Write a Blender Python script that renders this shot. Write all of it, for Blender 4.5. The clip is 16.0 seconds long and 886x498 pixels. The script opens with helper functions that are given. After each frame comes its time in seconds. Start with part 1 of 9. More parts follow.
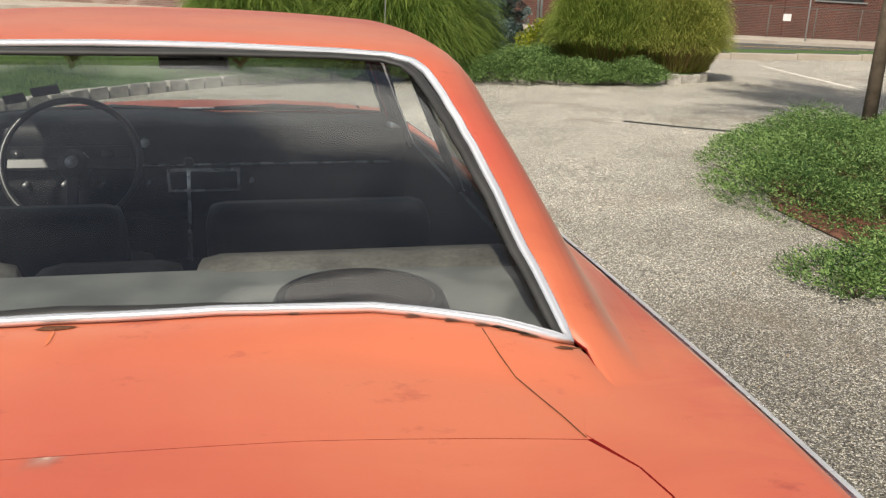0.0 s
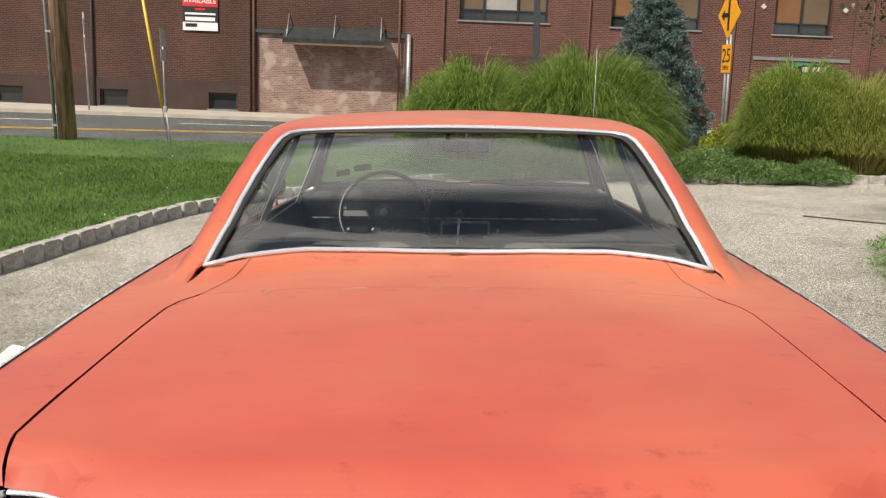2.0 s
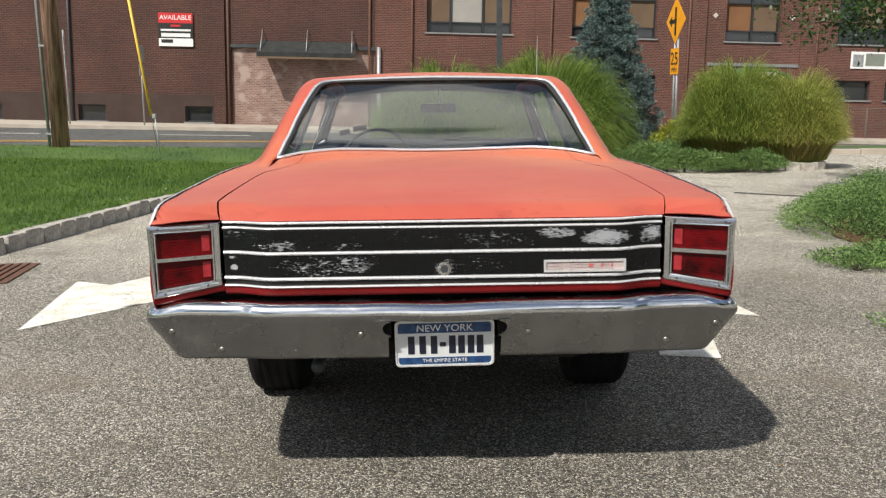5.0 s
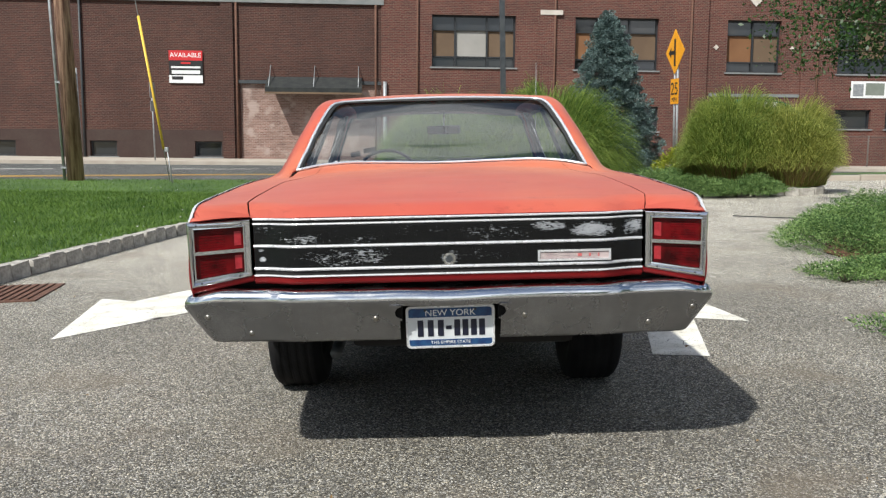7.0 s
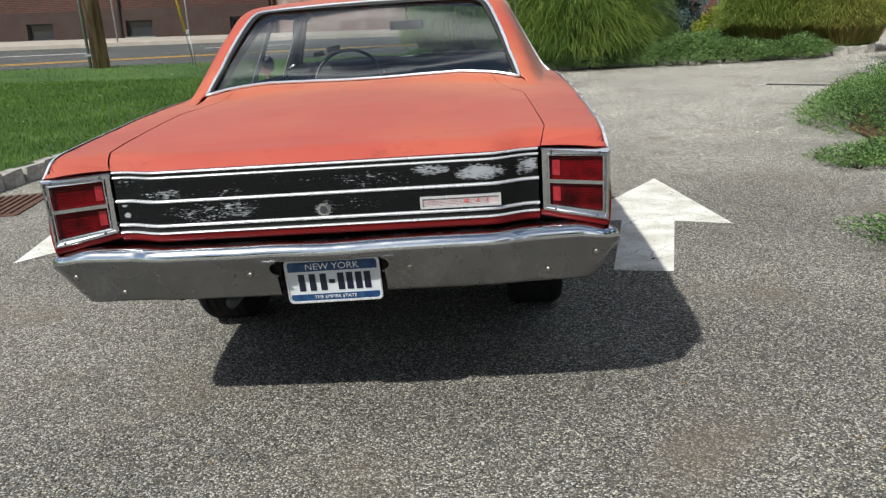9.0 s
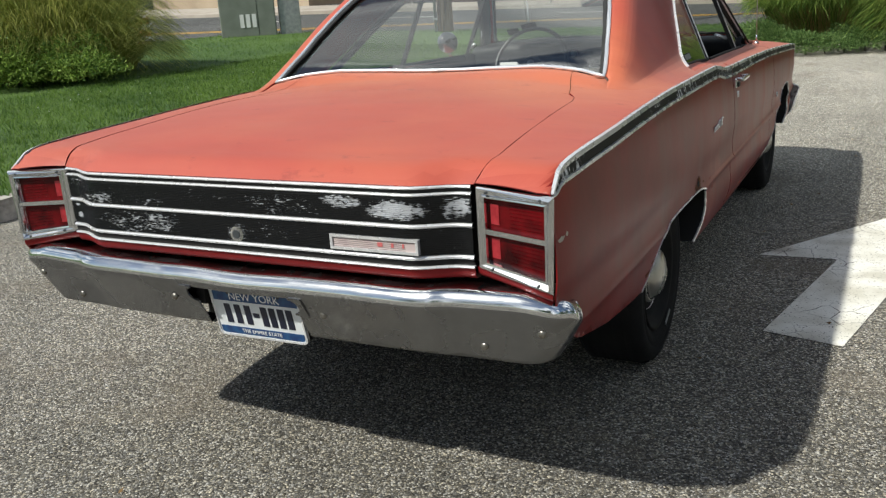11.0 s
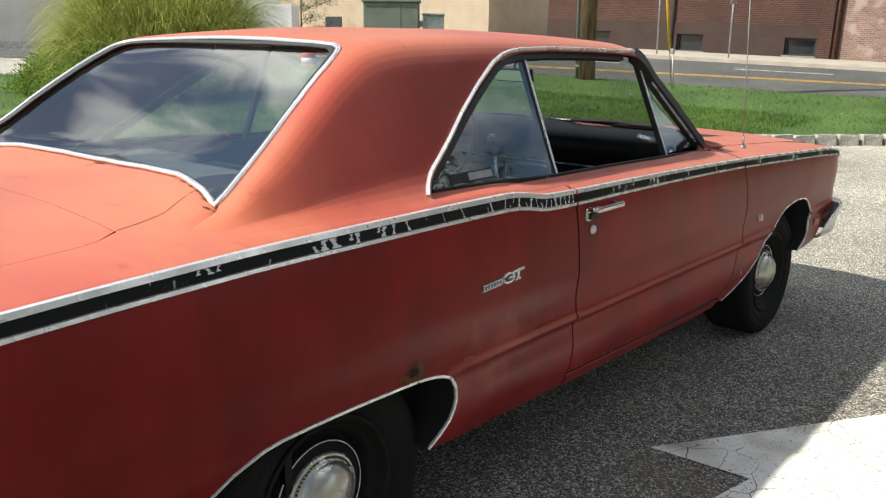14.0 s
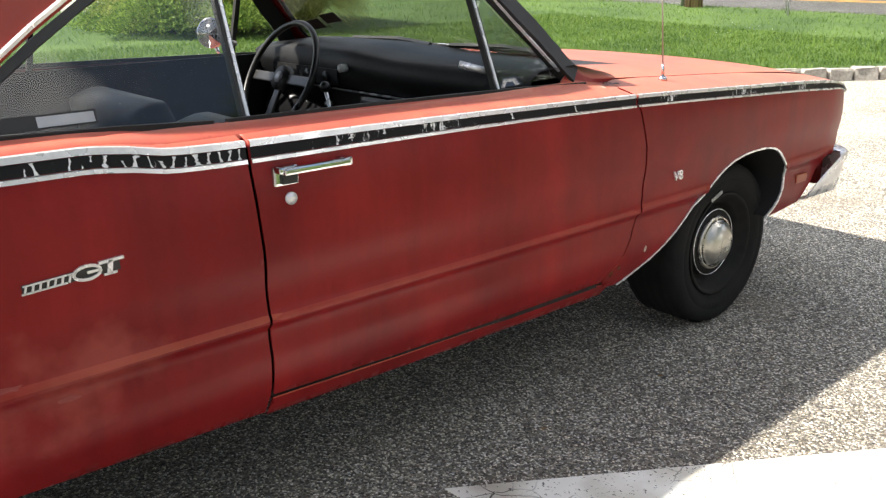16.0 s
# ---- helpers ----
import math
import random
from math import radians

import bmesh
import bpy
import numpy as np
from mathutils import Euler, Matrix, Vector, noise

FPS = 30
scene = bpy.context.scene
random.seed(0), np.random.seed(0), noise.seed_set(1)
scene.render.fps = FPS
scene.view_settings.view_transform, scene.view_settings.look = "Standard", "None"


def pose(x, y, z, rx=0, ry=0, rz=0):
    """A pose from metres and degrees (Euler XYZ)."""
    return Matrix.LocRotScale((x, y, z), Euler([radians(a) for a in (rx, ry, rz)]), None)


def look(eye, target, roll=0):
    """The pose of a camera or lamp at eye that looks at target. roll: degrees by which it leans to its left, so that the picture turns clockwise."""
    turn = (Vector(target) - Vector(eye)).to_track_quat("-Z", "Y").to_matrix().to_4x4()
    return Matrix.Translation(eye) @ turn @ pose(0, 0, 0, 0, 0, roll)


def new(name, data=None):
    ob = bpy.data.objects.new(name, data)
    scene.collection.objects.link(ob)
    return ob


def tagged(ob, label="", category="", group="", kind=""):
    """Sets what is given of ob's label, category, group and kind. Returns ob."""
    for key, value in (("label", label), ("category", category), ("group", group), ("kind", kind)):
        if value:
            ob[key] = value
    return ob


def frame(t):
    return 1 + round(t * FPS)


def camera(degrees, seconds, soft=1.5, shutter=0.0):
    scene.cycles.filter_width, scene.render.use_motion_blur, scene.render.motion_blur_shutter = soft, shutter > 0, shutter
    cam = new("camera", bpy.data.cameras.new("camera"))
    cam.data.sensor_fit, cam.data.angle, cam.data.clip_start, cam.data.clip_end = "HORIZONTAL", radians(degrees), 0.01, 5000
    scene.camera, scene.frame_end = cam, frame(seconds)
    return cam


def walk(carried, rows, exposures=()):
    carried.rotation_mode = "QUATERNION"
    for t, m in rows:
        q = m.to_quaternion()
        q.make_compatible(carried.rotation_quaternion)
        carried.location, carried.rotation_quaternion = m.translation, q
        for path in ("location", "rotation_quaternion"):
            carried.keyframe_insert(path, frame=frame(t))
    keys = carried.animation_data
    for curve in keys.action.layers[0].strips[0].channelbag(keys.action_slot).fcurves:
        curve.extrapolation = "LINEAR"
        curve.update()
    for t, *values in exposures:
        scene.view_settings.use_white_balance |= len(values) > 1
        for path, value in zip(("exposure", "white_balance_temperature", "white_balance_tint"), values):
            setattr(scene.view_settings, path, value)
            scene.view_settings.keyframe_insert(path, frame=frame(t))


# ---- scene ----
import collections
from mathutils.geometry import delaunay_2d_cdt

cam = camera(54.3, 16.0, 1.3)
PATH = [
    (0, (0.274, 0.063, 1.454), (0.659, 1.938, 0.874), 1.3),
    (0.5, (0.186, -0.249, 1.474), (0.558, 1.658, 0.998), 1.2),
    (1, (0.133, -0.532, 1.475), (0.347, 1.42, 1.098), 0.6),
    (1.5, (0.094, -0.842, 1.48), (0.113, 1.129, 1.142), 0.1),
    (2, (-0.017, -1.116, 1.453), (-0.036, 0.853, 1.101), 0.4),
    (2.5, (-0.042, -1.39, 1.45), (-0.046, 0.571, 1.06), 0.2),
    (3, (0.006, -1.667, 1.422), (-0.008, 0.292, 1.019), -0.1),
    (3.5, (-0.047, -1.923, 1.393), (-0.03, 0.042, 1.021), -0.3),
    (4, (-0.073, -2.093, 1.344), (-0.015, -0.121, 1.016), 0.2),
    (4.5, (-0.046, -2.315, 1.248), (0.014, -0.341, 0.93), 0.0),
    (4.7, (-0.053, -2.394, 1.229), (-0.003, -0.42, 0.91), -0.4),
    (6.8, (-0.075, -2.841, 1.118), (-0.037, -0.858, 0.857), -1.1),
    (7, (-0.066, -2.838, 1.121), (-0.034, -0.853, 0.88), -1.2),
    (7.5, (-0.04, -2.83, 1.145), (-0.041, -0.849, 0.87), -1.7),
    (8, (0.077, -2.781, 1.23), (0.026, -0.819, 0.843), -2.8),
    (8.5, (0.205, -2.62, 1.287), (0.146, -0.679, 0.806), -3.6),
    (9, (0.5, -2.533, 1.311), (0.387, -0.611, 0.771), -3.9),
    (9.2, (0.623, -2.488, 1.317), (0.454, -0.572, 0.77), -3.7),
    (11.3, (1.594, -1.507, 1.296), (0.612, 0.143, 0.737), -3.9),
    (11.5, (1.667, -1.414, 1.323), (0.651, 0.217, 0.767), -3.8),
    (12, (1.828, -1.136, 1.308), (0.711, 0.429, 0.758), -2.7),
    (12.5, (1.971, -0.887, 1.323), (0.729, 0.58, 0.769), -2.0),
    (13, (2.014, -0.605, 1.327), (0.785, 0.876, 0.782), -1.9),
    (13.5, (2.054, -0.341, 1.342), (0.843, 1.171, 0.847), -0.9),
    (14, (2.151, 0.007, 1.364), (0.899, 1.492, 0.887), 0.6),
    (14.5, (2.179, 0.31, 1.334), (0.864, 1.742, 0.864), 0.2),
    (15, (2.226, 0.653, 1.33), (0.874, 2.043, 0.84), -0.9),
    (15.5, (2.365, 0.995, 1.299), (0.97, 2.321, 0.757), -0.9),
    (16, (2.399, 1.318, 1.259), (0.952, 2.554, 0.644), -0.8),
]
walk(cam, [(t, look(eye, target, roll)) for t, eye, target, roll in PATH],
     exposures=[(0, 0.1, 6950, 9), (0.5, 0.16, 6900, 9), (1.5, 0.17, 6900, 9), (3.5, 0.12, 6850, 9), (7, 0.2, 6250, 7), (8.5, 0.08, 6150, 6), (9.2, -0.06, 6150, 6), (11.3, 0.0, 6400, 4), (12.5, 0.34, 6450, 3), (14, 0.47, 6600, 5), (15, 0.87, 6750, 9), (16, 1.28, 6800, 10)])

# ---- light ----
SUN = Vector((-0.505, -0.745, 1.0)).normalized()
world = bpy.data.worlds.new("world")
scene.world = world
world.use_nodes = True
wn, wl = world.node_tree.nodes, world.node_tree.links
sky = wn.new("ShaderNodeTexSky")
sky.sky_type, sky.sun_disc = "NISHITA", False
sky.sun_elevation = math.asin(SUN.z)
sky.sun_rotation = math.atan2(SUN.x, SUN.y)
sky.air_density, sky.dust_density = 1.0, 0.7
bg = wn["Background"]
bg.inputs["Strength"].default_value = 0.073
# broken white cloud over the blue
tc = wn.new("ShaderNodeTexCoord")
cn = wn.new("ShaderNodeTexNoise")
cn.inputs["Scale"].default_value, cn.inputs["Detail"].default_value = 3.6, 7.0
cr = wn.new("ShaderNodeValToRGB")
cr.color_ramp.elements[0].position, cr.color_ramp.elements[1].position = 0.49, 0.61
cm = wn.new("ShaderNodeMixRGB")
cm.inputs["Color2"].default_value = (15.0, 15.0, 15.2, 1)
drift = wn.new("ShaderNodeMapping")
drift.inputs["Location"].default_value = (0.3, 4.9, -4.8)
wl.new(tc.outputs["Generated"], drift.inputs["Vector"])
wl.new(drift.outputs["Vector"], cn.inputs["Vector"])
wl.new(cn.outputs["Fac"], cr.inputs["Fac"])
wl.new(cr.outputs["Color"], cm.inputs["Fac"])
wl.new(sky.outputs["Color"], cm.inputs["Color1"])
wl.new(cm.outputs["Color"], bg.inputs["Color"])
lamp = bpy.data.lights.new("sun", "SUN")
lamp.energy, lamp.angle, lamp.color = 5.0, radians(1.3), (1.0, 0.95, 0.87)
new("sun", lamp).matrix_world = look(SUN * 50, (0, 0, 0))


# ---- materials ----
def nodes(name):
    m = bpy.data.materials.new(name)
    m.use_nodes = True
    return m, m.node_tree.nodes, m.node_tree.links, m.node_tree.nodes["Principled BSDF"]


def mat(name, a, b=None, scale=6.0, rough=0.6, metal=0.0, bump=0.0, bscale=None, detail=6.0, lo=0.35, hi=0.65, spec=0.5,
        stretch=(1, 1, 1), fine=0.0, coat=0.0, rvar=0.0, island=0.0):
    """Two base colours mixed by noise, a second finer grain, and a bump."""
    m, n, l, p = nodes(name)
    p.inputs["Roughness"].default_value = rough
    p.inputs["Metallic"].default_value = metal
    p.inputs["Specular IOR Level"].default_value = spec
    p.inputs["Coat Weight"].default_value = coat
    co = n.new("ShaderNodeTexCoord")
    mp = n.new("ShaderNodeMapping")
    mp.inputs["Scale"].default_value = stretch
    l.new(co.outputs["Object"], mp.inputs["Vector"])
    no = n.new("ShaderNodeTexNoise")
    no.inputs["Scale"].default_value, no.inputs["Detail"].default_value = scale, detail
    l.new(mp.outputs["Vector"], no.inputs["Vector"])
    ra = n.new("ShaderNodeValToRGB")
    ra.color_ramp.elements[0].position, ra.color_ramp.elements[1].position = lo, hi
    ra.color_ramp.elements[0].color = (*a, 1)
    ra.color_ramp.elements[1].color = (*(b or a), 1)
    l.new(no.outputs["Fac"], ra.inputs["Fac"])
    out = ra.outputs["Color"]
    f = n.new("ShaderNodeTexNoise")
    f.inputs["Scale"].default_value, f.inputs["Detail"].default_value = bscale or scale * 12, 4
    l.new(mp.outputs["Vector"], f.inputs["Vector"])
    if fine:
        hs = n.new("ShaderNodeHueSaturation")
        mr = n.new("ShaderNodeMapRange")
        mr.inputs["From Min"].default_value, mr.inputs["From Max"].default_value = 0.3, 0.7
        mr.inputs["To Min"].default_value, mr.inputs["To Max"].default_value = 1 - fine, 1 + fine
        l.new(f.outputs["Fac"], mr.inputs["Value"])
        l.new(mr.outputs["Result"], hs.inputs["Value"])
        l.new(out, hs.inputs["Color"])
        out = hs.outputs["Color"]
    if island:
        ge = n.new("ShaderNodeNewGeometry")
        h2 = n.new("ShaderNodeHueSaturation")
        m2 = n.new("ShaderNodeMapRange")
        m2.inputs["To Min"].default_value, m2.inputs["To Max"].default_value = 1 - island, 1 + island
        l.new(ge.outputs["Random Per Island"], m2.inputs["Value"])
        l.new(m2.outputs["Result"], h2.inputs["Value"])
        l.new(out, h2.inputs["Color"])
        out = h2.outputs["Color"]
    l.new(out, p.inputs["Base Color"])
    if rvar:
        rr = n.new("ShaderNodeMapRange")
        rr.inputs["From Min"].default_value, rr.inputs["From Max"].default_value = 0.3, 0.7
        rr.inputs["To Min"].default_value, rr.inputs["To Max"].default_value = rough - rvar, rough + rvar
        l.new(no.outputs["Fac"], rr.inputs["Value"])
        l.new(rr.outputs["Result"], p.inputs["Roughness"])
    if bump:
        bu = n.new("ShaderNodeBump")
        bu.inputs["Strength"].default_value, bu.inputs["Distance"].default_value = bump, 0.01
        l.new(f.outputs["Fac"], bu.inputs["Height"])
        l.new(bu.outputs["Normal"], p.inputs["Normal"])
    return m


def leafmat(name, a, b, trans=0.35, scale=1.5, rough=0.55):
    """Leaf or blade: two greens by island and noise, some light let through."""
    m, n, l, p = nodes(name)
    ge = n.new("ShaderNodeNewGeometry")
    co = n.new("ShaderNodeTexCoord")
    no = n.new("ShaderNodeTexNoise")
    no.inputs["Scale"].default_value = scale
    l.new(co.outputs["Object"], no.inputs["Vector"])
    ad = n.new("ShaderNodeMath")
    ad.operation = "ADD"
    l.new(ge.outputs["Random Per Island"], ad.inputs[0])
    l.new(no.outputs["Fac"], ad.inputs[1])
    ra = n.new("ShaderNodeValToRGB")
    ra.color_ramp.elements[0].position, ra.color_ramp.elements[1].position = 0.45, 0.8
    ra.color_ramp.elements[0].color, ra.color_ramp.elements[1].color = (*a, 1), (*b, 1)
    mu = n.new("ShaderNodeMath")
    mu.operation, mu.inputs[1].default_value = "MULTIPLY", 0.6
    l.new(ad.outputs[0], mu.inputs[0])
    l.new(mu.outputs[0], ra.inputs["Fac"])
    l.new(ra.outputs["Color"], p.inputs["Base Color"])
    p.inputs["Roughness"].default_value = rough
    p.inputs["Specular IOR Level"].default_value = 0.3
    tr = n.new("ShaderNodeBsdfTranslucent")
    l.new(ra.outputs["Color"], tr.inputs["Color"])
    mx = n.new("ShaderNodeMixShader")
    mx.inputs["Fac"].default_value = trans
    l.new(p.outputs[0], mx.inputs[1])
    l.new(tr.outputs[0], mx.inputs[2])
    l.new(mx.outputs[0], n["Material Output"].inputs["Surface"])
    return m


def glassmat(name, tint, haze=0.04, rough=0.02, sheen=0.09, power=1.7):
    """Thin pane: clear with a Fresnel sheen and a film of dust."""
    m, n, l, p = nodes(name)
    n.remove(p)
    tr = n.new("ShaderNodeBsdfTransparent")
    tr.inputs["Color"].default_value = (*tint, 1)
    gl = n.new("ShaderNodeBsdfGlossy")
    gl.inputs["Roughness"].default_value = rough
    di = n.new("ShaderNodeBsdfDiffuse")
    di.inputs["Color"].default_value = (0.5, 0.5, 0.48, 1)
    co = n.new("ShaderNodeTexCoord")
    no = n.new("ShaderNodeTexNoise")
    no.inputs["Scale"].default_value, no.inputs["Detail"].default_value = 3.0, 8
    l.new(co.outputs["Object"], no.inputs["Vector"])
    mr = n.new("ShaderNodeMapRange")
    mr.inputs["From Min"].default_value, mr.inputs["From Max"].default_value = 0.35, 0.75
    mr.inputs["To Min"].default_value, mr.inputs["To Max"].default_value = haze * 0.3, haze * 2
    l.new(no.outputs["Fac"], mr.inputs["Value"])
    m1 = n.new("ShaderNodeMixShader")
    l.new(mr.outputs["Result"], m1.inputs["Fac"])
    l.new(tr.outputs[0], m1.inputs[1])
    l.new(di.outputs[0], m1.inputs[2])
    lw = n.new("ShaderNodeLayerWeight")
    pw = n.new("ShaderNodeMath")
    pw.operation, pw.inputs[1].default_value = "POWER", power
    l.new(lw.outputs["Facing"], pw.inputs[0])
    fr = n.new("ShaderNodeMapRange")
    fr.inputs["To Min"].default_value, fr.inputs["To Max"].default_value = sheen, 0.95
    l.new(pw.outputs[0], fr.inputs["Value"])
    m2 = n.new("ShaderNodeMixShader")
    l.new(fr.outputs["Result"], m2.inputs["Fac"])
    l.new(m1.outputs[0], m2.inputs[1])
    l.new(gl.outputs[0], m2.inputs[2])
    l.new(m2.outputs[0], n["Material Output"].inputs["Surface"])
    return m


def brickmat(name, c1, c2, mortar, stain=0.25, patch=None):
    """Running bond of 0.22 x 0.068 m bricks on a wall in its own xz plane."""
    m, n, l, p = nodes(name)
    co = n.new("ShaderNodeTexCoord")
    sx = n.new("ShaderNodeSeparateXYZ")
    cx = n.new("ShaderNodeCombineXYZ")
    l.new(co.outputs["Object"], sx.inputs[0])
    l.new(sx.outputs["X"], cx.inputs["X"])
    l.new(sx.outputs["Z"], cx.inputs["Y"])
    br = n.new("ShaderNodeTexBrick")
    br.inputs["Scale"].default_value = 1.0
    br.inputs["Brick Width"].default_value, br.inputs["Row Height"].default_value = 0.21, 0.072
    br.inputs["Mortar Size"].default_value, br.inputs["Bias"].default_value = 0.008, -0.1
    br.inputs["Color1"].default_value, br.inputs["Color2"].default_value = (*c1, 1), (*c2, 1)
    br.inputs["Mortar"].default_value = (*mortar, 1)
    l.new(cx.outputs[0], br.inputs["Vector"])
    no = n.new("ShaderNodeTexNoise")
    no.inputs["Scale"].default_value, no.inputs["Detail"].default_value = 0.5, 8
    l.new(co.outputs["Object"], no.inputs["Vector"])
    mr = n.new("ShaderNodeMapRange")
    mr.inputs["From Min"].default_value, mr.inputs["From Max"].default_value = 0.3, 0.7
    mr.inputs["To Min"].default_value, mr.inputs["To Max"].default_value = 1 - stain, 1 + stain
    l.new(no.outputs["Fac"], mr.inputs["Value"])
    hs = n.new("ShaderNodeHueSaturation")
    l.new(mr.outputs["Result"], hs.inputs["Value"])
    l.new(br.outputs["Color"], hs.inputs["Color"])
    out = hs.outputs["Color"]
    if patch:
        n2 = n.new("ShaderNodeTexNoise")
        n2.inputs["Scale"].default_value, n2.inputs["Detail"].default_value = 1.6, 9
        l.new(co.outputs["Object"], n2.inputs["Vector"])
        ra = n.new("ShaderNodeValToRGB")
        ra.color_ramp.elements[0].position, ra.color_ramp.elements[1].position = 0.54, 0.66
        l.new(n2.outputs["Fac"], ra.inputs["Fac"])
        mx = n.new("ShaderNodeMixRGB")
        mx.inputs["Color2"].default_value = (*patch, 1)
        l.new(ra.outputs["Color"], mx.inputs["Fac"])
        l.new(out, mx.inputs["Color1"])
        out = mx.outputs["Color"]
    l.new(out, p.inputs["Base Color"])
    p.inputs["Roughness"].default_value = 0.9
    bu = n.new("ShaderNodeBump")
    bu.inputs["Strength"].default_value, bu.inputs["Distance"].default_value, bu.invert = 0.7, 0.01, True
    l.new(br.outputs["Fac"], bu.inputs["Height"])
    l.new(bu.outputs["Normal"], p.inputs["Normal"])
    return m


def asphaltmat(name, a, b, stone, scale=170.0, stones=0.5, stain=0.25, lane=None):
    """Worn asphalt: pale chippings in a darker binder, broad stains. lane: two y places and the tone at each."""
    m, n, l, p = nodes(name)
    co = n.new("ShaderNodeTexCoord")
    vo = n.new("ShaderNodeTexVoronoi")
    vo.inputs["Scale"].default_value = scale
    l.new(co.outputs["Object"], vo.inputs["Vector"])
    sp = n.new("ShaderNodeSeparateColor")
    l.new(vo.outputs["Color"], sp.inputs[0])
    # each chipping has a tone of its own, from dark binder to pale quartz
    r1 = n.new("ShaderNodeValToRGB")
    cr1 = r1.color_ramp
    cr1.elements[0].position, cr1.elements[1].position = 0.0, 1.0
    cr1.elements[0].color = (a[0] * 0.30, a[1] * 0.30, a[2] * 0.31, 1)
    cr1.elements[1].color = (stone[0] * 1.15, stone[1] * 1.15, stone[2] * 1.16, 1)
    for q, k in ((0.22, 0.07), (0.5, 0.20), (0.5 + stones * 0.5, 0.44), (0.92, 0.98)):
        cr1.elements.new(q).color = tuple(a[c] * 0.55 * (1 - k) + stone[c] * k for c in range(3)) + (1,)
    l.new(sp.outputs[0], r1.inputs["Fac"])
    n1 = n.new("ShaderNodeTexNoise")
    n1.inputs["Scale"].default_value, n1.inputs["Detail"].default_value = 0.55, 9
    n1.inputs["Roughness"].default_value = 0.65
    l.new(co.outputs["Object"], n1.inputs["Vector"])
    r2 = n.new("ShaderNodeMapRange")
    r2.inputs["From Min"].default_value, r2.inputs["From Max"].default_value = 0.3, 0.7
    r2.inputs["To Min"].default_value, r2.inputs["To Max"].default_value = 1 - stain, 1 + stain
    l.new(n1.outputs["Fac"], r2.inputs["Value"])
    hs = n.new("ShaderNodeHueSaturation")
    l.new(r2.outputs["Result"], hs.inputs["Value"])
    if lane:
        # tone runs from lane[2] to lane[3] along y, wavering with the noise
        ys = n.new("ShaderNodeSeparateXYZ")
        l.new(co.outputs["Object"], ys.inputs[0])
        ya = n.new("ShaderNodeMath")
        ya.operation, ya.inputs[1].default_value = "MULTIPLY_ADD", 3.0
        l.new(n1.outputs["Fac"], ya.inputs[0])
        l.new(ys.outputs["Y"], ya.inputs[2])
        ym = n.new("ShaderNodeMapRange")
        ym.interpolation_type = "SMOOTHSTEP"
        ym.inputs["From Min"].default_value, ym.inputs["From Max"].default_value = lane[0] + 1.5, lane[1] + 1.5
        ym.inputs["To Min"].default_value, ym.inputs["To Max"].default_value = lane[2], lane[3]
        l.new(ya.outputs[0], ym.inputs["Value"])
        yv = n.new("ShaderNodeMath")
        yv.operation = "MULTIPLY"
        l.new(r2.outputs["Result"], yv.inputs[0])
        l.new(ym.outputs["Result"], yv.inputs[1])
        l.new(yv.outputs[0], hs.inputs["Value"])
    # dark binder in the joints between the stones, and a warm or cool cast on each stone
    ve = n.new("ShaderNodeTexVoronoi")
    ve.feature = "DISTANCE_TO_EDGE"
    ve.inputs["Scale"].default_value = scale
    l.new(co.outputs["Object"], ve.inputs["Vector"])
    je = n.new("ShaderNodeMapRange")
    je.inputs["From Min"].default_value, je.inputs["From Max"].default_value = 0.02, 0.16
    je.inputs["To Min"].default_value, je.inputs["To Max"].default_value = 0.45, 1.08
    l.new(ve.outputs["Distance"], je.inputs["Value"])
    jm = n.new("ShaderNodeHueSaturation")
    l.new(je.outputs["Result"], jm.inputs["Value"])
    sa = n.new("ShaderNodeMapRange")
    sa.inputs["To Min"].default_value, sa.inputs["To Max"].default_value = 0.4, 1.7
    l.new(sp.outputs[1], sa.inputs["Value"])
    l.new(sa.outputs["Result"], jm.inputs["Saturation"])
    l.new(r1.outputs["Color"], jm.inputs["Color"])
    l.new(jm.outputs["Color"], hs.inputs["Color"])
    n3 = n.new("ShaderNodeTexNoise")
    n3.inputs["Scale"].default_value, n3.inputs["Detail"].default_value = 1.3, 6
    l.new(co.outputs["Object"], n3.inputs["Vector"])
    r3 = n.new("ShaderNodeValToRGB")
    r3.color_ramp.elements[0].position, r3.color_ramp.elements[1].position = 0.56, 0.72
    r3.color_ramp.elements[0].color, r3.color_ramp.elements[1].color = (0, 0, 0, 1), (0.55, 0.55, 0.55, 1)
    l.new(n3.outputs["Fac"], r3.inputs["Fac"])
    mx = n.new("ShaderNodeMixRGB")
    mx.inputs["Color2"].default_value = (*b, 1)
    l.new(r3.outputs["Color"], mx.inputs["Fac"])
    l.new(hs.outputs["Color"], mx.inputs["Color1"])
    l.new(mx.outputs["Color"], p.inputs["Base Color"])
    p.inputs["Roughness"].default_value = 0.88
    p.inputs["Specular IOR Level"].default_value = 0.35
    bu = n.new("ShaderNodeBump")
    bu.inputs["Strength"].default_value, bu.inputs["Distance"].default_value, bu.invert = 0.8, 0.005, True
    l.new(vo.outputs["Distance"], bu.inputs["Height"])
    l.new(bu.outputs["Normal"], p.inputs["Normal"])
    return m


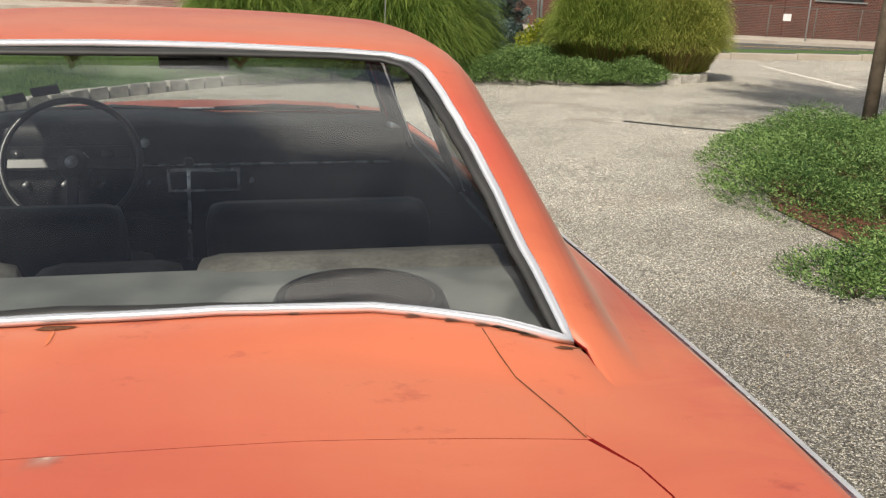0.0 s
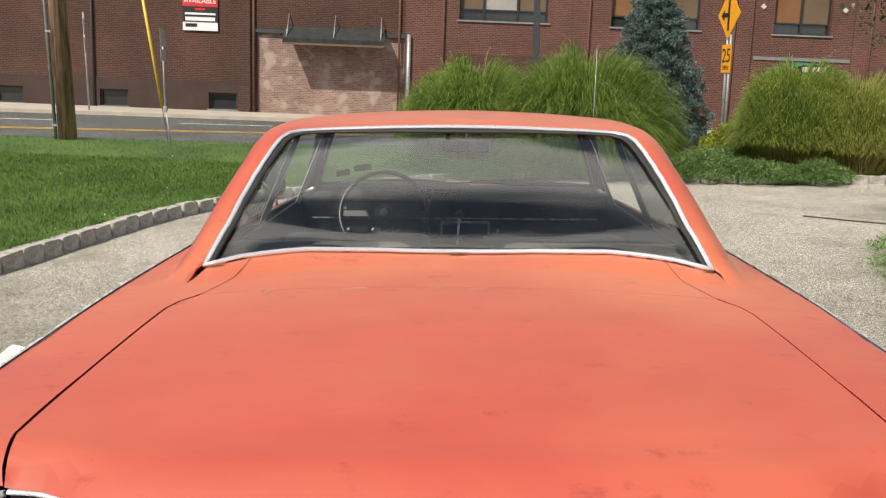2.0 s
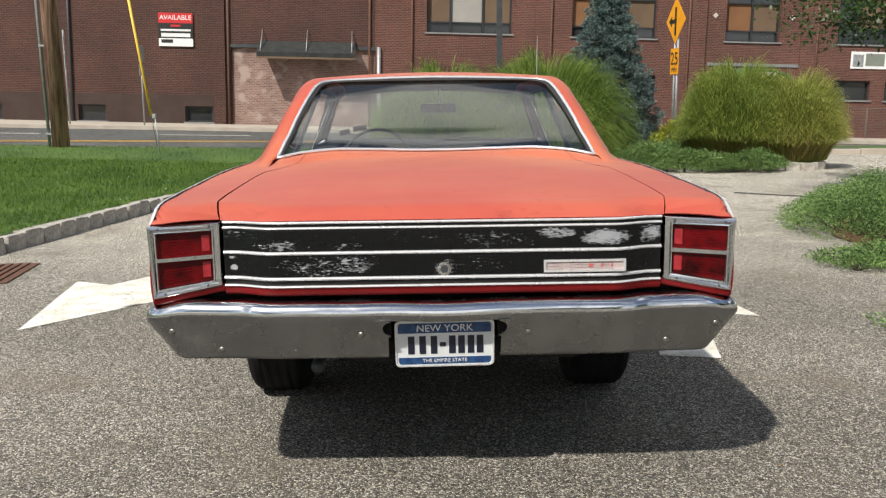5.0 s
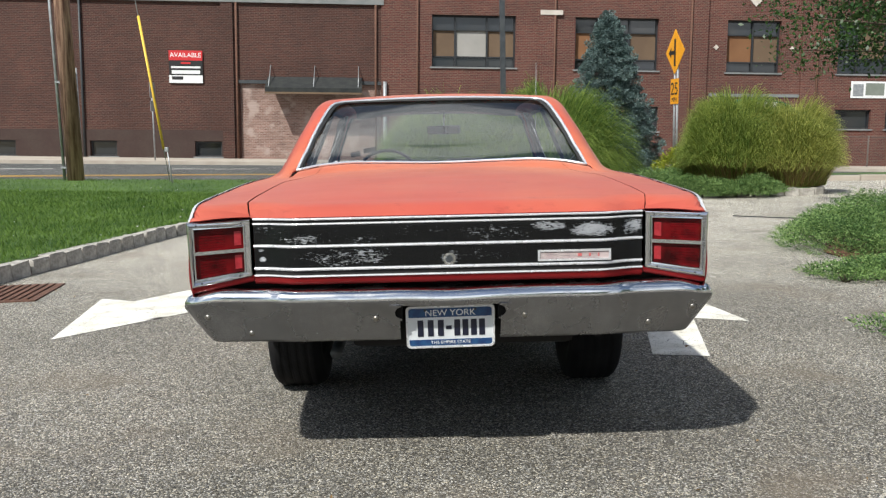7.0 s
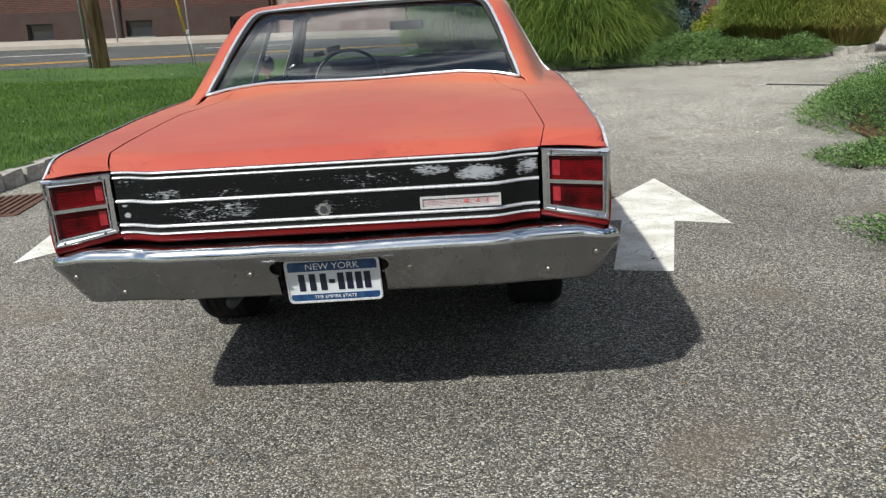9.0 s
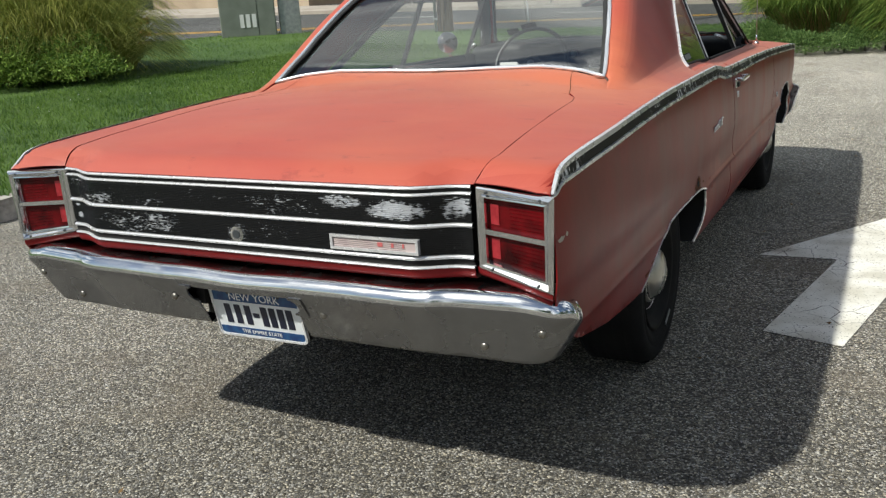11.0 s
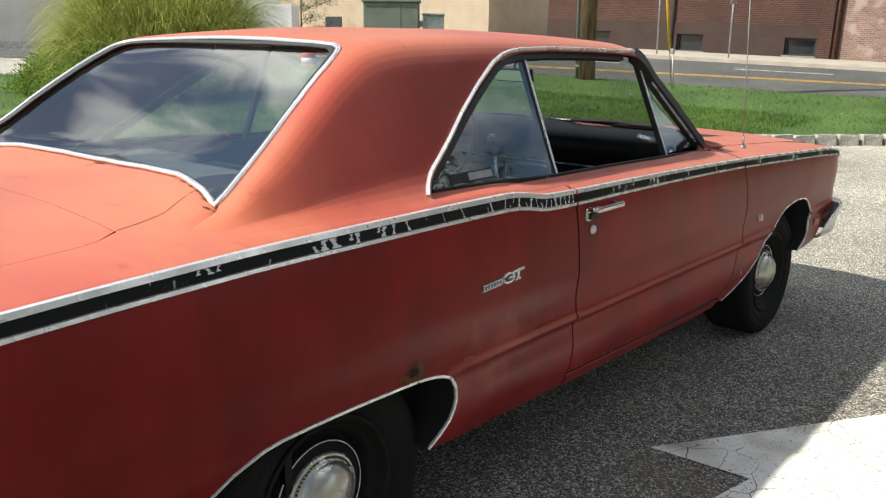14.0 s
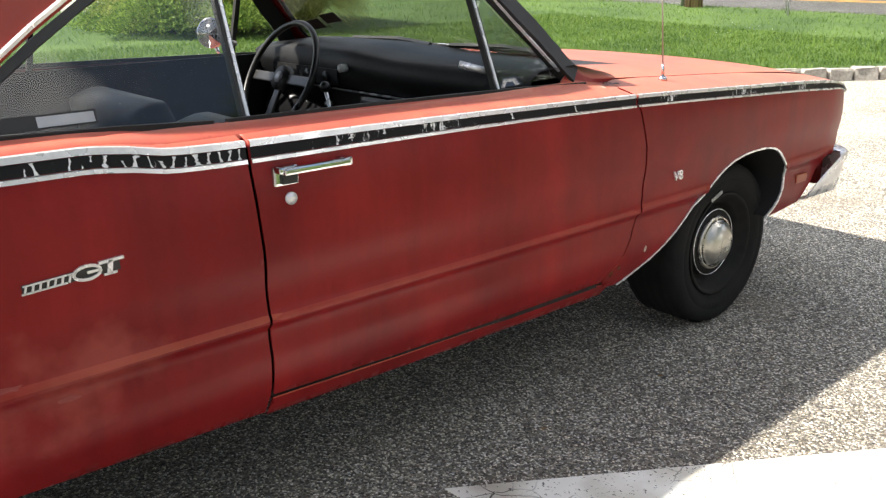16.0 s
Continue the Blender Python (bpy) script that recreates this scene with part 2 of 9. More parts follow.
def linepaintmat():
    """Road paint, weathered: hairline cracks, dark grit showing through, brown stains."""
    m, n, l, p = nodes("worn_white_paint")
    co = n.new("ShaderNodeTexCoord")
    n1 = n.new("ShaderNodeTexNoise")
    n1.inputs["Scale"].default_value, n1.inputs["Detail"].default_value = 5.0, 8
    l.new(co.outputs["Object"], n1.inputs["Vector"])
    r1 = n.new("ShaderNodeValToRGB")
    r1.color_ramp.elements[0].position, r1.color_ramp.elements[1].position = 0.36, 0.60
    r1.color_ramp.elements[0].color, r1.color_ramp.elements[1].color = (0.60, 0.57, 0.49, 1), (0.82, 0.80, 0.74, 1)
    l.new(n1.outputs["Fac"], r1.inputs["Fac"])
    ad = n.new("ShaderNodeVectorMath")
    ad.operation = "MULTIPLY_ADD"
    ad.inputs[1].default_value = (0.10, 0.10, 0.10)
    l.new(n1.outputs["Color"], ad.inputs[0])
    l.new(co.outputs["Object"], ad.inputs[2])
    vo = n.new("ShaderNodeTexVoronoi")
    vo.feature = "DISTANCE_TO_EDGE"
    vo.inputs["Scale"].default_value = 8.0
    l.new(ad.outputs[0], vo.inputs["Vector"])
    ck = n.new("ShaderNodeMapRange")
    ck.inputs["From Min"].default_value, ck.inputs["From Max"].default_value = 0.006, 0.017
    ck.inputs["To Min"].default_value, ck.inputs["To Max"].default_value = 1.0, 0.0
    l.new(vo.outputs["Distance"], ck.inputs["Value"])
    n2 = n.new("ShaderNodeTexNoise")
    n2.inputs["Scale"].default_value, n2.inputs["Detail"].default_value = 3.0, 4
    l.new(co.outputs["Object"], n2.inputs["Vector"])
    k2 = n.new("ShaderNodeMapRange")
    k2.inputs["From Min"].default_value, k2.inputs["From Max"].default_value = 0.48, 0.60
    l.new(n2.outputs["Fac"], k2.inputs["Value"])
    cm2 = n.new("ShaderNodeMath")
    cm2.operation = "MULTIPLY"
    l.new(ck.outputs["Result"], cm2.inputs[0])
    l.new(k2.outputs["Result"], cm2.inputs[1])
    n3 = n.new("ShaderNodeTexNoise")
    n3.inputs["Scale"].default_value, n3.inputs["Detail"].default_value = 120.0, 3
    l.new(co.outputs["Object"], n3.inputs["Vector"])
    k3 = n.new("ShaderNodeMapRange")
    k3.inputs["From Min"].default_value, k3.inputs["From Max"].default_value = 0.63, 0.68
    l.new(n3.outputs["Fac"], k3.inputs["Value"])
    mxm = n.new("ShaderNodeMath")
    mxm.operation = "MAXIMUM"
    l.new(cm2.outputs[0], mxm.inputs[0])
    l.new(k3.outputs["Result"], mxm.inputs[1])
    mx = n.new("ShaderNodeMixRGB")
    mx.inputs["Color2"].default_value = (0.10, 0.085, 0.07, 1)
    l.new(mxm.outputs[0], mx.inputs["Fac"])
    l.new(r1.outputs["Color"], mx.inputs["Color1"])
    l.new(mx.outputs["Color"], p.inputs["Base Color"])
    p.inputs["Roughness"].default_value = 0.75
    bu = n.new("ShaderNodeBump")
    bu.inputs["Strength"].default_value, bu.inputs["Distance"].default_value = 0.4, 0.004
    l.new(n3.outputs["Fac"], bu.inputs["Height"])
    l.new(bu.outputs["Normal"], p.inputs["Normal"])
    return m


def paintmat():
    """Sun-bleached red paint: chalky orange bloom, darker rubbed blotches, small chips of rust."""
    m, n, l, p = nodes("faded_red_paint")
    co = n.new("ShaderNodeTexCoord")
    mp = n.new("ShaderNodeMapping")
    mp.inputs["Scale"].default_value = (0.8, 1.6, 1.6)
    l.new(co.outputs["Object"], mp.inputs["Vector"])
    n1 = n.new("ShaderNodeTexNoise")
    n1.inputs["Scale"].default_value, n1.inputs["Detail"].default_value, n1.inputs["Roughness"].default_value = 1.7, 8, 0.6
    l.new(mp.outputs["Vector"], n1.inputs["Vector"])
    r1 = n.new("ShaderNodeValToRGB")
    r1.color_ramp.elements[0].position, r1.color_ramp.elements[1].position = 0.30, 0.62
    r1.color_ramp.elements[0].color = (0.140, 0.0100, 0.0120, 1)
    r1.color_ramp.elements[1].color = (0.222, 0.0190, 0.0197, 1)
    l.new(n1.outputs["Fac"], r1.inputs["Fac"])
    n2 = n.new("ShaderNodeTexNoise")
    n2.inputs["Scale"].default_value, n2.inputs["Detail"].default_value = 9.0, 9
    l.new(co.outputs["Object"], n2.inputs["Vector"])
    r2 = n.new("ShaderNodeValToRGB")
    r2.color_ramp.elements[0].position, r2.color_ramp.elements[1].position = 0.62, 0.76
    r2.color_ramp.elements[0].color, r2.color_ramp.elements[1].color = (0, 0, 0, 1), (0.4, 0.4, 0.4, 1)
    l.new(n2.outputs["Fac"], r2.inputs["Fac"])
    mx = n.new("ShaderNodeMixRGB")
    mx.inputs["Color2"].default_value = (0.17, 0.022, 0.020, 1)
    l.new(r2.outputs["Color"], mx.inputs["Fac"])
    l.new(r1.outputs["Color"], mx.inputs["Color1"])
    # rain streaks run down the flanks: duller paint and a little deeper colour
    ms = n.new("ShaderNodeMapping")
    ms.inputs["Scale"].default_value = (3.0, 9.0, 0.9)
    l.new(co.outputs["Object"], ms.inputs["Vector"])
    ns = n.new("ShaderNodeTexNoise")
    ns.inputs["Scale"].default_value, ns.inputs["Detail"].default_value, ns.inputs["Roughness"].default_value = 1.0, 7, 0.6
    l.new(ms.outputs["Vector"], ns.inputs["Vector"])
    rs = n.new("ShaderNodeMapRange")
    rs.inputs["From Min"].default_value, rs.inputs["From Max"].default_value = 0.35, 0.65
    rs.inputs["To Min"].default_value, rs.inputs["To Max"].default_value = 0.84, 1.10
    l.new(ns.outputs["Fac"], rs.inputs["Value"])
    sv = n.new("ShaderNodeHueSaturation")
    sv.inputs["Saturation"].default_value = 1.04
    l.new(rs.outputs["Result"], sv.inputs["Value"])
    l.new(mx.outputs["Color"], sv.inputs["Color"])
    nw_ = n.new("ShaderNodeTexNoise")
    nw_.inputs["Scale"].default_value, nw_.inputs["Detail"].default_value = 8.0, 4
    l.new(co.outputs["Object"], nw_.inputs["Vector"])
    # chalky bloom lies on what faces the sky; the flank red is darkened for shade too
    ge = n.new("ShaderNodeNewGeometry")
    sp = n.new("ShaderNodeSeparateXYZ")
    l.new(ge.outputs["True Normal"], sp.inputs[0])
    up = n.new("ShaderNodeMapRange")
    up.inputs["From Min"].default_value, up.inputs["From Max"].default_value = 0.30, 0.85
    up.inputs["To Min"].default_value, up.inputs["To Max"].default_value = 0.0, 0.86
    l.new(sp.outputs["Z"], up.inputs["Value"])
    # the bloom is thin where hands, rain and cloths have rubbed it, and yellower in streaks
    n4 = n.new("ShaderNodeTexNoise")
    n4.inputs["Scale"].default_value, n4.inputs["Detail"].default_value, n4.inputs["Roughness"].default_value = 2.3, 9, 0.62
    n4.inputs["Distortion"].default_value = 0.6
    m4 = n.new("ShaderNodeMapping")
    m4.inputs["Scale"].default_value = (0.7, 1.9, 1.0)
    l.new(co.outputs["Object"], m4.inputs["Vector"])
    l.new(m4.outputs["Vector"], n4.inputs["Vector"])
    t4 = n.new("ShaderNodeMapRange")
    t4.inputs["From Min"].default_value, t4.inputs["From Max"].default_value = 0.28, 0.56
    t4.inputs["To Min"].default_value, t4.inputs["To Max"].default_value = 0.80, 1.0
    l.new(n4.outputs["Fac"], t4.inputs["Value"])
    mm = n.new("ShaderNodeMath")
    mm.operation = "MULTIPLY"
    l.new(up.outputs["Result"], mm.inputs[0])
    n6 = n.new("ShaderNodeTexNoise")
    n6.inputs["Scale"].default_value, n6.inputs["Detail"].default_value, n6.inputs["Roughness"].default_value = 14.0, 10, 0.7
    m6 = n.new("ShaderNodeMapping")
    m6.inputs["Scale"].default_value = (0.6, 1.0, 1.0)
    l.new(co.outputs["Object"], m6.inputs["Vector"])
    l.new(m6.outputs["Vector"], n6.inputs["Vector"])
    s6 = n.new("ShaderNodeMapRange")
    s6.inputs["From Min"].default_value, s6.inputs["From Max"].default_value = 0.60, 0.70
    s6.inputs["To Min"].default_value, s6.inputs["To Max"].default_value = 1.0, 0.5
    l.new(n6.outputs["Fac"], s6.inputs["Value"])
    m7 = n.new("ShaderNodeMath")
    m7.operation = "MULTIPLY"
    l.new(t4.outputs["Result"], m7.inputs[0])
    l.new(s6.outputs["Result"], m7.inputs[1])
    l.new(m7.outputs[0], mm.inputs[1])
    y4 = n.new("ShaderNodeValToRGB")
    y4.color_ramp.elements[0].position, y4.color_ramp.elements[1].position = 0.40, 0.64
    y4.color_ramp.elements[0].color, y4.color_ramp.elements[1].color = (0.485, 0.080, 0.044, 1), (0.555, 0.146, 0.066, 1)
    n5 = n.new("ShaderNodeTexNoise")
    n5.inputs["Scale"].default_value, n5.inputs["Detail"].default_value, n5.inputs["Roughness"].default_value = 1.3, 6, 0.5
    l.new(co.outputs["Object"], n5.inputs["Vector"])
    # rust water has yellowed the deck below the rear window
    yo = n.new("ShaderNodeSeparateXYZ")
    l.new(co.outputs["Object"], yo.inputs[0])
    yb_ = n.new("ShaderNodeMapRange")
    yb_.interpolation_type = "SMOOTHSTEP"
    yb_.inputs["From Min"].default_value, yb_.inputs["From Max"].default_value = 0.86, 1.10
    yb_.inputs["To Min"].default_value, yb_.inputs["To Max"].default_value = 0.0, 0.10
    l.new(yo.outputs["Y"], yb_.inputs["Value"])
    yc_ = n.new("ShaderNodeMapRange")
    yc_.inputs["From Min"].default_value, yc_.inputs["From Max"].default_value = 1.16, 1.35
    yc_.inputs["To Min"].default_value, yc_.inputs["To Max"].default_value = 1.0, 0.0
    l.new(yo.outputs["Y"], yc_.inputs["Value"])
    ym_ = n.new("ShaderNodeMath")
    ym_.operation = "MULTIPLY"
    l.new(yb_.outputs["Result"], ym_.inputs[0])
    l.new(yc_.outputs["Result"], ym_.inputs[1])
    ya_ = n.new("ShaderNodeMath")
    ya_.operation = "ADD"
    l.new(n5.outputs["Fac"], ya_.inputs[0])
    l.new(ym_.outputs[0], ya_.inputs[1])
    l.new(ya_.outputs[0], y4.inputs["Fac"])
    # a knocked and polished-out patch behind each rear wheel, paler than the rest
    ds = n.new("ShaderNodeMapping")
    ds.inputs["Location"].default_value, ds.inputs["Scale"].default_value = (0.0, -1.72 * 4.2, -0.55 * 7.5), (0.0, 4.2, 7.5)
    l.new(co.outputs["Object"], ds.inputs["Vector"])
    dl = n.new("ShaderNodeVectorMath")
    dl.operation = "LENGTH"
    l.new(ds.outputs["Vector"], dl.inputs[0])
    dn = n.new("ShaderNodeMath")
    dn.operation, dn.inputs[1].default_value = "MULTIPLY_ADD", 2.2
    l.new(nw_.outputs["Fac"], dn.inputs[0])
    l.new(dl.outputs["Value"], dn.inputs[2])
    dr = n.new("ShaderNodeMapRange")
    dr.inputs["From Min"].default_value, dr.inputs["From Max"].default_value = 1.25, 1.85
    dr.inputs["To Min"].default_value, dr.inputs["To Max"].default_value = 0.55, 0.0
    l.new(dn.outputs[0], dr.inputs["Value"])
    dp_ = n.new("ShaderNodeMixRGB")
    dp_.inputs["Color2"].default_value = (0.34, 0.075, 0.058, 1)
    l.new(dr.outputs["Result"], dp_.inputs["Fac"])
    l.new(sv.outputs["Color"], dp_.inputs["Color1"])
    m2 = n.new("ShaderNodeMixRGB")
    # along the shoulders and fender tops the bloom is rubbed off in patches and the red shows
    xo = n.new("ShaderNodeSeparateXYZ")
    l.new(co.outputs["Object"], xo.inputs[0])
    xa = n.new("ShaderNodeMath")
    xa.operation = "ABSOLUTE"
    l.new(xo.outputs["X"], xa.inputs[0])
    we = n.new("ShaderNodeMapRange")
    we.interpolation_type = "SMOOTHSTEP"
    we.inputs["From Min"].default_value, we.inputs["From Max"].default_value = 0.64, 0.86
    l.new(xa.outputs[0], we.inputs["Value"])
    nw = n.new("ShaderNodeTexNoise")
    nw.inputs["Scale"].default_value, nw.inputs["Detail"].default_value, nw.inputs["Roughness"].default_value = 6.5, 9, 0.66
    nw.inputs["Distortion"].default_value = 0.9
    l.new(m4.outputs["Vector"], nw.inputs["Vector"])
    nr = n.new("ShaderNodeMapRange")
    nr.inputs["From Min"].default_value, nr.inputs["From Max"].default_value = 0.36, 0.58
    nr.inputs["To Min"].default_value, nr.inputs["To Max"].default_value = 0.55, 0.0
    l.new(nw.outputs["Fac"], nr.inputs["Value"])
    wp_ = n.new("ShaderNodeMath")
    wp_.operation = "MULTIPLY"
    l.new(we.outputs["Result"], wp_.inputs[0])
    l.new(nr.outputs["Result"], wp_.inputs[1])
    # and over the rear edge of the lid
    te = n.new("ShaderNodeMapRange")
    te.interpolation_type = "SMOOTHSTEP"
    te.inputs["From Min"].default_value, te.inputs["From Max"].default_value = 0.02, 0.42
    te.inputs["To Min"].default_value, te.inputs["To Max"].default_value = 0.42, 0.0
    l.new(yo.outputs["Y"], te.inputs["Value"])
    tm = n.new("ShaderNodeMath")
    tm.operation = "MAXIMUM"
    l.new(wp_.outputs[0], tm.inputs[0])
    l.new(te.outputs["Result"], tm.inputs[1])
    wc = n.new("ShaderNodeMixRGB")
    wc.inputs["Color2"].default_value = (0.43, 0.050, 0.040, 1)
    l.new(tm.outputs[0], wc.inputs["Fac"])
    l.new(y4.outputs["Color"], wc.inputs["Color1"])
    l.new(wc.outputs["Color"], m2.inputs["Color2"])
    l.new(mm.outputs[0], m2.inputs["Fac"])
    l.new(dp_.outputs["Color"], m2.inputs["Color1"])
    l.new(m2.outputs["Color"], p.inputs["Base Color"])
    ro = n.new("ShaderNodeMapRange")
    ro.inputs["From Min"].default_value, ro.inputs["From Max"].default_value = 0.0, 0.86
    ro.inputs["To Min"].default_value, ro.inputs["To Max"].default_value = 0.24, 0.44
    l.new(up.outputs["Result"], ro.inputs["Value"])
    rr = n.new("ShaderNodeMath")
    rr.operation, rr.inputs[1].default_value = "MULTIPLY_ADD", 0.16
    l.new(ns.outputs["Fac"], rr.inputs[0])
    l.new(ro.outputs["Result"], rr.inputs[2])
    l.new(rr.outputs[0], p.inputs["Roughness"])
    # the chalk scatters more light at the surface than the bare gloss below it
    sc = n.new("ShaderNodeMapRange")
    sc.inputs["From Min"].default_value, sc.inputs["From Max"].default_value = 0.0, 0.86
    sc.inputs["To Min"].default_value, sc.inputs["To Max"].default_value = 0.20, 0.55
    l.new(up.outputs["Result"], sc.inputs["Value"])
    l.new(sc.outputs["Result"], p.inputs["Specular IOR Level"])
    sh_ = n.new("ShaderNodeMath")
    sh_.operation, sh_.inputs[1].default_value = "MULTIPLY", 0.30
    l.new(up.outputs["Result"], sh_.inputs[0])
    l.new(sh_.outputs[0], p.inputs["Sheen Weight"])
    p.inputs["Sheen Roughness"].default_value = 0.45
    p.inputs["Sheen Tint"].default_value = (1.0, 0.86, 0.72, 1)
    bu = n.new("ShaderNodeBump")
    bu.inputs["Strength"].default_value, bu.inputs["Distance"].default_value = 0.05, 0.01
    l.new(n2.outputs["Fac"], bu.inputs["Height"])
    l.new(bu.outputs["Normal"], p.inputs["Normal"])
    return m


def wornblack(name, stretch, thr, patch, ribs=0.0, along=None, bare=(0.66, 0.67, 0.70), metal=0.4):
    """Black finish worn through to bright metal in patches; along: axis and (place, more or less wear)."""
    m, n, l, p = nodes(name)
    co = n.new("ShaderNodeTexCoord")
    mp = n.new("ShaderNodeMapping")
    mp.inputs["Scale"].default_value = stretch
    l.new(co.outputs["Object"], mp.inputs["Vector"])
    n1 = n.new("ShaderNodeTexNoise")
    n1.inputs["Scale"].default_value, n1.inputs["Detail"].default_value, n1.inputs["Roughness"].default_value = 1.0, 10, 0.7
    l.new(mp.outputs["Vector"], n1.inputs["Vector"])
    ra = n.new("ShaderNodeValToRGB")
    ra.color_ramp.elements[0].position, ra.color_ramp.elements[1].position = thr, thr + 0.03
    n2 = n.new("ShaderNodeTexNoise")
    n2.inputs["Scale"].default_value, n2.inputs["Detail"].default_value = 1.0, 3
    m2 = n.new("ShaderNodeMapping")
    m2.inputs["Scale"].default_value = patch
    l.new(co.outputs["Object"], m2.inputs["Vector"])
    l.new(m2.outputs["Vector"], n2.inputs["Vector"])
    av = n.new("ShaderNodeMath")
    av.operation, av.inputs[1].default_value = "MULTIPLY_ADD", 0.55
    l.new(n2.outputs["Fac"], av.inputs[0])
    hf = n.new("ShaderNodeMath")
    hf.operation, hf.inputs[1].default_value = "MULTIPLY", 0.6
    l.new(n1.outputs["Fac"], hf.inputs[0])
    l.new(hf.outputs[0], av.inputs[2])
    total = av.outputs[0]
    if along:
        axis, lo, hi, places = along
        sa = n.new("ShaderNodeSeparateXYZ")
        l.new(co.outputs["Object"], sa.inputs[0])
        ma = n.new("ShaderNodeMapRange")
        ma.inputs["From Min"].default_value, ma.inputs["From Max"].default_value = lo, hi
        l.new(sa.outputs[axis], ma.inputs["Value"])
        wr = n.new("ShaderNodeValToRGB")
        el = wr.color_ramp.elements
        for i, (at, more) in enumerate(places):
            e = el[0] if i == 0 else el[len(el) - 1] if i == len(places) - 1 else el.new((at - lo) / (hi - lo))
            e.position = (at - lo) / (hi - lo)
            g = 0.5 + more * 2.5
            e.color = (g, g, g, 1)
        l.new(ma.outputs["Result"], wr.inputs["Fac"])
        sm = n.new("ShaderNodeMath")
        sm.operation, sm.inputs[1].default_value = "MULTIPLY_ADD", 0.4
        l.new(wr.outputs["Color"], sm.inputs[0])
        l.new(total, sm.inputs[2])
        s2 = n.new("ShaderNodeMath")
        s2.operation, s2.inputs[1].default_value = "SUBTRACT", 0.2
        l.new(sm.outputs[0], s2.inputs[0])
        total = s2.outputs[0]
    l.new(total, ra.inputs["Fac"])
    mx = n.new("ShaderNodeMixRGB")
    mx.inputs["Color1"].default_value, mx.inputs["Color2"].default_value = (0.009, 0.0095, 0.011, 1), (*bare, 1)
    l.new(ra.outputs["Color"], mx.inputs["Fac"])
    l.new(mx.outputs["Color"], p.inputs["Base Color"])
    mt = n.new("ShaderNodeMath")
    mt.operation, mt.inputs[1].default_value = "MULTIPLY", metal
    l.new(ra.outputs["Color"], mt.inputs[0])
    l.new(mt.outputs[0], p.inputs["Metallic"])
    p.inputs["Roughness"].default_value = 0.48
    p.inputs["Specular IOR Level"].default_value = 0.15
    if ribs:
        wv = n.new("ShaderNodeTexWave")
        wv.wave_type, wv.bands_direction = "BANDS", "Z"
        wv.inputs["Scale"].default_value = ribs
        l.new(co.outputs["Object"], wv.inputs["Vector"])
        bu = n.new("ShaderNodeBump")
        bu.inputs["Strength"].default_value, bu.inputs["Distance"].default_value = 0.55, 0.0015
        l.new(wv.outputs["Fac"], bu.inputs["Height"])
        l.new(bu.outputs["Normal"], p.inputs["Normal"])
    return m


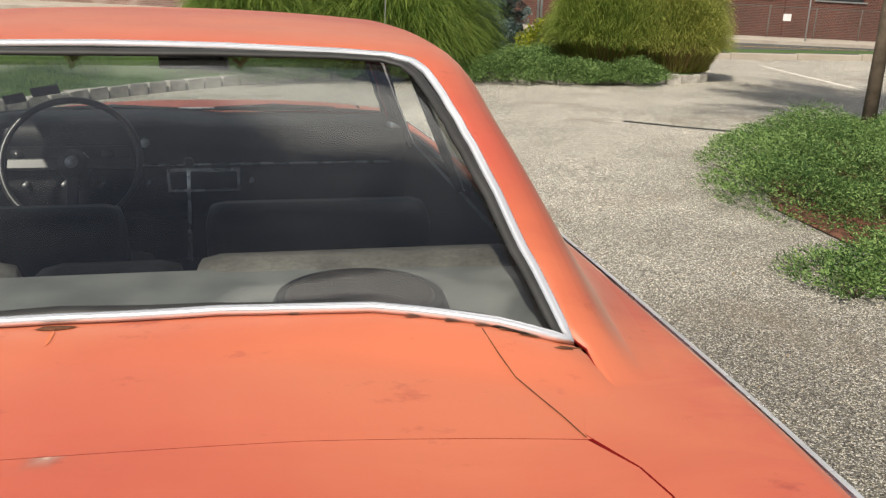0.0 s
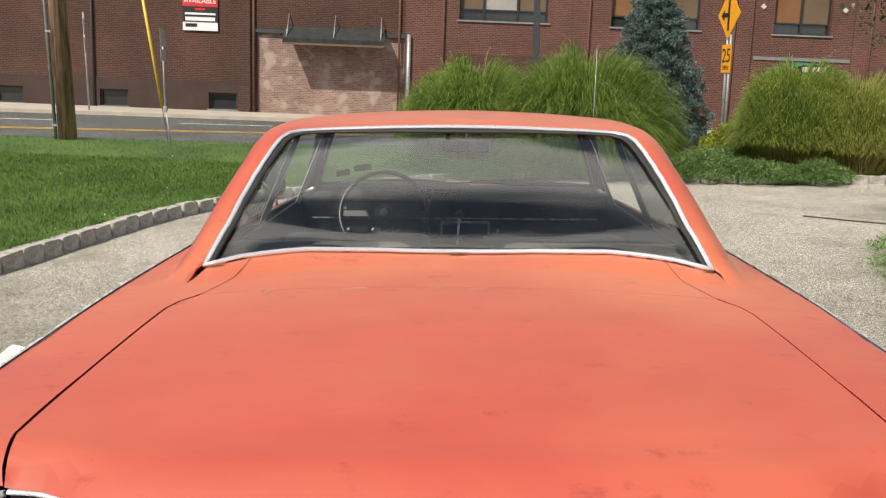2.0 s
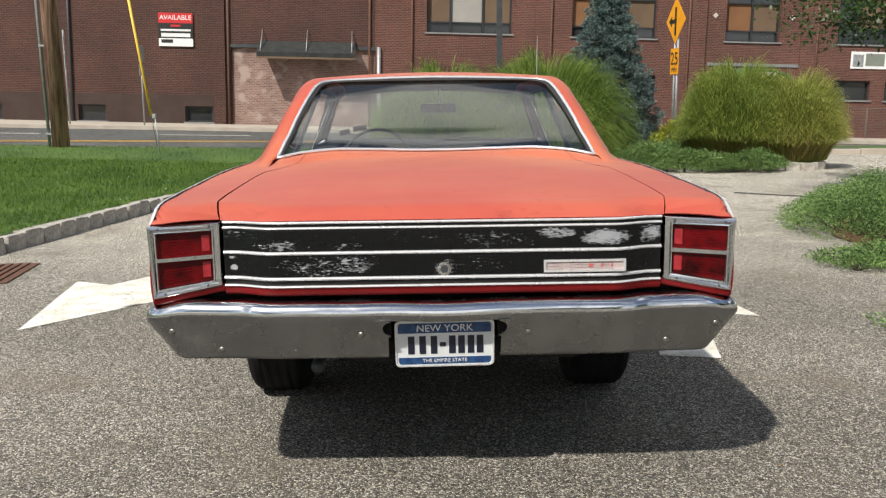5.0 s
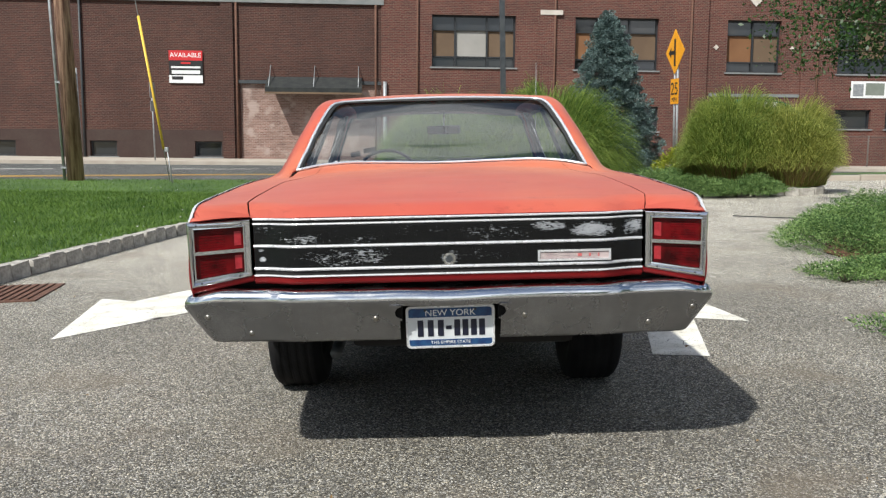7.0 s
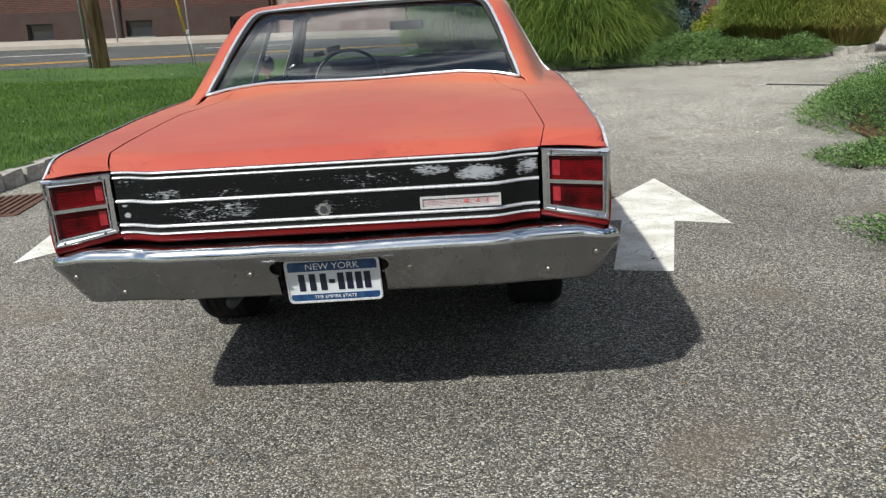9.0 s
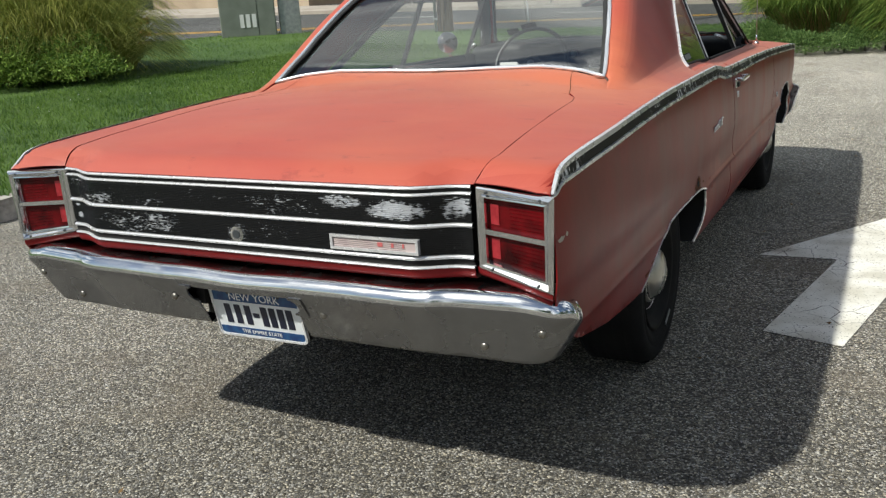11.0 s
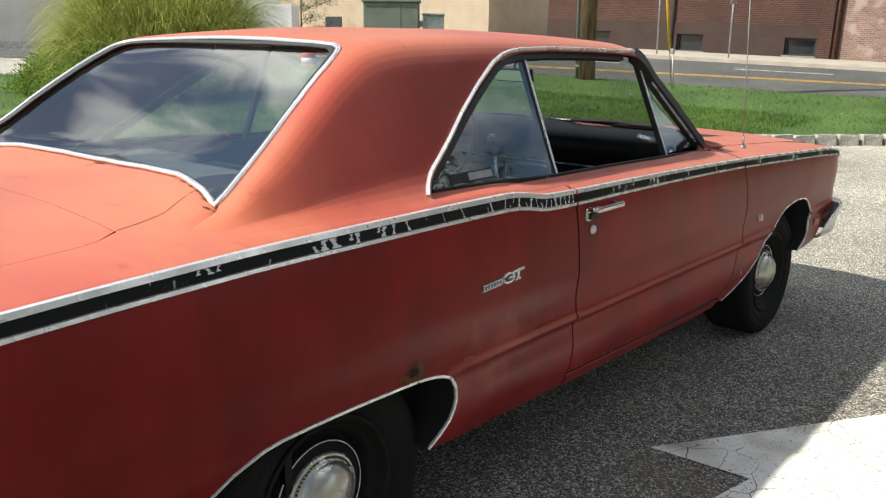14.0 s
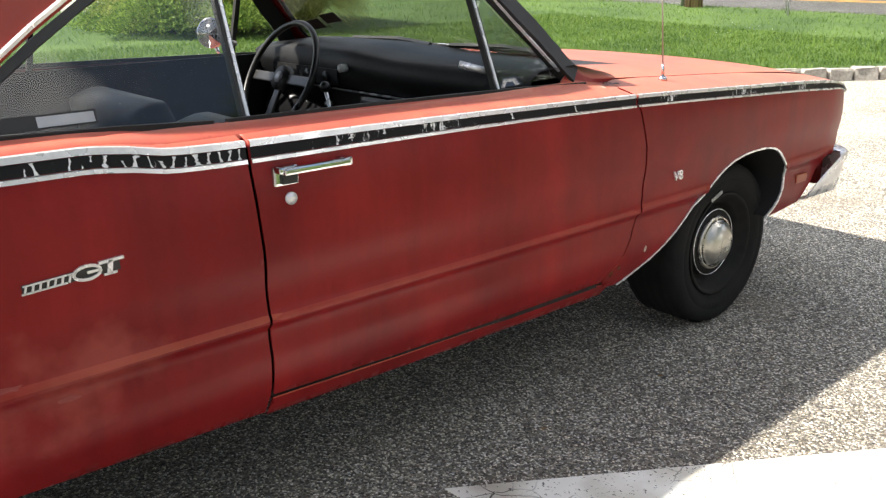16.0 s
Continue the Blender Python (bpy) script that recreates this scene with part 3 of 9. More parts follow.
def bandblack(name, spots):
    """Ribbed black band rubbed through to bright metal, dense in the spots; fine dashes everywhere also paint in rib
    glints.
    """
    m, n, l, p = nodes(name)
    co = n.new("ShaderNodeTexCoord")
    fac = None
    for x, z, rx, rz, w in spots:
        a = n.new("ShaderNodeVectorMath")
        a.operation, a.inputs[1].default_value = "SUBTRACT", (x, 0, z)
        l.new(co.outputs["Object"], a.inputs[0])
        b = n.new("ShaderNodeVectorMath")
        b.operation, b.inputs[1].default_value = "MULTIPLY", (1 / rx, 0, 1 / rz)
        l.new(a.outputs[0], b.inputs[0])
        c = n.new("ShaderNodeVectorMath")
        c.operation = "LENGTH"
        l.new(b.outputs[0], c.inputs[0])
        r = n.new("ShaderNodeMapRange")
        r.interpolation_type = "SMOOTHSTEP"
        for key, v in (("From Min", 0.45), ("From Max", 1.35), ("To Min", w), ("To Max", 0.0)):
            r.inputs[key].default_value = v
        l.new(c.outputs["Value"], r.inputs["Value"])
        if fac is None:
            fac = r.outputs["Result"]
        else:
            mx = n.new("ShaderNodeMath")
            mx.operation = "MAXIMUM"
            l.new(fac, mx.inputs[0])
            l.new(r.outputs["Result"], mx.inputs[1])
            fac = mx.outputs[0]

    def noise(stretch, detail, weight, before):
        mp = n.new("ShaderNodeMapping")
        mp.inputs["Scale"].default_value = stretch
        l.new(co.outputs["Object"], mp.inputs["Vector"])
        t = n.new("ShaderNodeTexNoise")
        t.inputs["Scale"].default_value, t.inputs["Detail"].default_value, t.inputs["Roughness"].default_value = 1.0, detail, 0.65
        l.new(mp.outputs["Vector"], t.inputs["Vector"])
        k = n.new("ShaderNodeMath")
        k.operation, k.inputs[1].default_value = "MULTIPLY_ADD", weight
        l.new(t.outputs["Fac"], k.inputs[0])
        l.new(before, k.inputs[2])
        return k.outputs[0]
    # fine pale dashes: scratches, and glints of the ribs put into the colour
    total = noise((60.0, 1.0, 330.0), 5, 0.8, fac)
    total = noise((18.0, 1.0, 60.0), 4, 0.45, total)
    ra = n.new("ShaderNodeValToRGB")
    ra.color_ramp.elements[0].position, ra.color_ramp.elements[1].position = 0.775, 0.83
    l.new(total, ra.inputs["Fac"])
    mx = n.new("ShaderNodeMixRGB")
    mx.inputs["Color1"].default_value, mx.inputs["Color2"].default_value = (0.009, 0.0095, 0.011, 1), (0.66, 0.67, 0.70, 1)
    l.new(ra.outputs["Color"], mx.inputs["Fac"])
    l.new(mx.outputs["Color"], p.inputs["Base Color"])
    mt = n.new("ShaderNodeMath")
    mt.operation, mt.inputs[1].default_value = "MULTIPLY", 0.3
    l.new(ra.outputs["Color"], mt.inputs[0])
    l.new(mt.outputs[0], p.inputs["Metallic"])
    p.inputs["Roughness"].default_value = 0.27
    p.inputs["Specular IOR Level"].default_value = 0.45
    return m


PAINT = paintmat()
CHROME = mat("chrome", (0.62, 0.63, 0.66), (0.50, 0.50, 0.52), 9, 0.16, 1.0, rvar=0.08, fine=0.06)
BRIGHT = mat("bright_trim", (0.86, 0.86, 0.88), (0.70, 0.70, 0.72), 14, 0.28, 0.55, rvar=0.08, fine=0.05)
# places (x, z), half sizes and strength of the bare patches on the two tail bands
TAILBLACK = bandblack("worn_black_panel", ((-0.475, 0.817, 0.085, 0.020, 0.15), (-0.29, 0.815, 0.06, 0.014, 0.11), (0.15, 0.831, 0.12, 0.026, 0.10), (-0.14, 0.838, 0.12, 0.02, 0.05),
                                           (0.33, 0.846, 0.068, 0.017, 0.20), (0.475, 0.832, 0.082, 0.026, 0.25), (0.615, 0.836, 0.040, 0.027, 0.23), (-0.60, 0.848, 0.08, 0.016, 0.07)))
TAILBLACKLOW = bandblack("worn_black_lower_panel", ((-0.365, 0.752, 0.13, 0.034, 0.12), (-0.265, 0.762, 0.075, 0.030, 0.15), (-0.622, 0.750, 0.012, 0.010, 0.32), (-0.628, 0.781, 0.014, 0.005, 0.26),
                                                    (0.005, 0.745, 0.036, 0.032, 0.15), (0.12, 0.757, 0.12, 0.025, 0.05)))
STRIPEBLACK = wornblack("worn_black_stripe", (3.0, 85.0, 26.0), 0.650, (1.0, 3.2, 3.0), 0.0,
                        ("Y", 0.0, 4.75, ((0.0, 0.01), (0.22, -0.02), (0.34, -0.07), (0.9, -0.05), (1.05, -0.04), (1.3, -0.02), (1.6, -0.03), (1.82, -0.02), (2.05, 0.0), (2.14, -0.02), (2.7, -0.01), (3.3, -0.03), (3.45, 0.03), (3.7, -0.03), (4.74, -0.04))),
                        (0.80, 0.80, 0.81), 0.1)
TORNWHITE = mat("bared_white_backing", (0.74, 0.75, 0.77), (0.56, 0.57, 0.59), 60, 0.5)
# near-black that stands in for shade in gaps and hollows, and covers hidden parts
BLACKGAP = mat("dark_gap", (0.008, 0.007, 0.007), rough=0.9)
RUBBER = mat("tyre_rubber", (0.008, 0.008, 0.009), (0.015, 0.0145, 0.0145), 7, 0.85, bump=0.2, spec=0.2)
SEAL = mat("black_rubber_seal", (0.012, 0.012, 0.012), (0.02, 0.02, 0.02), 20, 0.6)
RIMDULL = mat("dull_black_steel", (0.008, 0.008, 0.0085), (0.014, 0.013, 0.012), 20, 0.7, spec=0.2)
RIMBLACK = mat("black_steel", (0.012, 0.012, 0.013), (0.022, 0.022, 0.022), 20, 0.35)
HUBMETAL = mat("hubcap_metal", (0.62, 0.60, 0.55), (0.48, 0.46, 0.42), 16, 0.3, 0.85, rvar=0.08)
LENS = mat("red_lens", (0.022, 0.0006, 0.0012), (0.105, 0.002, 0.004), 16, 0.12, spec=0.25)
REFLECTOR = mat("red_reflector", (0.24, 0.012, 0.018), (0.32, 0.02, 0.028), 60, 0.25, spec=0.6)
WINTRIM = mat("window_trim_metal", (0.90, 0.91, 0.94), (0.80, 0.81, 0.84), 10, 0.2, 0.7, rvar=0.06)
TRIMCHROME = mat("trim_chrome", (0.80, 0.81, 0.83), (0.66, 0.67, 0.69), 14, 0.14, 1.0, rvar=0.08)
# bumper face toned down to carry the dark ground it would mirror
BUMPERCHROME = mat("darkened_bumper_chrome", (0.33, 0.337, 0.355), (0.25, 0.252, 0.262), 6, 0.25, 1.0, rvar=0.18)
BOLTMETAL = mat("dull_bolt_metal", (0.30, 0.29, 0.27), (0.20, 0.18, 0.15), 90, 0.35, 0.9)
AMBER = mat("amber_lens", (0.24, 0.035, 0.012), (0.30, 0.05, 0.015), 30, 0.3)
GLASS = glassmat("window_glass", (0.90, 0.93, 0.92), 0.035, sheen=0.065, power=2.2)
REARGLASS = glassmat("rear_window_glass", (0.88, 0.92, 0.91), 0.028, sheen=0.06, power=2.1)
VINYL = mat("black_vinyl", (0.005, 0.005, 0.006), (0.010, 0.010, 0.011), 12, 0.5, bump=0.1, spec=0.25)
SPEAKERCLOTH = mat("faded_speaker_cloth", (0.014, 0.009, 0.008), (0.026, 0.017, 0.014), 30, 0.9)
GREYVINYL = mat("grey_shelf_board", (0.12, 0.12, 0.118), (0.18, 0.18, 0.172), 9, 0.6)
SCUFF = mat("scuffed_primer", (0.22, 0.030, 0.026), (0.26, 0.040, 0.034), 40, 0.55)
STAIN = mat("rust_stained_paint", (0.50, 0.16, 0.055), (0.58, 0.14, 0.07), 22, 0.6)
HEADLINER = mat("dark_headliner", (0.03, 0.03, 0.03), (0.045, 0.045, 0.045), 8, 0.9)
# dark tint stands in for the dim surroundings the door mirror reflects
DARKMIRROR = mat("spotted_dark_mirror", (0.22, 0.22, 0.22), (0.10, 0.10, 0.095), 60, 0.06, 1.0)
MIRROR = mat("mirror_glass", (0.85, 0.85, 0.85), rough=0.02, metal=1.0)
PLATEWHITE = mat("plate_white", (0.72, 0.74, 0.76), (0.66, 0.68, 0.70), 30, 0.35)
PLATEBLUE = mat("plate_blue", (0.010, 0.035, 0.13), (0.022, 0.085, 0.21), 40, 0.35)
INK = mat("dark_blue_ink", (0.010, 0.012, 0.030), rough=0.4)
WHITEINK = mat("white_ink", (0.8, 0.8, 0.8), rough=0.5)
REDINK = mat("red_ink", (0.50, 0.12, 0.12), rough=0.4)
RUST = mat("rust", (0.07, 0.022, 0.010), (0.20, 0.07, 0.02), 60, 0.9, bump=0.6)
CHIP = mat("bare_filler", (0.55, 0.50, 0.42), (0.45, 0.38, 0.33), 60, 0.8)
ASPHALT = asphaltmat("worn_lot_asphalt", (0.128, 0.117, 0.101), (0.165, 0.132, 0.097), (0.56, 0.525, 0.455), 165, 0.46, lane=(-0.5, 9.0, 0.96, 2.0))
ROADMAT = asphaltmat("street_asphalt", (0.10, 0.10, 0.10), (0.07, 0.07, 0.07), (0.22, 0.22, 0.21), 90, 0.3)
LINEPAINT = linepaintmat()
YELLOWLINE = mat("yellow_line_paint", (0.62, 0.36, 0.06), (0.5, 0.3, 0.06), 6, 0.8)
CONCRETE = mat("concrete", (0.36, 0.31, 0.255), (0.45, 0.40, 0.34), 1.5, 0.9, bump=0.3, bscale=60, fine=0.08)
GRANITE = mat("granite_block", (0.30, 0.28, 0.25), (0.46, 0.43, 0.39), 9, 0.9, bump=0.7, bscale=35, fine=0.15)
SOIL = mat("bed_soil", (0.045, 0.030, 0.018), (0.08, 0.055, 0.035), 5, 0.95, bump=0.6)
MULCH = mat("bark_mulch", (0.075, 0.030, 0.018), (0.19, 0.075, 0.045), 30, 0.95, bump=0.9, bscale=70, fine=0.4)
TURF = mat("turf", (0.036, 0.080, 0.013), (0.075, 0.135, 0.024), 0.9, 0.9, bump=0.8, bscale=45, fine=0.4)
BLADE = leafmat("grass_blade", (0.048, 0.108, 0.014), (0.165, 0.262, 0.046), 0.4, 0.9)
PLUME = leafmat("ornamental_grass", (0.080, 0.155, 0.030), (0.31, 0.40, 0.090), 0.5, 1.2)
PLUMEY = leafmat("yellowing_grass", (0.125, 0.195, 0.038), (0.40, 0.46, 0.11), 0.5, 1.2)
PLUMEDRY = leafmat("sunlit_yellow_grass", (0.19, 0.24, 0.05), (0.53, 0.53, 0.155), 0.5, 1.2)
STRAW = leafmat("dry_stalk", (0.22, 0.13, 0.055), (0.36, 0.24, 0.11), 0.2, 2)
HEDGE = leafmat("hedge_green", (0.095, 0.18, 0.033), (0.30, 0.42, 0.085), 0.35, 1.5)
JUNIPER = leafmat("juniper_green", (0.048, 0.110, 0.030), (0.28, 0.42, 0.140), 0.3, 2.0)
COVER = leafmat("ground_cover_green", (0.075, 0.145, 0.040), (0.23, 0.34, 0.115), 0.3, 2.0)
YSHRUB = leafmat("golden_shrub", (0.17, 0.22, 0.02), (0.36, 0.38, 0.04), 0.3, 3)
SPRUCE = leafmat("blue_spruce", (0.050, 0.088, 0.082), (0.21, 0.285, 0.275), 0.12, 5.0)
TREELEAF = leafmat("tree_leaf", (0.02, 0.055, 0.012), (0.06, 0.115, 0.03), 0.3, 1.2, 0.4)
BARK = mat("bark", (0.06, 0.045, 0.03), (0.12, 0.09, 0.065), 8, 0.95, bump=0.8)
POLEWOOD = mat("weathered_pole_wood", (0.105, 0.045, 0.028), (0.43, 0.265, 0.185), 3.0, 0.9, bump=0.5, stretch=(6, 6, 0.4), fine=0.2)
GALV = mat("galvanised_steel", (0.30, 0.31, 0.32), (0.42, 0.43, 0.44), 10, 0.5, 0.6)
FENCEWIRE = mat("weathered_fence_wire", (0.085, 0.07, 0.062), (0.13, 0.115, 0.10), 8, 0.7, 0.2)
DARKSTEEL = mat("dark_painted_steel", (0.03, 0.035, 0.04), (0.05, 0.055, 0.06), 10, 0.5)
WORNVINYL = mat("torn_pale_vinyl", (0.085, 0.076, 0.066), (0.165, 0.15, 0.135), 9, 0.55, bump=0.2, fine=0.2)
SIGNYELLOW = mat("sign_yellow", (0.85, 0.36, 0.01), (0.78, 0.32, 0.01), 5, 0.45)
GUARDYELLOW = mat("yellow_plastic", (0.80, 0.52, 0.06), (0.72, 0.45, 0.05), 4, 0.5)
SIGNBLACK = mat("sign_black", (0.012, 0.012, 0.012), rough=0.5)
SIGNWHITE = mat("sign_white", (0.75, 0.75, 0.75), (0.68, 0.68, 0.68), 5, 0.5)
SIGNRED = mat("sign_red", (0.55, 0.02, 0.025), (0.5, 0.02, 0.02), 5, 0.5)
BRICKBROWN = brickmat("brown_brick", (0.070, 0.023, 0.016), (0.042, 0.015, 0.012), (0.105, 0.072, 0.056), 0.2)
BRICKRED = brickmat("red_brick", (0.112, 0.032, 0.023), (0.063, 0.020, 0.016), (0.165, 0.118, 0.092), 0.18)
BRICKPALE = brickmat("flaking_pale_brick", (0.25, 0.150, 0.125), (0.15, 0.085, 0.070), (0.31, 0.25, 0.215), 0.25, patch=(0.37, 0.285, 0.25))
BANDBROWN = mat("dark_render_band", (0.042, 0.022, 0.018), (0.05, 0.031, 0.025), 1.2, 0.85, fine=0.1)
WINFRAME = mat("dark_window_frame", (0.02, 0.022, 0.025), rough=0.5)
WINGLASS = mat("dark_window_pane", (0.02, 0.024, 0.03), (0.035, 0.035, 0.035), 0.6, 0.08, spec=0.7)
BOARDTAN = mat("tan_board", (0.11, 0.07, 0.042), (0.15, 0.10, 0.06), 0.8, 0.8)
BOARDORANGE = mat("orange_board", (0.16, 0.07, 0.028), (0.2, 0.095, 0.04), 0.8, 0.8)
BLIND = mat("pale_blind", (0.33, 0.31, 0.29), (0.28, 0.27, 0.25), 1, 0.8)
STONE = mat("pale_stone", (0.48, 0.43, 0.38), (0.55, 0.5, 0.45), 3, 0.9)
COPING = mat("grey_metal_coping", (0.16, 0.17, 0.17), (0.22, 0.22, 0.22), 2, 0.6)
SHINGLE = mat("dark_shingle", (0.016, 0.018, 0.019), (0.03, 0.032, 0.03), 4, 0.95, bump=0.5, bscale=25)
GREENAWN = mat("green_canvas", (0.012, 0.12, 0.05), (0.018, 0.16, 0.07), 3, 0.7)
BEIGE = mat("beige_stucco", (0.46, 0.36, 0.26), (0.52, 0.42, 0.31), 1.2, 0.9, fine=0.05)
PALEWALL = mat("pale_wall", (0.60, 0.57, 0.52), (0.68, 0.65, 0.6), 1.0, 0.9)
GREYBOX = mat("grey_green_cabinet", (0.16, 0.18, 0.15), (0.20, 0.22, 0.19), 3, 0.6)
ORANGE = mat("orange_plastic", (0.75, 0.13, 0.02), rough=0.5)
IRON = mat("rusty_iron", (0.09, 0.045, 0.03), (0.15, 0.07, 0.045), 14, 0.85, bump=0.5)


# ---- building blocks ----
def meshob(name, verts, faces, material, parent=None, label="", smooth=False):
    me = bpy.data.meshes.new(name)
    me.from_pydata([tuple(v) for v in verts], [], [tuple(f) for f in faces])
    me.validate()
    if smooth:
        me.polygons.foreach_set("use_smooth", [True] * len(me.polygons))
    me.materials.append(material)
    ob = new(name, me)
    if parent:
        ob.parent = parent
    if label:
        ob["label"] = label
    return ob


def part(name, bm, material, parent, label="", smooth=False):
    me = bpy.data.meshes.new(name)
    bm.to_mesh(me)
    bm.free()
    if smooth:
        me.polygons.foreach_set("use_smooth", [True] * len(me.polygons))
    me.materials.append(material)
    ob = new(name, me)
    ob.parent = parent
    if label:
        ob["label"] = label
    return ob


def empty(name, m=None, parent=None):
    e = new(name)
    e.empty_display_size = 0.1
    if parent:
        e.parent = parent
    if m is not None:
        e.matrix_basis = m
    return e


def box(bm, x0, x1, y0, y1, z0, z1, bevel=0.0, m=None):
    r = bmesh.ops.create_cube(bm, size=1)["verts"]
    bmesh.ops.transform(bm, verts=r, matrix=Matrix.Translation(((x0 + x1) / 2, (y0 + y1) / 2, (z0 + z1) / 2)) @ Matrix.Diagonal((x1 - x0, y1 - y0, z1 - z0, 1)))
    if bevel:
        es = {e for v in r for e in v.link_edges}
        out = bmesh.ops.bevel(bm, geom=list(es), offset=bevel, segments=2, profile=0.6, affect="EDGES")
        r = list({v for v in out["verts"]} | {v for v in r if v.is_valid})
    if m is not None:
        bmesh.ops.transform(bm, verts=[v for v in r if v.is_valid], matrix=m)
    return r


def boxpart(name, dims, material, parent, label="", bevel=0.0, m=None):
    bm = bmesh.new()
    box(bm, *dims, bevel, m)
    return part(name, bm, material, parent, label)


def cyl(bm, a, b, r0, r1=None, seg=12):
    a, b = Vector(a), Vector(b)
    d = b - a
    r = bmesh.ops.create_cone(bm, cap_ends=True, segments=seg, radius1=r0, radius2=r0 if r1 is None else r1, depth=d.length)["verts"]
    bmesh.ops.transform(bm, verts=r, matrix=Matrix.Translation((a + b) / 2) @ d.to_track_quat("Z", "Y").to_matrix().to_4x4())
    return r


def cylpart(name, a, b, r0, material, parent, r1=None, seg=12, label=""):
    bm = bmesh.new()
    cyl(bm, a, b, r0, r1, seg)
    return part(name, bm, material, parent, label, True)


def sweep(pts, ups, prof, closed=False, name="", material=None, parent=None, label="", smooth=False, caps=True):
    """A profile of (side, up) points carried along pts; ups are the surface normals there."""
    pts = [Vector(p) for p in pts]
    n, k = len(pts), len(prof)
    V, F = [], []
    for i, p in enumerate(pts):
        a = pts[(i - 1) % n] if closed or i else pts[0]
        b = pts[(i + 1) % n] if closed or i < n - 1 else pts[-1]
        t = (b - a).normalized()
        u = Vector(ups[i])
        s = t.cross(u).normalized()
        u = s.cross(t).normalized()
        V += [p + s * q[0] + u * q[1] for q in prof]
    for i in range(n if closed else n - 1):
        j = (i + 1) % n
        for c in range(k):
            d = (c + 1) % k
            F.append((i * k + c, i * k + d, j * k + d, j * k + c))
    if caps and not closed:
        F.append(tuple(range(k - 1, -1, -1)))
        F.append(tuple((n - 1) * k + c for c in range(k)))
    return meshob(name, V, F, material, parent, label, smooth)


def spline(points):
    """Smooth curve through (t, v) points, held flat at the ends."""
    xs = [p[0] for p in points]
    vs = [p[1] for p in points]
    n = len(xs)
    d = [(vs[i + 1] - vs[i]) / (xs[i + 1] - xs[i]) for i in range(n - 1)]
    m = [d[0]] + [0 if d[i - 1] * d[i] <= 0 else 2 * d[i - 1] * d[i] / (d[i - 1] + d[i]) for i in range(1, n - 1)] + [d[-1]]

    def f(t):
        if t <= xs[0]:
            return vs[0]
        if t >= xs[-1]:
            return vs[-1]
        i = 0
        while xs[i + 1] < t:
            i += 1
        h = xs[i + 1] - xs[i]
        s = (t - xs[i]) / h
        return (vs[i] * (1 + 2 * s) * (1 - s) ** 2 + m[i] * h * s * (1 - s) ** 2 + vs[i + 1] * s * s * (3 - 2 * s) + m[i + 1] * h * s * s * (s - 1))
    return f


def inside(p, poly):
    x, y = p
    c = False
    j = len(poly) - 1
    for i in range(len(poly)):
        xi, yi = poly[i]
        xj, yj = poly[j]
        if (yi > y) != (yj > y) and x < (xj - xi) * (y - yi) / (yj - yi) + xi:
            c = not c
        j = i
    return c


def dense(poly, step, closed=True):
    out = []
    n = len(poly)
    for i in range(n if closed else n - 1):
        a, b = Vector(poly[i]), Vector(poly[(i + 1) % n])
        k = max(1, int(math.ceil((b - a).length / step)))
        out += [a.lerp(b, q / k) for q in range(k)]
    if not closed:
        out.append(Vector(poly[-1]))
    return out


def sharp_border(ob):
    """Keep the cut edge of a sheet crisp under smooth shading."""
    use = collections.Counter(k for f in ob.data.polygons for k in f.edge_keys)
    for e in ob.data.edges:
        if use[e.key] == 1:
            e.use_edge_sharp = True


def panel(name, outline, fn, step, material, parent=None, holes=(), label="", flip=False, thick=0.0, smooth=True, stepy=None, crisp=True):
    """A sheet cut to an outline (with holes) in a flat chart and laid on the surface fn(a, b)."""
    stepy = stepy or step
    loops = [dense([Vector((p[0], p[1])) for p in lp], min(step, stepy) * 0.9) for lp in (outline, *holes)]
    V, E = [], []
    for lp in loops:
        s = len(V)
        V += lp
        E += [(s + i, s + (i + 1) % len(lp)) for i in range(len(lp))]
    arr = np.array([(v.x, v.y) for v in V])
    lo, hi = arr.min(0), arr.max(0)
    outl = [(v.x, v.y) for v in loops[0]]
    hls = [[(v.x, v.y) for v in lp] for lp in loops[1:]]
    for a in np.arange(lo[0] + step / 2, hi[0], step):
        for b in np.arange(lo[1] + stepy / 2, hi[1], stepy):
            if inside((a, b), outl) and not any(inside((a, b), h) for h in hls):
                if np.min(np.hypot(arr[:, 0] - a, arr[:, 1] - b)) > min(step, stepy) * 0.45:
                    V.append(Vector((a, b)))
    from_cdt = delaunay_2d_cdt(V, E, [], 0, 1e-5)
    vs, fs = from_cdt[0], from_cdt[2]
    keep = []
    for f in fs:
        c = sum((vs[i] for i in f), Vector((0, 0))) / len(f)
        if inside((c.x, c.y), outl) and not any(inside((c.x, c.y), h) for h in hls):
            keep.append(tuple(reversed(f)) if flip else tuple(f))
    ob = meshob(name, [fn(v.x, v.y) for v in vs], keep, material, parent, label, smooth)
    if thick:
        so = ob.modifiers.new("thickness", "SOLIDIFY")
        so.thickness, so.offset = thick, -1
        if crisp:
            sharp_border(ob)
    return ob


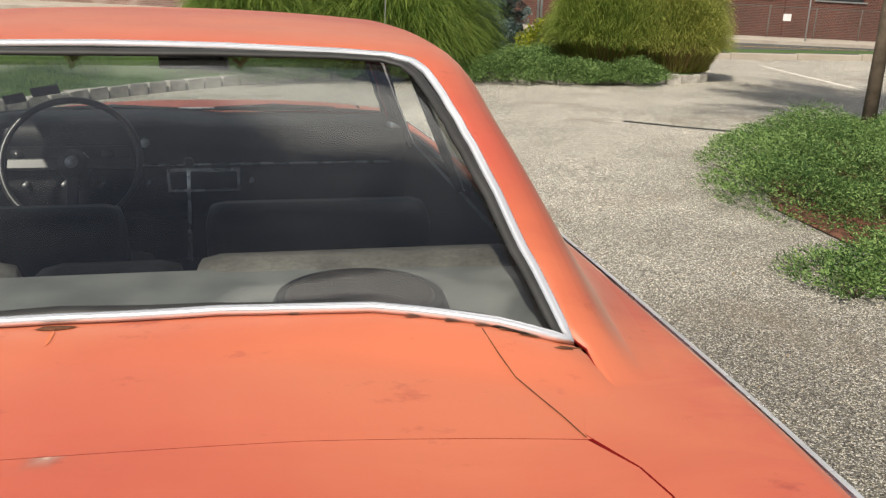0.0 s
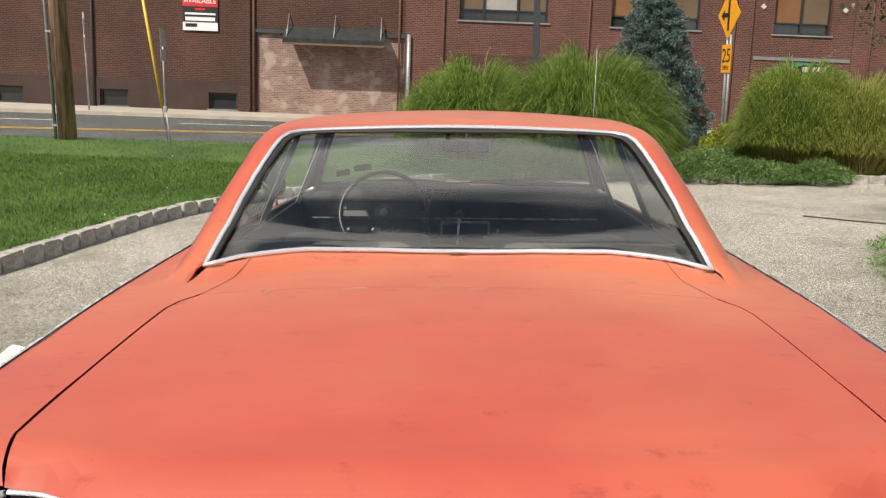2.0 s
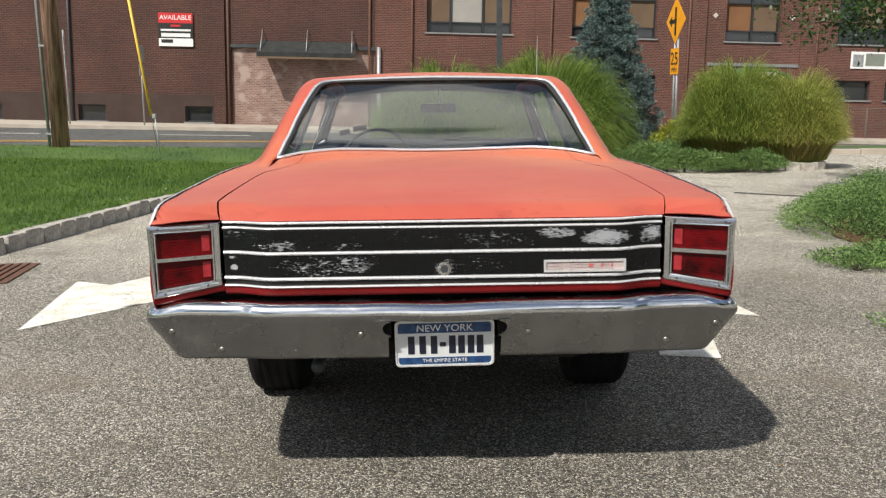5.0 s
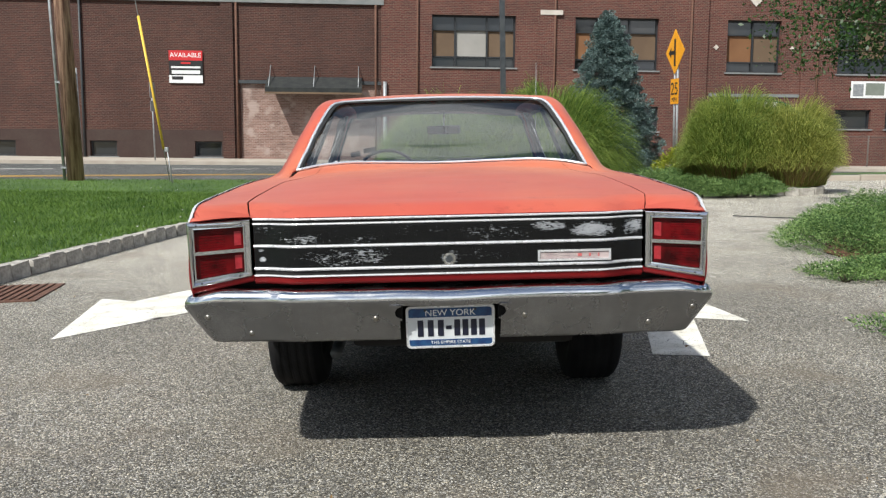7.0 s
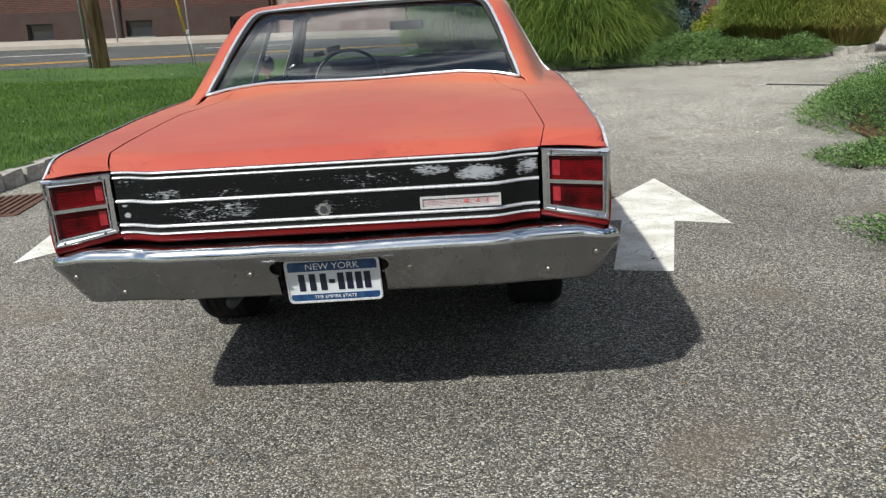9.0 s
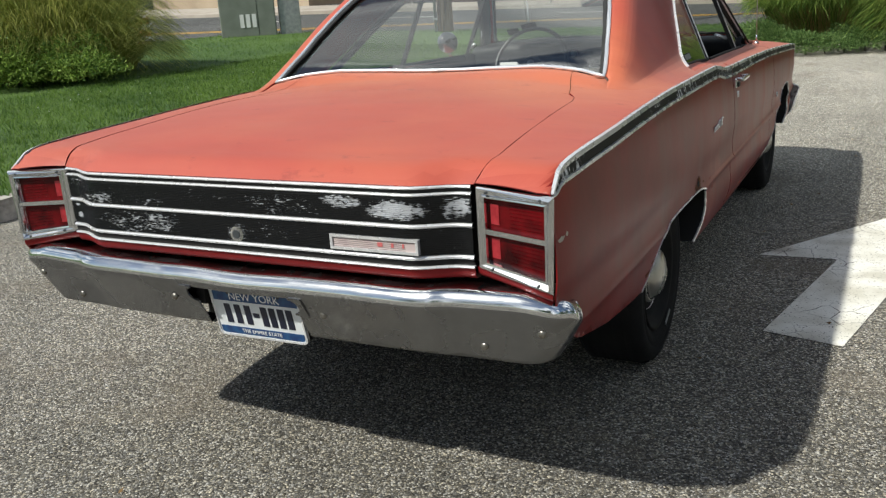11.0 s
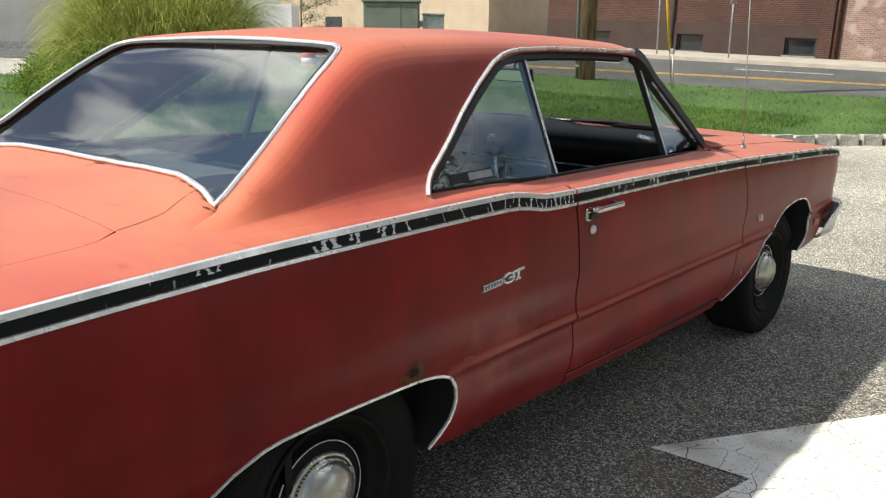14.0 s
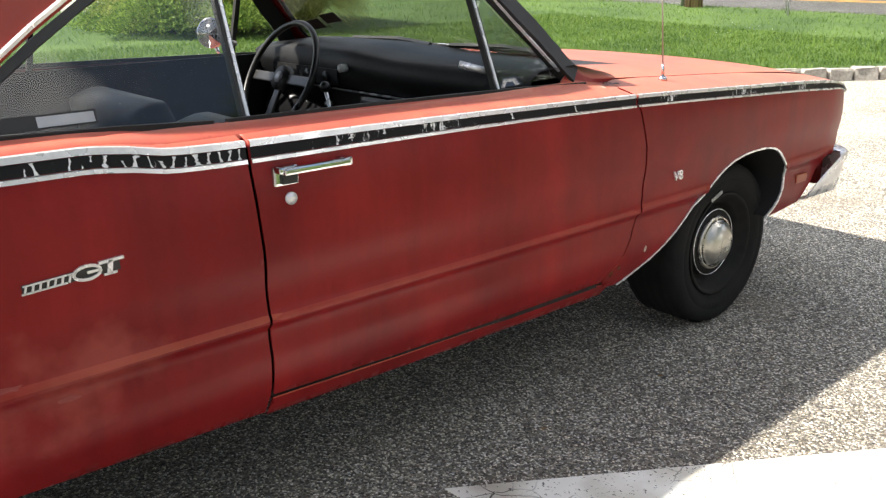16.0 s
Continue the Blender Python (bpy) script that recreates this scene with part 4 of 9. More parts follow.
def text(name, body, size, m, material, parent=None, depth=0.002, align="CENTER"):
    cu = bpy.data.curves.new(name, "FONT")
    cu.body, cu.size, cu.extrude, cu.align_x, cu.align_y = body, size, depth, align, "CENTER"
    tmp = new(name, cu)
    dg = bpy.context.evaluated_depsgraph_get()
    me = bpy.data.meshes.new_from_object(tmp.evaluated_get(dg))
    bpy.data.objects.remove(tmp)
    me.materials.clear()
    me.materials.append(material)
    ob = new(name, me)
    if parent:
        ob.parent = parent
    ob.matrix_basis = m
    return ob


def blades(name, roots, dirs, lengths, widths, droop, material, parent=None, seg=3, lean=0.35):
    """Many thin curved blades in one mesh: roots, headings (radians), lengths, widths."""
    n = len(roots)
    V = np.zeros((n, (seg + 1) * 2, 3))
    cx, cy = np.cos(dirs), np.sin(dirs)
    for s in range(seg + 1):
        t = s / seg
        out = lengths * (lean * t + droop * t * t)
        up = lengths * (t - 0.45 * droop * t ** 2.2)
        w = widths * (1 - t) ** 0.6 * 0.5 + 0.0005
        for k, sg in ((0, -1), (1, 1)):
            V[:, s * 2 + k, 0] = roots[:, 0] + cx * out - cy * w * sg
            V[:, s * 2 + k, 1] = roots[:, 1] + cy * out + cx * w * sg
            V[:, s * 2 + k, 2] = roots[:, 2] + up
    base = np.arange(n)[:, None] * (seg + 1) * 2
    q = np.array([[s * 2, s * 2 + 1, s * 2 + 3, s * 2 + 2] for s in range(seg)])
    F = (base[:, :, None] + q[None]).reshape(-1, 4)
    return fastmesh(name, V.reshape(-1, 3), F, material, parent)


def fastmesh(name, V, F, material, parent=None):
    me = bpy.data.meshes.new(name)
    F = np.asarray(F)
    k = F.shape[1]
    me.vertices.add(len(V))
    me.vertices.foreach_set("co", np.asarray(V, dtype=np.float32).ravel())
    me.loops.add(F.size)
    me.loops.foreach_set("vertex_index", F.astype(np.int32).ravel())
    me.polygons.add(len(F))
    me.polygons.foreach_set("loop_start", np.arange(0, F.size, k, dtype=np.int32))
    me.update(calc_edges=True)
    me.materials.append(material)
    ob = new(name, me)
    if parent:
        ob.parent = parent
    return ob


def leaves(name, centres, size, material, parent=None, flat=0.4, aspect=0.5, normals=None):
    """Small folded leaves scattered at the given centres, each two triangles wide."""
    n = len(centres)
    rng = np.random.default_rng(len(centres))
    d = rng.normal(size=(n, 3))
    if normals is not None:
        d = d * 0.55 + normals
    d[:, 2] *= flat + 0.6
    d /= np.linalg.norm(d, axis=1)[:, None] + 1e-9
    e = np.cross(d, rng.normal(size=(n, 3)))
    e /= np.linalg.norm(e, axis=1)[:, None] + 1e-9
    s = (size * rng.uniform(0.6, 1.3, n))[:, None]
    up = np.cross(d, e) * s * 0.15
    V = np.stack([centres, centres + d * s * 0.5 + e * s * aspect * 0.5 + up, centres + d * s, centres + d * s * 0.5 - e * s * aspect * 0.5 + up], 1)
    F = np.arange(n * 4).reshape(-1, 4)
    return fastmesh(name, V.reshape(-1, 3), F, material, parent)


# ---- the ground, street and kerbs ----
def smooth01(a, b, t):
    t = min(1.0, max(0.0, (t - a) / (b - a)))
    return t * t * (3 - 2 * t)


def ground_z(x, y):
    """The lot is level; the street beyond it falls to the right."""
    lot = -0.018 * max(0.0, x - 8) * smooth01(8, 18, y)
    near = 0.05 - 0.006 * x
    far = 0.24 - 0.034 * max(-60, min(60, x))
    st = near + (far - near) * min(1.0, max(0.0, (y - 19.5) / 11.0))
    k = smooth01(17.5, 20.5, y)
    side = smooth01(-12, -17, x) * 0.25
    return lot * (1 - k) + st * k + side * (1 - k)


def rows_to_mesh(name, xs, ys, fz, material, label=""):
    V = [(x, y, fz(x, y)) for y in ys for x in xs]
    n = len(xs)
    F = [(j * n + i, j * n + i + 1, (j + 1) * n + i + 1, (j + 1) * n + i) for j in range(len(ys) - 1) for i in range(n - 1)]
    return meshob(name, V, F, material, label=label, smooth=True)


gx = [-900, -400, -200, -100] + list(np.arange(-60, 61, 2.0)) + [100, 200, 400, 900]
gy = [-900, -400, -200, -100, -60, -40] + list(np.arange(-30, 18, 3.0)) + list(np.arange(18, 44, 1.0)) + [60, 100, 200, 400, 900]
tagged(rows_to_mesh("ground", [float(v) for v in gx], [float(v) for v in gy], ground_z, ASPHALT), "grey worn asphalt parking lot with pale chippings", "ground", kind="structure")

ROAD0, ROAD1, SLOPE = 19.9, 30.6, 0.06          # the street's two edges where x is 0; it runs with the facade


def street(name, a, b, lift, material, label, category, x0=-80, x1=80, drop=0.0):
    V, F = [], []
    xs = list(np.arange(x0, x1 + 0.1, 4.0 if x1 - x0 > 20 else 1.0))
    ts = (0, 0.25, 0.5, 0.75, 1) if b - a > 2 else (0, 1)
    for x in xs:
        for t in ts:
            y = a + (b - a) * t + SLOPE * x
            V.append((x, y, ground_z(x, y) + lift))
    n = len(ts)
    for i in range(len(xs) - 1):
        F += [(i * n + j, (i + 1) * n + j, (i + 1) * n + j + 1, i * n + j + 1) for j in range(n - 1)]
    if drop:
        m = len(V)
        for x in xs:
            y = a + SLOPE * x
            V.append((x, y, ground_z(x, y) + lift - drop))
        F += [(m + i, m + i + 1, (i + 1) * n, i * n) for i in range(len(xs) - 1)]
    return tagged(meshob(name, V, F, material, smooth=False), label, category, kind="structure")


street("road", ROAD0, ROAD1, 0.02, ROADMAT, "dark grey asphalt street in front of brick building", "road")
street("pavement", ROAD1, 36.2, 0.15, CONCRETE, "pale concrete pavement along brick building", "pavement", drop=0.2)
street("road_line_yellow", 25.1, 25.25, 0.028, YELLOWLINE, "yellow centre line painted on street", "road marking")
street("road_line_yellow", 25.4, 25.55, 0.028, YELLOWLINE, "yellow centre line painted on street", "road marking")
for i in range(-9, 10):
    street("lane_dash", 28.1, 28.24, 0.028, LINEPAINT, "white lane dash painted on street", "road marking", i * 7.0 - 2, i * 7.0 + 1.1)

KERB = [(-4.2, -8), (-4.1, -3), (-3.98, 0), (-3.88, 3), (-3.79, 4.6), (-3.62, 6.0), (-3.48, 7.3), (-3.28, 8.7), (-2.80, 10.1), (-2.25, 11.05),
        (-1.55, 11.95), (-0.45, 13.05), (0.6, 13.75), (2.0, 14.15), (3.5, 14.05), (4.45, 13.68), (5.7, 13.52), (6.8, 13.52), (7.55, 13.75), (7.75, 14.3), (7.7, 15.3), (7.6, 18.2)]


def smoothline(pts, step):
    out = []
    P = [Vector(p) for p in pts]
    for i in range(len(P) - 1):
        a, b, c, d = P[max(0, i - 1)], P[i], P[i + 1], P[min(len(P) - 1, i + 2)]
        k = max(2, int((c - b).length / 0.1))
        for q in range(k):
            t = q / k
            out.append(0.5 * ((2 * b) + (c - a) * t + (2 * a - 5 * b + 4 * c - d) * t * t + (3 * b - a - 3 * c + d) * t ** 3))
    out.append(P[-1])
    res, acc = [out[0]], 0.0
    for a, b in zip(out, out[1:]):
        acc += (b - a).length
        if acc >= step:
            res.append(b)
            acc = 0.0
    return res


kerbline = smoothline(KERB, 0.09)


def kerb_dist(x, y):
    return min(math.hypot(p.x - x, p.y - y) for p in kerbline[::4])


def lawn_z(x, y):
    d = kerb_dist(x, y)
    z = 0.13 + 0.043 * max(0, d - 0.1) if x < 1 else 0.13 + 0.05 * d
    edge = ROAD0 + SLOPE * x - y
    top = min(z, 0.64)
    g = ground_z(x, max(y, 19.5)) + 0.05
    e = smooth01(0.0, 2.2, edge) * smooth01(-17.5, -14.5, x)
    return g + (top - g) * e if e < 1 else top


inner = [Vector((p.x, p.y)) for p in smoothline(KERB, 0.35)]
off = []
for i, p in enumerate(inner):
    t = (inner[min(i + 1, len(inner) - 1)] - inner[max(i - 1, 0)]).normalized()
    off.append((p.x - t.y * 0.13, p.y + t.x * 0.13))
LAWN = off + [(7.4, ROAD0 + SLOPE * 7.5)] + [(x, ROAD0 + SLOPE * x) for x in (4, 0, -5, -10, -17.5)] + [(-17.5, 8), (-17, 0), (-16, -8)]
lawn_ob = panel("lawn", LAWN, lambda a, b: (a, b, lawn_z(a, b)), 0.6, TURF)
tagged(lawn_ob, "mown green lawn behind granite kerb", "lawn", kind="structure")
# a strip of grass between the lot's far kerb and the street
street("verge", 18.72, 19.9, 0.15, TURF, "narrow grass verge beside the street", "grass verge", 8, 60)

# granite kerb blocks
kerb = tagged(empty("kerb"), "rough grey granite block kerb round lawn and bed", "kerb", kind="structure")
blk = []
for s in range(4):
    r = random.Random(s)
    bm = bmesh.new()
    box(bm, -0.1385, 0.1385, -0.065, 0.065, -0.06, 0.145, 0.017)
    for v in bm.verts:
        v.co += Vector((r.uniform(-1, 1), r.uniform(-1, 1), r.uniform(-1, 1))) * 0.010
    me = bpy.data.meshes.new("kerb_stone")
    bm.to_mesh(me)
    bm.free()
    me.materials.append(GRANITE)
    blk.append(me)
line = [p for p in smoothline(KERB, 0.02)]
acc, last = 0.0, line[0]
rk = random.Random(4)
for a, b in zip(line, line[1:]):
    acc += (b - a).length
    if acc > 0.272:
        acc = 0.0
        t = (b - last).normalized()
        o = new("kerb_stone", blk[rk.randrange(4)])
        o.parent = kerb
        c = (b + last) / 2
        o.matrix_basis = pose(c.x - t.y * 0.06 + rk.uniform(-0.006, 0.006), c.y + t.x * 0.06, rk.uniform(-0.008, 0.008), rk.uniform(-1.5, 1.5), rk.uniform(-1.5, 1.5), math.degrees(math.atan2(t.y, t.x)) + rk.uniform(-1.5, 1.5))
        last = b
farkerb = tagged(empty("kerb"), "long pale concrete kerb at far side of lot", "kerb", kind="structure")
for i in range(14):
    x = 8.3 + i * 1.83
    o = meshob("kerb_stone", [], [], CONCRETE, farkerb)
    bm = bmesh.new()
    box(bm, -0.9, 0.9, -0.08, 0.08, -0.1, 0.14, 0.02)
    bm.to_mesh(o.data)
    bm.free()
    o.matrix_basis = pose(x, 18.62 + SLOPE * x, ground_z(x, 18.6 + SLOPE * x), 0, 1.1, 3.4)


# ---- paint on the lot ----
def flat(name, poly, material, label, category, z=0.004, step=0.4):
    ob = panel(name, poly, lambda a, b: (a, b, ground_z(a, b) + z), step, material)
    return tagged(ob, label, category, kind="structure")


flat("painted_arrow", [(1.094, 1.574), (1.374, 1.507), (1.585, 2.475), (1.889, 2.343), (1.708, 3.728), (0.947, 2.549), (1.29, 2.56)], LINEPAINT,
     "worn white direction arrow painted on asphalt", "road marking", step=0.12)
flat("painted_arrow", [(-2.354, 2.294), (-2.57, 3.715), (-2.28, 3.56), (-1.2, 5.3), (-0.75, 5.05), (-1.75, 3.05)], LINEPAINT,
     "worn white direction arrow painted on asphalt", "road marking", step=0.12)
flat("parking_line", [(10.9, 17.7), (11.0, 17.75), (9.85, 12.64), (9.75, 12.64)], LINEPAINT, "thin white parking bay line on asphalt", "road marking", z=0.006)
flat("parking_line", [(15.9, 17.9), (16.0, 17.95), (14.85, 12.64), (14.75, 12.64)], LINEPAINT, "thin white parking bay line on asphalt", "road marking", z=0.006)
cr_ = [(4.33, 9.5), (4.75, 9.1), (5.2, 8.75), (5.8, 8.4), (6.8, 8.0)]
sweep([(p[0], p[1], 0.004) for p in cr_], [(0, 0, 1)] * 5, [(-0.025, 0), (0.025, 0), (0.018, 0.012), (-0.018, 0.012)], name="sealed_crack", material=SEAL)
tagged(bpy.data.objects["sealed_crack"], "dark tar strip over crack in asphalt", "crack seal", kind="structure")
grate = tagged(empty("drain_grate", pose(-3.45, 4.05, 0.006, 0, 0, 8)), "rusty iron drain grate in asphalt beside kerb", "drain")
boxpart("frame", (-0.33, 0.33, -0.42, 0.42, -0.03, 0.004), IRON, grate)
for i in range(9):
    boxpart("grate_bar", (-0.29 + i * 0.065, -0.255 + i * 0.065, -0.38, 0.38, 0.004, 0.014), IRON, grate)

# ---- grass on the lawn ----
rg = np.random.default_rng(7)


def in_lawn(P):
    """Which of the points lie on the lawn."""
    x, y = P[:, 0], P[:, 1]
    hit = np.zeros(len(P), dtype=bool)
    for (xi, yi), (xj, yj) in zip(LAWN, LAWN[-1:] + LAWN[:-1]):
        if yi != yj:
            hit ^= ((yi > y) != (yj > y)) & (x < (xj - xi) * (y - yi) / (yj - yi) + xi)
    return hit


def scatter_lawn(n, x0, x1, y0, y1):
    P = np.stack([rg.uniform(x0, x1, n * 3), rg.uniform(y0, y1, n * 3)], 1)
    return P[in_lawn(P)][:n]


# height from a coarse table, to stay quick
tabx, taby = np.arange(-19, 9, 0.5), np.arange(-9, 21, 0.5)
TAB = np.array([[lawn_z(float(x), float(y)) for x in tabx] for y in taby])


def lawn_roots(P):
    i = np.clip(((P[:, 0] - tabx[0]) / 0.5).astype(int), 0, len(tabx) - 2)
    j = np.clip(((P[:, 1] - taby[0]) / 0.5).astype(int), 0, len(taby) - 2)
    u, v = (P[:, 0] - tabx[i]) / 0.5, (P[:, 1] - taby[j]) / 0.5
    z = TAB[j, i] * (1 - u) * (1 - v) + TAB[j, i + 1] * u * (1 - v) + TAB[j + 1, i] * (1 - u) * v + TAB[j + 1, i + 1] * u * v
    return np.stack([P[:, 0], P[:, 1], z], 1)


# blades stand in loose tufts; a few clover heads show white among them
tufts = scatter_lawn(26000, -9, -2.0, 2, 14)
near = np.repeat(tufts, 4, axis=0) + rg.normal(0, 0.035, (len(tufts) * 4, 2))
R = lawn_roots(np.concatenate([near[in_lawn(near)], scatter_lawn(60000, -15, 7, 2, 19)]))
n = len(R)
g = blades("lawn_grass", R, rg.uniform(0, 6.28, n), rg.uniform(0.025, 0.075, n), rg.uniform(0.004, 0.009, n), 0.4, BLADE, seg=1)
tagged(g, "short mown green lawn grass blades", "grass", kind="stuff")
C = lawn_roots(scatter_lawn(130, -9, -1, 5, 16))
C[:, 2] += 0.055
tagged(leaves("clover_flowers", C, 0.014, SIGNWHITE, None, aspect=0.9), "tiny white clover heads in mown lawn", "clover", kind="stuff")


# ---- shrubs and trees ----
def ornamental(x, y, z, r, h, n, green, seed, label, dry=0.15, low=0.35, foot=0.62, droop=1.0):
    """A domed clump of tall arching grass with dry stalks at its foot."""
    root = tagged(empty("ornamental_grass", pose(x, y, z)), label, "ornamental grass", "ornamental grasses")
    q = np.random.default_rng(seed)
    a = q.uniform(0, 6.283, n)
    e = np.arcsin(q.uniform(low, 1.0, n))                      # where the tip lies on the dome
    lump = 1 + 0.07 * np.sin(a * 3 + seed) + 0.06 * np.sin(a * 5 + e * 4) + q.normal(0, 0.05, n)
    tip = np.stack([r * np.cos(e) ** 0.75 * np.cos(a), r * np.cos(e) ** 0.75 * np.sin(a), h * np.sin(e)], 1) * lump[:, None]
    b = a + q.normal(0, 0.35, n)
    rr = r * foot * np.cos(e) * np.sqrt(q.uniform(0.3, 1.0, n))
    P0 = np.stack([rr * np.cos(b), rr * np.sin(b), np.zeros(n)], 1)
    P1 = P0 * 0.45 + tip * 0.55
    P1[:, 2] = tip[:, 2] * 1.12 + 0.16 * h * np.cos(e)
    P2 = tip.copy()
    P2[:, 2] -= 0.10 * droop * h * np.cos(e) * q.uniform(0.2, 1.8, n)
    m = 7
    V = np.zeros((n, (m + 1) * 2, 3))
    w0 = q.uniform(0.0032, 0.0068, n)
    tw = q.uniform(0, 6.283, n)
    for k in range(m + 1):
        t = k / m
        C = P0 * (1 - t) ** 2 + P1 * 2 * t * (1 - t) + P2 * t * t
        w = w0 * (1 - t) ** 0.45 + 0.0008
        W = np.stack([np.cos(tw) * w, np.sin(tw) * w, np.zeros(n)], 1)
        V[:, k * 2], V[:, k * 2 + 1] = C - W, C + W
    V[:, :, 2] = np.maximum(V[:, :, 2], 0.01)
    base = np.arange(n)[:, None] * (m + 1) * 2
    qd = np.array([[k * 2, k * 2 + 1, k * 2 + 3, k * 2 + 2] for k in range(m)])
    fastmesh("foliage", V.reshape(-1, 3), (base[:, :, None] + qd[None]).reshape(-1, 4), green, root)
    d = int(n * dry)
    a = q.uniform(0, 6.283, d)
    rr = r * (foot - 0.04) * np.sqrt(q.uniform(0.3, 1, d))
    P = np.stack([rr * np.cos(a), rr * np.sin(a), np.zeros(d)], 1)
    blades("dry_stalks", P, a, h * q.uniform(0.08, 0.46, d), q.uniform(0.005, 0.010, d), 0.4, STRAW, root, seg=2, lean=0.34)
    return root


ornamental(0.35, 15.3, 0.2, 1.7, 1.75, 12000, PLUME, 1, "tall arching green ornamental grass in planting bed")
ornamental(2.35, 15.0, 0.2, 1.85, 1.95, 15000, PLUME, 2, "large arching green ornamental grass in planting bed", 0.1, 0.1)
ornamental(6.12, 14.75, 0.15, 1.20, 1.72, 15000, PLUMEY, 3, "domed green ornamental grass with dry stalks", 0.16, 0.20, 0.66, -0.3)
ornamental(7.2, 14.5, 0.15, 1.12, 1.52, 14000, PLUMEDRY, 4, "yellowing ornamental grass with dry stalks beside kerb", 0.18, 0.18, 0.64, -0.3)


def mound(name, cells, height, n, size, material, z0, label, category, seed, sprig=True, soil=True):
    """Low spreading shrub: sprays of small leaves over an uneven mound. cells: (x, y, radius)."""
    root = tagged(empty(name, pose(cells[0][0], cells[0][1], z0)), label, category)
    q = np.random.default_rng(seed)
    w = np.array([c[2] ** 2 for c in cells])
    idx = q.choice(len(cells), n, p=w / w.sum())
    C = np.array(cells)[idx]
    a, k = q.uniform(0, 6.283, n), np.sqrt(q.uniform(0, 1, n))
    wob = 1 + 0.22 * np.sin(a * 3 + C[:, 0] * 5) + 0.14 * np.sin(a * 7 + C[:, 1] * 9)
    x, y = C[:, 0] + C[:, 2] * k * np.cos(a) * wob, C[:, 1] + C[:, 2] * k * np.sin(a) * wob
    hh = height * np.minimum(1.0, C[:, 2] / 0.8) * (1 - k ** 3) * (0.65 + 0.35 * np.sin(x * 5.1 + seed) * np.sin(y * 4.3))
    z = hh * q.uniform(0.75, 1.05, n) + 0.015
    head = a + q.normal(0, 0.7, n)
    m = 10 if sprig else 3
    P, N = [], []
    for s in range(m):
        t = s / m * size * (6.0 if sprig else 1.5)
        d = np.stack([np.cos(head) * t, np.sin(head) * t, np.full(n, 0.45 * t - (0.03 / size) * t * t)], 1)
        jit = q.normal(0, size * 0.24, (n, 3))
        P.append(np.stack([x, y, z], 1) + d + jit)
        N.append(np.stack([np.cos(head), np.sin(head), np.full(n, 0.45)], 1))
    P, N = np.concatenate(P), np.concatenate(N)
    P[:, 2] = np.maximum(P[:, 2], 0.004)
    P -= np.array([cells[0][0], cells[0][1], 0])
    own = np.tile(idx, m)
    bm = bmesh.new()
    for cx, cy, cr in cells:
        for b in range(5):
            w, e = q.uniform(0, 6.283), cr * q.uniform(0.6, 1.0)
            o = Vector((cx - cells[0][0], cy - cells[0][1], 0.0))
            cyl(bm, o + Vector((0, 0, -0.02)), o + Vector((math.cos(w) * e, math.sin(w) * e, height * 0.3)), 0.012, 0.004, 5)
    part("stems", bm, BARK, root, "thin brown woody stems", True)["kind"] = "stuff"
    for c in range(len(cells)):
        leaves("clump", P[own == c], size, material, root, aspect=0.34 if sprig else 0.45, normals=N[own == c])
    return root


flat("mulch_bed", [(3.7, 4.0), (4.6, 3.75), (6.2, 3.7), (8.8, 3.6), (9.6, 6.5), (9.2, 9.0), (7.4, 8.7), (6.2, 8.3), (5.2, 7.4), (4.3, 6.5), (3.75, 5.4)], MULCH, "reddish brown bark mulch under spreading juniper", "mulch", z=0.012)
mound("juniper_shrub", [(5.5, 6.3, 1.4), (6.9, 5.9, 1.6), (6.3, 7.3, 1.2), (4.5, 5.6, 0.85), (5.0, 6.9, 0.75), (7.7, 7.2, 1.5), (5.3, 4.95, 0.7), (3.95, 5.4, 0.55), (4.4, 5.0, 0.45), (4.9, 4.5, 0.5), (6.2, 4.6, 0.9), (4.3, 6.2, 0.6), (7.6, 4.6, 1.2)], 0.50, 30000, 0.024, JUNIPER, 0,
      "bright green spreading juniper beside asphalt", "shrub", 11)
mound("juniper_shrub", [(3.22, 3.95, 0.22), (3.45, 3.75, 0.2), (3.7, 3.95, 0.35), (4.1, 4.1, 0.4), (3.15, 3.7, 0.12)], 0.24, 1900, 0.024, JUNIPER, 0,
      "small trailing sprigs of green juniper on asphalt", "shrub", 12)
mound("juniper_shrub", [(2.72, 1.75, 0.3), (2.95, 1.55, 0.3)], 0.16, 600, 0.024, JUNIPER, 0, "small trailing sprigs of green juniper on asphalt", "shrub", 13)
mound("ground_cover", [(1.0, 14.2, 0.6), (2.2, 14.4, 0.7), (3.4, 14.3, 0.75), (4.3, 14.0, 0.75), (5.1, 13.8, 0.6), (5.9, 13.75, 0.6), (6.35, 13.74, 0.42), (5.5, 13.6, 0.4), (6.1, 13.57, 0.36), (4.6, 14.9, 0.8), (3.6, 15.1, 0.8), (0.3, 13.8, 0.5), (-0.3, 14.4, 0.8), (2.9, 14.7, 0.8)],
      0.50, 22000, 0.038, COVER, 0.03, "low green ground cover filling planting bed", "ground cover", 14)
mound("golden_shrub", [(5.28, 15.8, 0.55), (5.62, 15.75, 0.45)], 1.12, 2200, 0.06, YSHRUB, 0.2, "small golden-leaved shrub behind ground cover", "shrub", 15, sprig=False)
